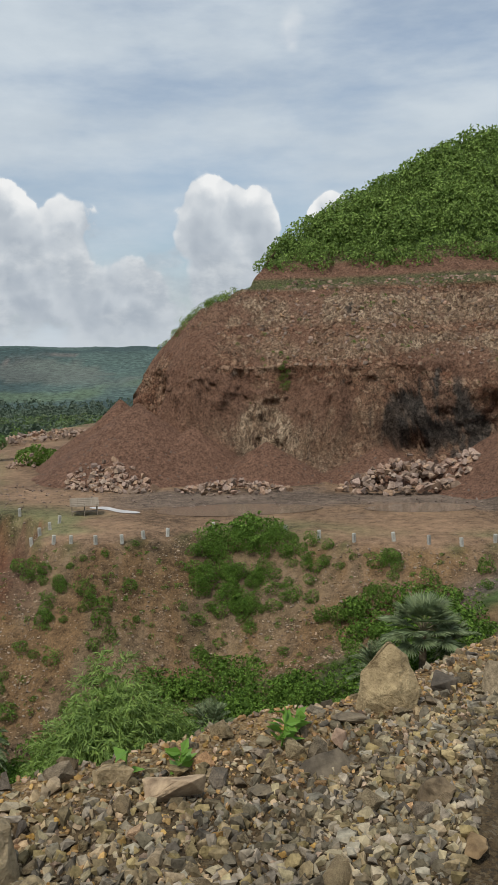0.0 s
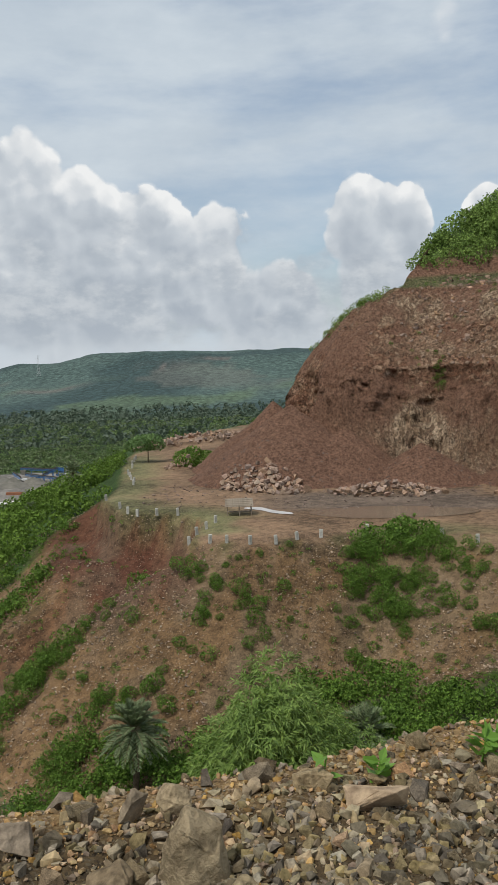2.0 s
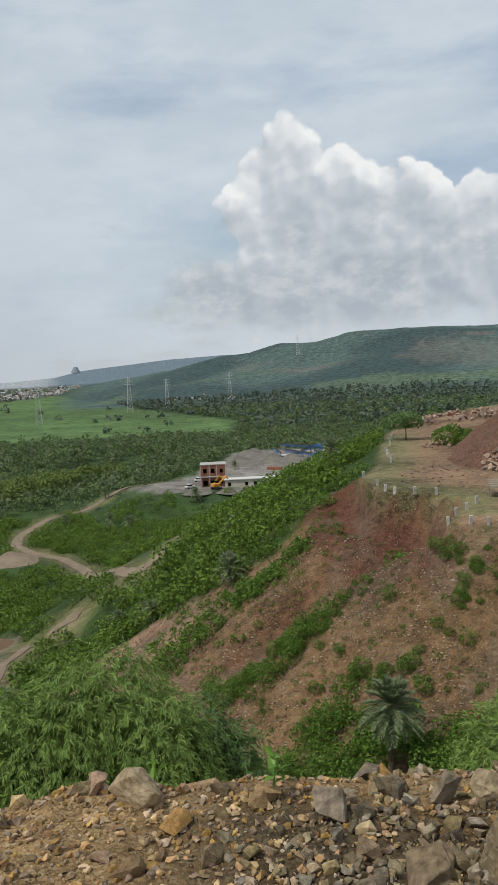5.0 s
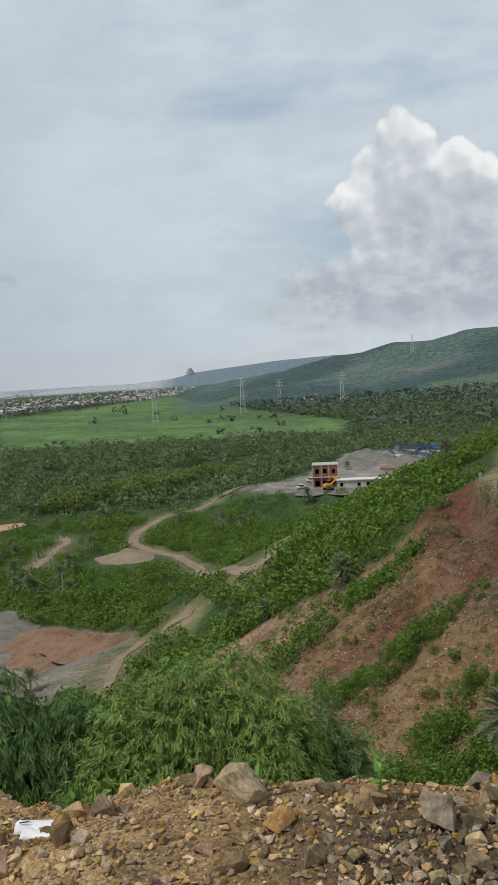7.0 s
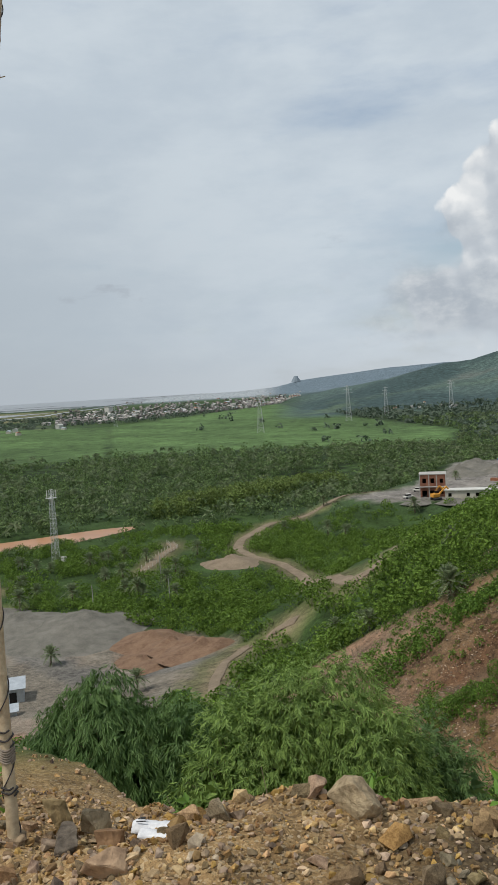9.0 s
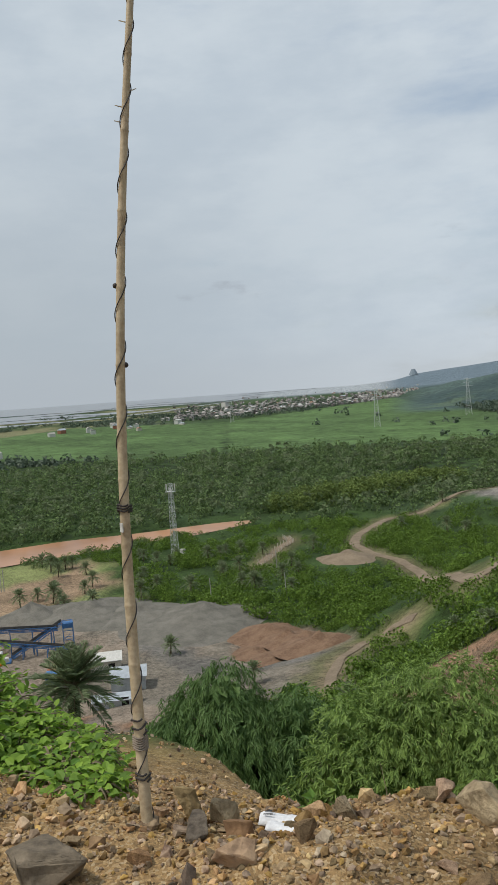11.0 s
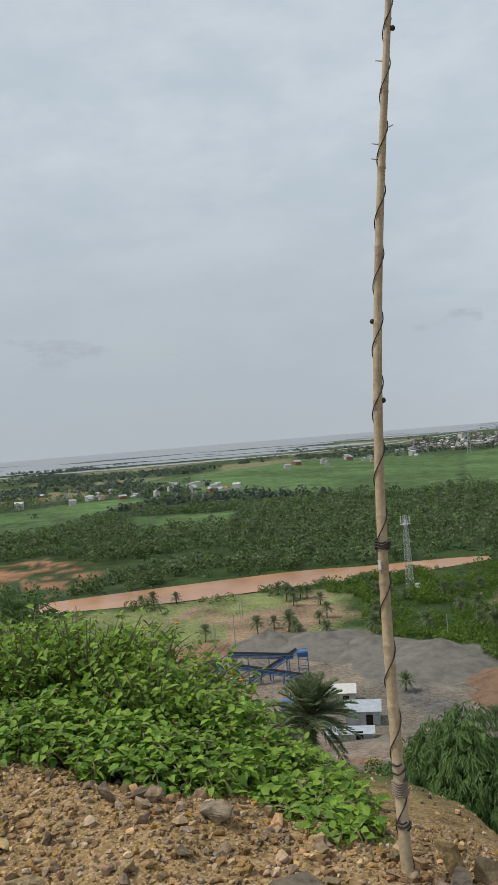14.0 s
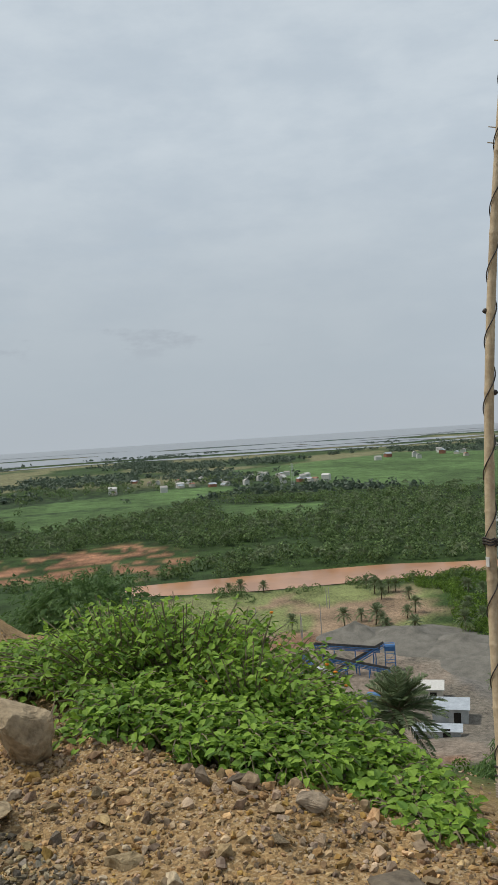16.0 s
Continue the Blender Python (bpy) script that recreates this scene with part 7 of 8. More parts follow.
def put_yard():
    z = -44.0
    # two-storey unfinished brick building
    a = 18
    ob = thing("brick_building", "unfinished two-storey red brick building with flat concrete roof", "building", pose(-161.5, 272.5, z, 0, 0, 30 + a - 18))
    W, D, H = 9.6, 8.2, 8.4

    def wall(name, length, m, opens):
        """A brick wall with openings cut by building round them; opens: (x0, x1, z0, z1)."""
        bm = bmesh.new()
        xs = sorted({-length / 2, length / 2, *(v for o in opens for v in o[:2])})
        zs = sorted({0, H, *(v for o in opens for v in o[2:])})
        for x0, x1 in zip(xs, xs[1:]):
            for z0, z1 in zip(zs, zs[1:]):
                cx, cz = (x0 + x1) / 2, (z0 + z1) / 2
                if any(o[0] < cx < o[1] and o[2] < cz < o[3] for o in opens):
                    continue
                box(bm, (x1 - x0, 0.3, z1 - z0), (cx, 0, cz))
        o = part(name, bm, BRICK_RED, ob)
        o.matrix_basis = m
        return o

    wall("wall", W, pose(0, -D / 2, 0), [(-4.0, -2.2, 0, 2.4), (-1.2, 0.4, 0, 2.4), (-3.8, -2.4, 5.2, 7.0), (-0.8, 0.6, 5.2, 7.0), (2.6, 3.8, 5.2, 6.8), (2.4, 3.8, 1.0, 2.6)])
    wall("wall", W, pose(0, D / 2, 0), [])
    wall("wall", D - 0.3, pose(-W / 2 + 0.15, 0, 0, 0, 0, 90), [(-1, 1, 5.2, 6.8)])
    wall("wall", D - 0.3, pose(W / 2 - 0.15, 0, 0, 0, 0, 90), [(-2, -0.6, 5.0, 6.8), (0.6, 2, 5.0, 6.8), (-0.8, 0.8, 1.0, 2.6)])
    one_box("floor_slab", (W + 0.3, D + 0.3, 0.3), (0, 0, 3.9), CONCRETE, ob)
    one_box("balcony", (W + 0.2, 1.4, 0.25), (0, -D / 2 - 0.8, 3.9), CONCRETE, ob)
    one_box("roof", (W + 0.5, D + 0.6, 0.24), (0, -0.1, H + 0.12), CONCRETE, ob, "pale flat concrete roof")
    for x in (-W / 2, -1.4, 1.4, W / 2):
        one_box("pillar", (0.35, 0.35, H), (x, -D / 2 - 1.2, H / 2), CONCRETE, ob)
    # near-black panel behind the openings in place of indoor shade
    one_box("back_room", (W - 0.8, 0.1, H - 0.4), (0, 0.6, H / 2), DARK_GAP, ob)
    # long low store with windows
    ob = thing("long_store", "long low cream store building with flat white roof", "building", pose(-142.5, 271.5, z, 0, 0, 28))
    L, D, H = 23.0, 5.0, 3.3
    opens = [(-10.4, -9.2), (-3.9, -2.8), (-0.6, 0.6), (2.6, 3.8), (6.0, 7.2), (9.4, 10.6)]
    bm = bmesh.new()
    xs = sorted({-L / 2, L / 2, *(v for o in opens for v in o)})
    for x0, x1 in zip(xs, xs[1:]):
        cx = (x0 + x1) / 2
        if any(o[0] < cx < o[1] for o in opens):
            box(bm, (x1 - x0, 0.25, 1.0), (cx, -D / 2, 0.5))
            box(bm, (x1 - x0, 0.25, H - 2.4), (cx, -D / 2, (H + 2.4) / 2))
        else:
            box(bm, (x1 - x0, 0.25, H), (cx, -D / 2, H / 2))
    part("front_wall", bm, CREAM_WALL, ob)
    one_box("rear_wall", (L, 0.25, H), (0, D / 2, H / 2), CREAM_WALL, ob)
    for x in (-L / 2 + 0.125, L / 2 - 0.125):
        one_box("end_wall", (0.25, D - 0.25, H), (x, 0, H / 2), CREAM_WALL, ob)
    one_box("roof", (L + 0.9, D + 1.1, 0.28), (0, 0, H + 0.14), WHITE_PAINT, ob)
    # near-black panel added behind the windows to give the shade inside
    one_box("dark_inside", (L - 1, 0.1, H - 0.3), (0, -0.6, H / 2), DARK_GAP, ob)
    for x0, x1 in opens:
        one_box("window_sill", (x1 - x0 + 0.2, 0.35, 0.1), ((x0 + x1) / 2, -D / 2 - 0.05, 1.05), CONCRETE, ob)
    # excavator
    ob = thing("excavator", "orange excavator parked beside the brick building", "excavator", pose(-154.5, 262.5, z, 0, 0, 60))
    for s in (-1, 1):
        one_box("track", (3.6, 0.6, 0.9), (0, s * 1.1, 0.45), RUBBER, ob, bevel=0.25)
    one_box("body", (3.0, 2.4, 1.3), (-0.3, 0, 1.7), ORANGE, ob, bevel=0.15)
    one_box("cab", (1.4, 1.1, 1.5), (0.6, 0.6, 2.5), DARK_GAP, ob, bevel=0.1)
    bm = bmesh.new()
    beam(bm, (1.0, -0.3, 2.0), (4.2, -0.3, 4.6), 0.5, 0.6)
    beam(bm, (4.2, -0.3, 4.6), (6.4, -0.3, 1.6), 0.4, 0.5)
    part("arm", bm, ORANGE, ob)
    one_box("bucket", (1.0, 1.0, 0.9), (6.4, -0.3, 1.0), RUST, ob, bevel=0.1)
    c = copy_thing(ob, pose(-151.5, 268, z, 0, 0, 200))
    # vehicles
    for x, y, t, paint, label in ((-172, 279, 20, WHITE_PAINT, "white car parked in the gravel yard"), (-166, 262, 70, WHITE_PAINT, "white pickup parked at the yard's edge")):
        ob = thing("car", label, "car", pose(x, y, z, 0, 0, t))
        one_box("body", (4.2, 1.7, 0.75), (0, 0, 0.75), paint, ob, bevel=0.18)
        one_box("cabin", (2.2, 1.5, 0.6), (-0.2, 0, 1.4), DARK_GAP, ob, bevel=0.18)
        one_box("cabin_roof", (1.9, 1.4, 0.08), (-0.2, 0, 1.73), paint, ob, bevel=0.02)
        for sx in (-1.3, 1.3):
            for sy in (-0.8, 0.8):
                bm = bmesh.new()
                bmesh.ops.create_cone(bm, cap_ends=True, segments=14, radius1=0.36, radius2=0.36, depth=0.22, matrix=pose(sx, sy, 0.36, 90, 0, 0))
                part("wheel", bm, RUBBER, ob)
    # heaps of gravel
    rng = np.random.default_rng(73)
    for x, y, r, h, mat in ((-182, 332, 12, 5, GREY_GRAVEL), (-172, 346, 10, 4.5, GREY_GRAVEL), (-190, 360, 14, 5, GREY_GRAVEL), (-158, 256, 6, 1.6, GREY_GRAVEL), (-147, 262, 7, 1.8, GREY_GRAVEL), (-170, 256, 6, 1.2, GREY_GRAVEL), (-164, 352, 9, 4, GREY_GRAVEL)):
        gravel_heap(x, y, z - 0.4, r, h, mat, rng)
    crusher(pose(-163, 358, z, 0, 0, 24), 1.0, "blue stone crusher with conveyors in the far yard")
    crusher(pose(-152, 380, z, 0, 0, 10), 0.8, "blue stone crusher at the end of the far yard")
    for x, y, w in ((-157, 318, 7), (-150, 334, 3)):
        ob = one_box("block_stack", (w, 1.6, 1.2), (x, y, z + 0.6), RUST, None, bevel=0.05)
        tagged(ob, "stack of rusty brown blocks in the yard", "stack")


def gravel_heap(x, y, z, r, h, mat, rng, label="cone of grey crushed stone in the yard"):
    n, m = 22, 12
    v, f = [(0, 0, h)], []
    for j in range(1, m + 1):
        q = j / m
        for i in range(n):
            a = 2 * math.pi * i / n
            rr = r * q * (1 + 0.3 * noise.noise((math.cos(a) * 1.3 + x, math.sin(a) * 1.3 + y, 0.5)))
            v.append((math.cos(a) * rr, math.sin(a) * rr, h * (1 - q) ** 1.15 * (1 + 0.35 * noise.noise((math.cos(a) * 3.5 * q + y, math.sin(a) * 3.5 * q, x))) + 0.12 * h * noise.noise((math.cos(a) * 9 * q + y, math.sin(a) * 9 * q, x)) * (1 - q)))
    for i in range(n):
        f.append((0, 1 + i, 1 + (i + 1) % n, 1 + (i + 1) % n))
    for j in range(m - 1):
        for i in range(n):
            a, b = 1 + j * n + i, 1 + j * n + (i + 1) % n
            f.append((a, a + n, b + n, b))
    bm = bmesh.new()
    vs = [bm.verts.new(p) for p in v]
    for q in f:
        bm.faces.new([vs[i] for i in dict.fromkeys(q)])
    ob = part("spoil_mound", bm, mat, None, "", False)
    ob.matrix_basis = pose(x, y, z)
    return tagged(ob, label, "gravel heap", "spoil mounds")


def conveyor(ob, a, b, legs):
    """Inclined truss with a belt, on legs."""
    a, b = Vector(a), Vector(b)
    d = (b - a).normalized()
    s = Vector((-d.y, d.x, 0)).normalized() * 0.55
    up = Vector((0, 0, 0.75))
    bm = bmesh.new()
    n = max(4, int((b - a).length / 1.3))
    for q in (s, -s):
        for o in (Vector(), -up):
            beam(bm, a + q + o, b + q + o, 0.16)
        for k in range(n):
            p0, p1 = a + (b - a) * (k / n) + q, a + (b - a) * ((k + 1) / n) + q
            beam(bm, p0 if k % 2 else p0 - up, p1 - up if k % 2 else p1, 0.1)
            beam(bm, p0, p0 - up, 0.09)
    truss = part("conveyor_truss", bm, BLUE_STEEL, ob)
    bm = bmesh.new()
    beam(bm, a + Vector((0, 0, 0.12)), b + Vector((0, 0, 0.12)), 0.95, 0.1)
    part("belt", bm, BELT, truss, "dusty dark conveyor belt")
    for t in legs:
        p = a + (b - a) * t
        bm = bmesh.new()
        for q in (s * 1.3, -s * 1.3):
            beam(bm, p + q - up, Vector((p.x, p.y, 0)) + q * 1.3, 0.18)
        beam(bm, p + s * 1.3 - up * 2, p - s * 1.3 - up * 2, 0.1)
        beam(bm, p + s * 1.3 - up, Vector((p.x, p.y, 0.3)) - s * 1.5, 0.08)
        part("trestle", bm, BLUE_STEEL, ob)


def crusher(m, size, label):
    ob = thing("stone_crusher", label, "crusher", m @ Matrix.Diagonal((size, size, size, 1)))
    conveyor(ob, (-9, 0, 7.4), (7, 1, 5.6), (0.3, 0.62))
    conveyor(ob, (-4, -3, 1.4), (8, 2.2, 6.6), (0.45, 0.8))
    conveyor(ob, (-7, -1, 4.6), (9, -4.5, 2.0), (0.35, 0.7))
    conveyor(ob, (-12.5, 2, 5.4), (-9, -2, 3.2), (0.3,))
    conveyor(ob, (-14, -5, 2.5), (-7.5, -6, 1.5), (0.4,))
    bm = bmesh.new()
    v = [bm.verts.new(p) for p in ((-9.2, -1.4, 6.6), (-6.6, -1.4, 6.6), (-6.6, 1.0, 6.6), (-9.2, 1.0, 6.6), (-8.6, -0.8, 4.0), (-7.2, -0.8, 4.0), (-7.2, 0.4, 4.0), (-8.6, 0.4, 4.0))]
    for q in ((0, 1, 5, 4), (1, 2, 6, 5), (2, 3, 7, 6), (3, 0, 4, 7)):
        bm.faces.new([v[i] for i in q])
    bmesh.ops.solidify(bm, geom=bm.faces[:], thickness=0.12)
    hop = part("hopper", bm, CREAM_WALL, ob, "dusty pale feed hopper")
    one_box("grate", (2.2, 2.0, 0.1), (-7.9, -0.2, 6.3), RUST, hop)
    one_box("crusher_body", (2.6, 2.2, 2.2), (-7.4, -3.0, 1.6), GALVANISED, ob, "dusty grey crusher housing", 0.2)
    one_box("motor_house", (1.4, 1.2, 1.2), (-5.4, -4.2, 0.9), WHITE_PAINT, ob, bevel=0.15)
    one_box("frame_base", (5.5, 3.2, 0.35), (-7.0, -3.4, 0.3), BLUE_STEEL, ob, bevel=0.04)
    bm = bmesh.new()
    for x in (8.2, 10.6):
        for y in (0.6, 3.2):
            beam(bm, (x, y, 0), (x, y, 6.4), 0.16)
    for zz in (2.2, 4.4, 6.4):
        for y in (0.6, 3.2):
            beam(bm, (8.2, y, zz), (10.6, y, zz), 0.12)
        for x in (8.2, 10.6):
            beam(bm, (x, 0.6, zz), (x, 3.2, zz), 0.12)
    beam(bm, (8.2, 0.6, 0), (10.6, 0.6, 2.2), 0.08)
    beam(bm, (8.2, 0.6, 2.2), (10.6, 0.6, 4.4), 0.08)
    part("screen_tower", bm, BLUE_STEEL, ob)
    one_box("screen_box", (2.4, 2.4, 1.2), (9.4, 1.9, 5.6), BLUE_STEEL, ob, bevel=0.05)
    return ob


def put_pit():
    rng = np.random.default_rng(79)
    crusher(pose(-159.5, 65.5, -50.1, 0, 0, 67), 0.86, "blue stone crusher with inclined conveyors in the gravel pit")
    for x, y, r, h, mat, label in ((-178, 88, 17, 3.6, GREY_GRAVEL, "broad heap of grey crushed stone"), (-166, 97, 16, 3.0, GREY_GRAVEL, "broad heap of grey crushed stone"), (-152, 103, 19, 3.8, GREY_GRAVEL, "broad heap of grey crushed stone"),
                                   (-187, 78, 10, 4.0, GREY_GRAVEL, "broad heap of grey crushed stone"), (-121, 104, 10, 3.4, RED_GRAVEL, "long heap of reddish quarry waste"), (-108, 100, 9, 2.8, RED_GRAVEL, "long heap of reddish quarry waste"), (-115, 102, 8, 3.4, RED_GRAVEL, "long heap of reddish quarry waste"), (-124, 97, 6, 1.3, RED_GRAVEL, "low spill of reddish quarry waste"), (-111, 94, 6, 1.2, RED_GRAVEL, "low spill of reddish quarry waste"),
                                   (-130, 106, 9, 2.6, RED_GRAVEL, "long heap of reddish quarry waste"), (-168, 168, 10, 3.0, ROAD_DIRT, "heap of pale dirt beside the track"), (-172, 165, 6, 1.4, ROAD_DIRT, "heap of pale dirt beside the track")):
        gravel_heap(x, y, zat(x, y) - 0.3, r, h, mat, rng, label)
    # sheds
    for x, y, w, d, h, t, roof, label in ((-138, 71.5, 5.6, 3.8, 2.4, 60, WHITE_PAINT, "small shed with flat white roof in the pit"), (-127, 70, 6.0, 4.2, 2.5, 58, SHEET, "open shed with shining metal roof in the pit"), (-120, 63.5, 7.5, 2.2, 1.4, 60, SHEET, "low sheet-metal enclosure beside the shed")):
        ob = thing("shed", label, "shed", pose(x, y, zat(x, y) - 0.1, 0, 0, t))
        bm = bmesh.new()
        for sy in (-1, 1):
            box(bm, (w, 0.15, h), (0, sy * d / 2, h / 2))
        for sx in (-1, 1):
            box(bm, (0.15, d - 0.15, h), (sx * (w / 2 - 0.075), 0, h / 2))
        part("wall", bm, CREAM_WALL if roof is WHITE_PAINT else SHEET, ob)
        o = one_box("roof", (w + 0.7, d + 0.9, 0.12), (0, 0, h + 0.25), roof, ob, turn=pose(0, 0, 0, 6, 0, 0))
        # the doorway is a near-black panel on the wall, shade as colour
        one_box("doorway", (1.2, 0.06, 1.9), (w * 0.2, -d / 2 - 0.08, 0.95), DARK_GAP, ob)
    # tipper truck
    ob = thing("tipper_truck", "blue tipper truck with rusty load bed", "truck", pose(-139.5, 61.5, zat(-139.5, 61.5), 0, 0, 150))
    one_box("load_bed", (4.6, 2.4, 1.2), (0.8, 0, 1.9), RUST, ob, bevel=0.06)
    one_box("cab", (1.9, 2.4, 2.2), (-2.6, 0, 1.9), BLUE_STEEL, ob, bevel=0.2)
    one_box("windscreen", (0.05, 2.0, 0.8), (-3.57, 0, 2.4), DARK_GAP, ob)
    one_box("chassis", (7.0, 1.0, 0.35), (0, 0, 0.95), RUBBER, ob)
    for sx in (-2.5, 1.2, 2.5):
        for sy in (-1.05, 1.05):
            bm = bmesh.new()
            bmesh.ops.create_cone(bm, cap_ends=True, segments=16, radius1=0.52, radius2=0.52, depth=0.35, matrix=pose(sx, sy, 0.52, 90, 0, 0))
            part("wheel", bm, RUBBER, ob)


def lattice(ob, h, w0, w1, mat, bar, n, name="lattice"):
    bm = bmesh.new()
    lv = [(h * k / n, (w0 + (w1 - w0) * k / n) / 2) for k in range(n + 1)]
    sg = ((-1, -1), (1, -1), (1, 1), (-1, 1))
    for (z0, a), (z1, b) in zip(lv, lv[1:]):
        for k in range(4):
            (sx, sy), (tx, ty) = sg[k], sg[(k + 1) % 4]
            beam(bm, (sx * a, sy * a, z0), (sx * b, sy * b, z1), bar)
            beam(bm, (sx * a, sy * a, z0), (tx * b, ty * b, z1), bar * 0.6)
            beam(bm, (sx * b, sy * b, z1), (tx * b, ty * b, z1), bar * 0.6)
    return part(name, bm, mat, ob)


def put_masts():
    x, y = -220.6, 142.3
    ob = thing("radio_mast", "white lattice radio mast standing by the river", "mast", pose(x, y, zat(x, y) - 0.1, 0, 0, 20))
    lattice(ob, 23, 1.8, 1.0, GALVANISED, 0.11, 15)
    for k, (sx, sy) in enumerate(((-1, -1), (1, -1), (1, 1), (-1, 1))):
        one_box("antenna", (0.35, 0.25, 2.2), (sx * 0.95, sy * 0.95, 21.8 - (k % 2) * 1.6), WHITE_PAINT, ob, "white panel antenna", 0.04)
    one_box("platform", (2.6, 2.6, 0.12), (0, 0, 20.4), GALVANISED, ob)
    one_box("equipment_cabin", (1.6, 1.2, 1.8), (3, 0, 0.9), WHITE_PAINT, ob, bevel=0.05)
    first = None
    for b, r, h in ((42.4, 900, 42), (36.2, 1050, 46), (33.6, 1150, 40), (29.2, 1200, 44), (24.3, 1900, 46), (52.5, 1300, 34), (71.0, 760, 22)):
        x, y = at_bearing(b, r)
        m = pose(x, y, zat(x, y) - 0.2, 0, 0, b)
        if first is None:
            first = thing("power_pylon", "grey steel power pylon on the far plain", "pylon", m, "power pylons on the plain")
            lattice(first, 42, 7, 1.4, GALVANISED, 0.26, 8)
            for zz, w in ((33, 11), (37, 9), (41, 7)):
                one_box("cross_arm", (w, 0.35, 0.35), (0, 0, zz), GALVANISED, first)
        else:
            c = copy_thing(first, m)
            c.scale = (h / 42,) * 3
    bm = bmesh.new()
    bmesh.ops.create_cone(bm, cap_ends=True, segments=8, radius1=0.13, radius2=0.09, depth=6.5, matrix=Matrix.Translation((0, 0, 3.1)))
    me = bpy.data.meshes.new("shaft")
    bm.to_mesh(me)
    bm.free()
    me.materials.append(CONCRETE)
    for k, (x, y) in enumerate(((-161.5, 113.6), (-173, 144.8), (-190, 70.4), (-219.7, 83.6), (-188.3, 64.8), (-192.4, 65.9), (-199.6, 74), (-220, 84.5), (-205, 58), (-150, 128))):
        ob = new("utility_pole", me)
        ob.matrix_basis = pose(x, y, zat(x, y) - 0.2, 0, (k % 3) - 1, 0)
        tagged(ob, "thin pale concrete utility pole on the meadow", "utility pole", "utility poles")
    bm = bmesh.new()
    box(bm, (0.2, 0.2, 1.3), (0, 0, 0.4), None, 0.03)
    me = bpy.data.meshes.new("fence_post")
    bm.to_mesh(me)
    bm.free()
    me.materials.append(CREAM_WALL)
    line = np.array(ROADS[-1][0], float)
    t = np.linspace(0, len(line) - 1, 15)
    q = np.stack([np.interp(t, np.arange(len(line)), line[:, c]) for c in (0, 1)], 1)
    for side in (-1.6, 1.6):
        for x, y in q:
            x += side
            ob = new("fence_post", me)
            ob.matrix_basis = pose(x, y, zat(x, y))
            tagged(ob, "pale fence post beside the red track", "fence post", "fence posts along the track")


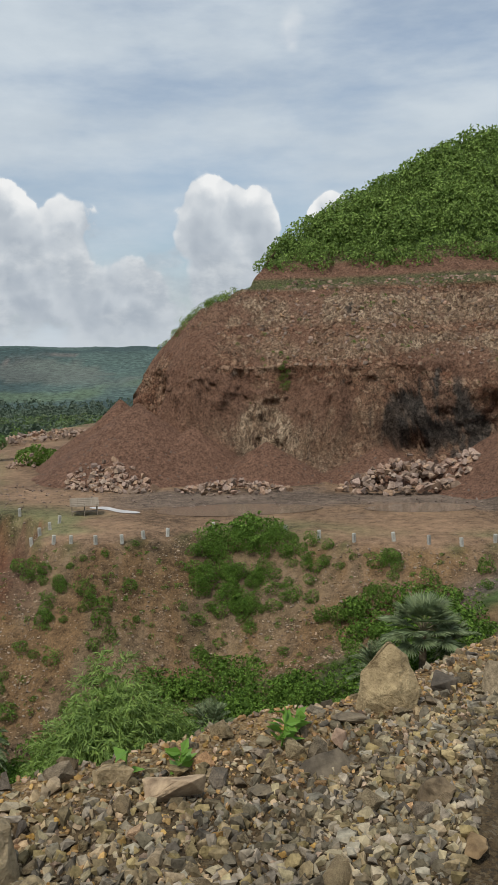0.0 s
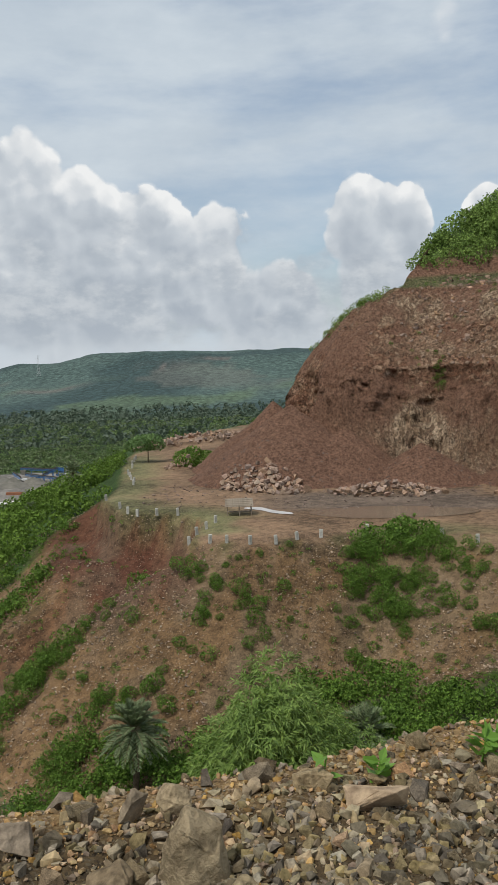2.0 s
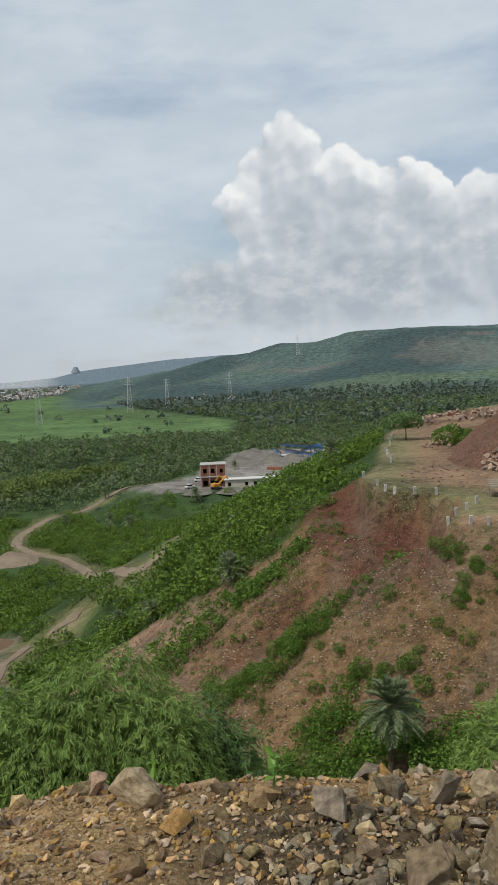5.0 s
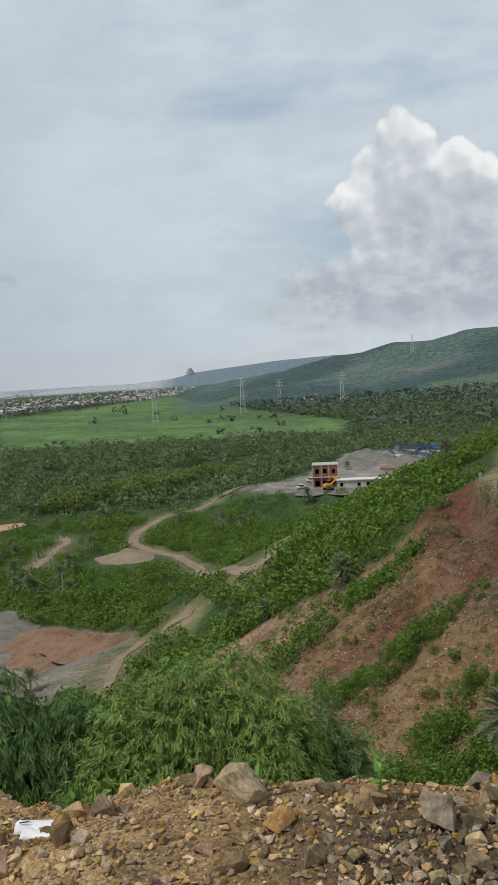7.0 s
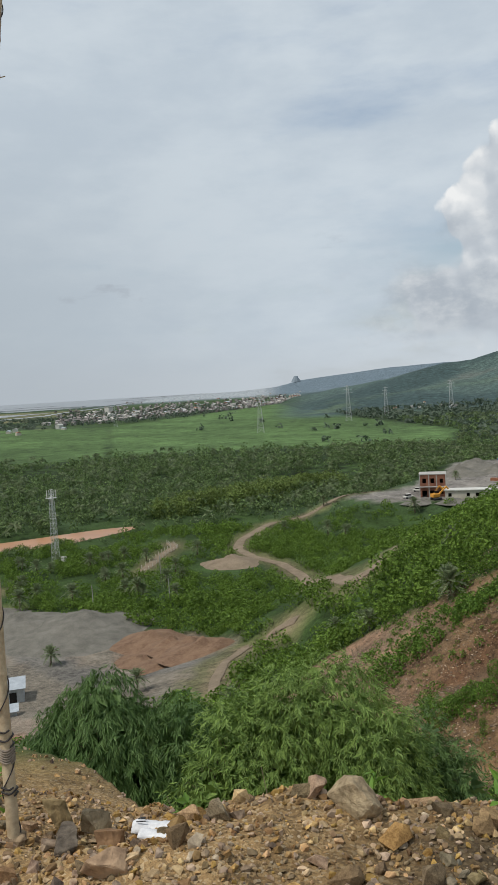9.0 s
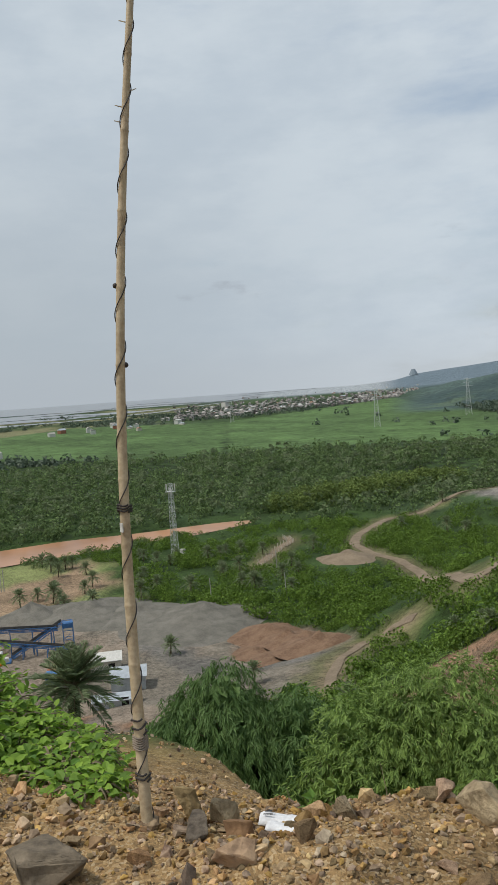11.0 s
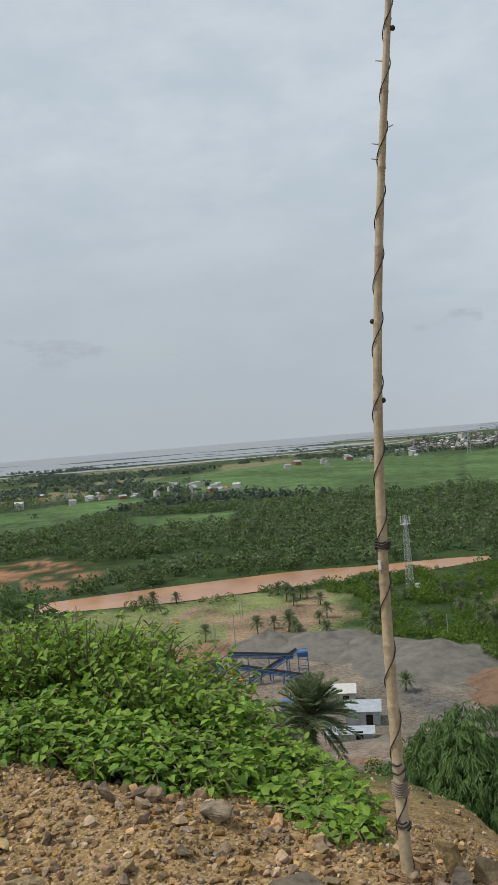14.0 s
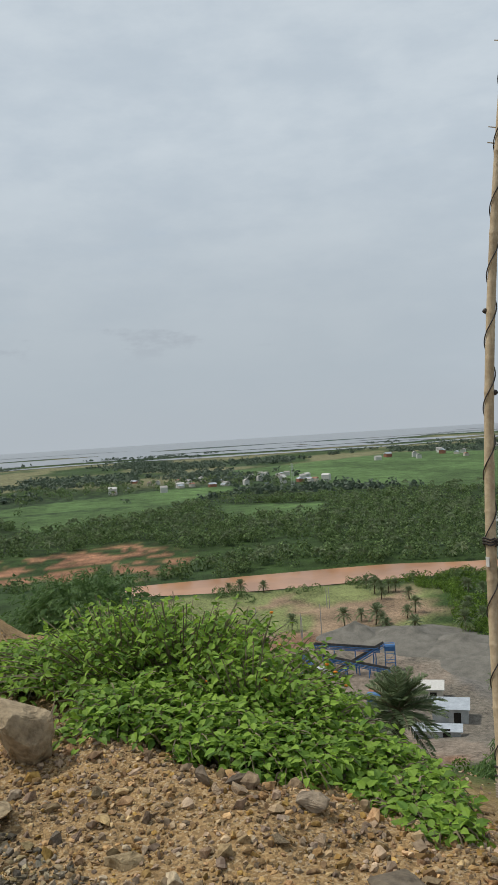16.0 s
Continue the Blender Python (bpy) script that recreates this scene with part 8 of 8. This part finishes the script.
def put_town():
    """Houses of the town and the village on the plain."""
    rng = np.random.default_rng(83)
    kinds = []
    for k, (w, d, h, wall, roof) in enumerate(((12, 9, 7, WHITE_PAINT, CONCRETE), (10, 8, 5, CREAM_WALL, ROOF_TILE), (15, 9, 9, WHITE_PAINT, WHITE_PAINT), (9, 8, 4, CREAM_WALL, SHEET), (14, 10, 6, BRICK_RED, SHEET))):
        kinds.append(gable_house("house", w, d, h, wall, roof, ("white house with grey roof in the far town", "cream house with clay roof in the far town", "tall white house in the far town", "low cream house with metal roof", "brick house with metal roof")[k], pose(0, 0, -500), group="houses of the town"))
    used = [False] * 5
    spots = []
    for _ in range(300):
        b = rng.uniform(39.5, 54.5)
        near = np.interp(b, (39.5, 43, 48, 54.5), (2350, 1900, 1720, 1500))
        r = near + abs(rng.normal()) * 420
        spots.append((b, r, 0.5))
    for _ in range(46):
        spots.append((rng.uniform(68, 84), rng.uniform(800, 1020), 0.55))
    for _ in range(9):
        spots.append((rng.uniform(28, 36), rng.uniform(1250, 1400), 0.45))
    for _ in range(16):
        spots.append((rng.uniform(56, 66), rng.uniform(1150, 1600), 0.8))
    for n, (b, r, s) in enumerate(spots):
        x, y = at_bearing(b, r)
        k = int(rng.choice(5, p=(0.34, 0.2, 0.16, 0.18, 0.12)))
        m = pose(x, y, zat(x, y) - 0.2, 0, 0, rng.uniform(0, 180))
        if not used[k]:
            kinds[k].matrix_basis, used[k] = m, True
        else:
            copy_thing(kinds[k], m).scale = (s, s, s * rng.uniform(0.8, 1.3))
    # the crowded roofs between them
    n = 620
    b = radians(40.5) + np.radians(rng.uniform(0, 16, n))
    near = np.interp(np.degrees(b), (39, 43, 48, 56), (2300, 1850, 1650, 1450))
    r = near + np.abs(rng.normal(0, 480, n))
    x, y = -np.sin(b) * r, np.cos(b) * r
    cube = (np.array([(-1, -1, 0), (1, -1, 0), (1, 1, 0), (-1, 1, 0), (-1, -1, 1), (1, -1, 1), (1, 1, 1), (-1, 1, 1), (-1, 0, 1.35), (1, 0, 1.35)], float) * [0.5, 0.4, 0.7],
            np.array([(0, 1, 5, 4), (1, 2, 6, 5), (2, 3, 7, 6), (3, 0, 4, 7), (4, 5, 9, 8), (8, 9, 6, 7)]))
    sc = rng.uniform(4, 8.5, n)
    me = mesh_of("town_houses", *scattered([cube], np.stack([x, y, ground_z(x, y) - 0.3], 1), sc, rng), grainy("far_plaster", (0.13, 0.11, 0.1), (0.4, 0.37, 0.345), 0.02, 0.1, island=0.6, relief=0))
    tagged(new("town_houses", me), "crowded small plaster houses of the far town", "houses", kind="stuff")
    x, y = at_bearing(52.9, 2150)
    ob = thing("tall_building", "tall white building in the far town", "building", pose(x, y, zat(x, y)))
    one_box("wall", (18, 14, 15), (0, 0, 7.5), WHITE_PAINT, ob)
    one_box("roof", (19, 15, 1), (0, 0, 15.5), CONCRETE, ob)
    x, y = at_bearing(39.75, 4300)
    bm = bmesh.new()
    bmesh.ops.create_cone(bm, cap_ends=True, segments=9, radius1=26, radius2=9, depth=30)
    # the knob's blue-grey is distance haze put into its rock colour
    ob = part("rock_knob", bm, grainy("hazy_rock", (0.18, 0.22, 0.25), (0.21, 0.25, 0.28), 0.02, 0.2))
    ob.matrix_basis = pose(x, y, 1.6 + 4300 * math.tan(radians(0.2)) + 10)
    tagged(ob, "blunt rock knob on the far ridge", "rock")

# ---- everything in its place ----
hill_woods()
bench_bushes()
slope_stones()
face_blocks()
far_woods()
scrub()
river_bank()
put_palms()
put_bamboo()
lantana()
sprouts()
acacia(-42.2, 137.6, 5.6, "small round-crowned tree at the edge of the bench")
put_hut()
put_pole()
put_yard()
put_pit()
put_masts()
put_town()
put_posts()
put_boulders()
put_shrubs()
put_rubble()
put_gravel()
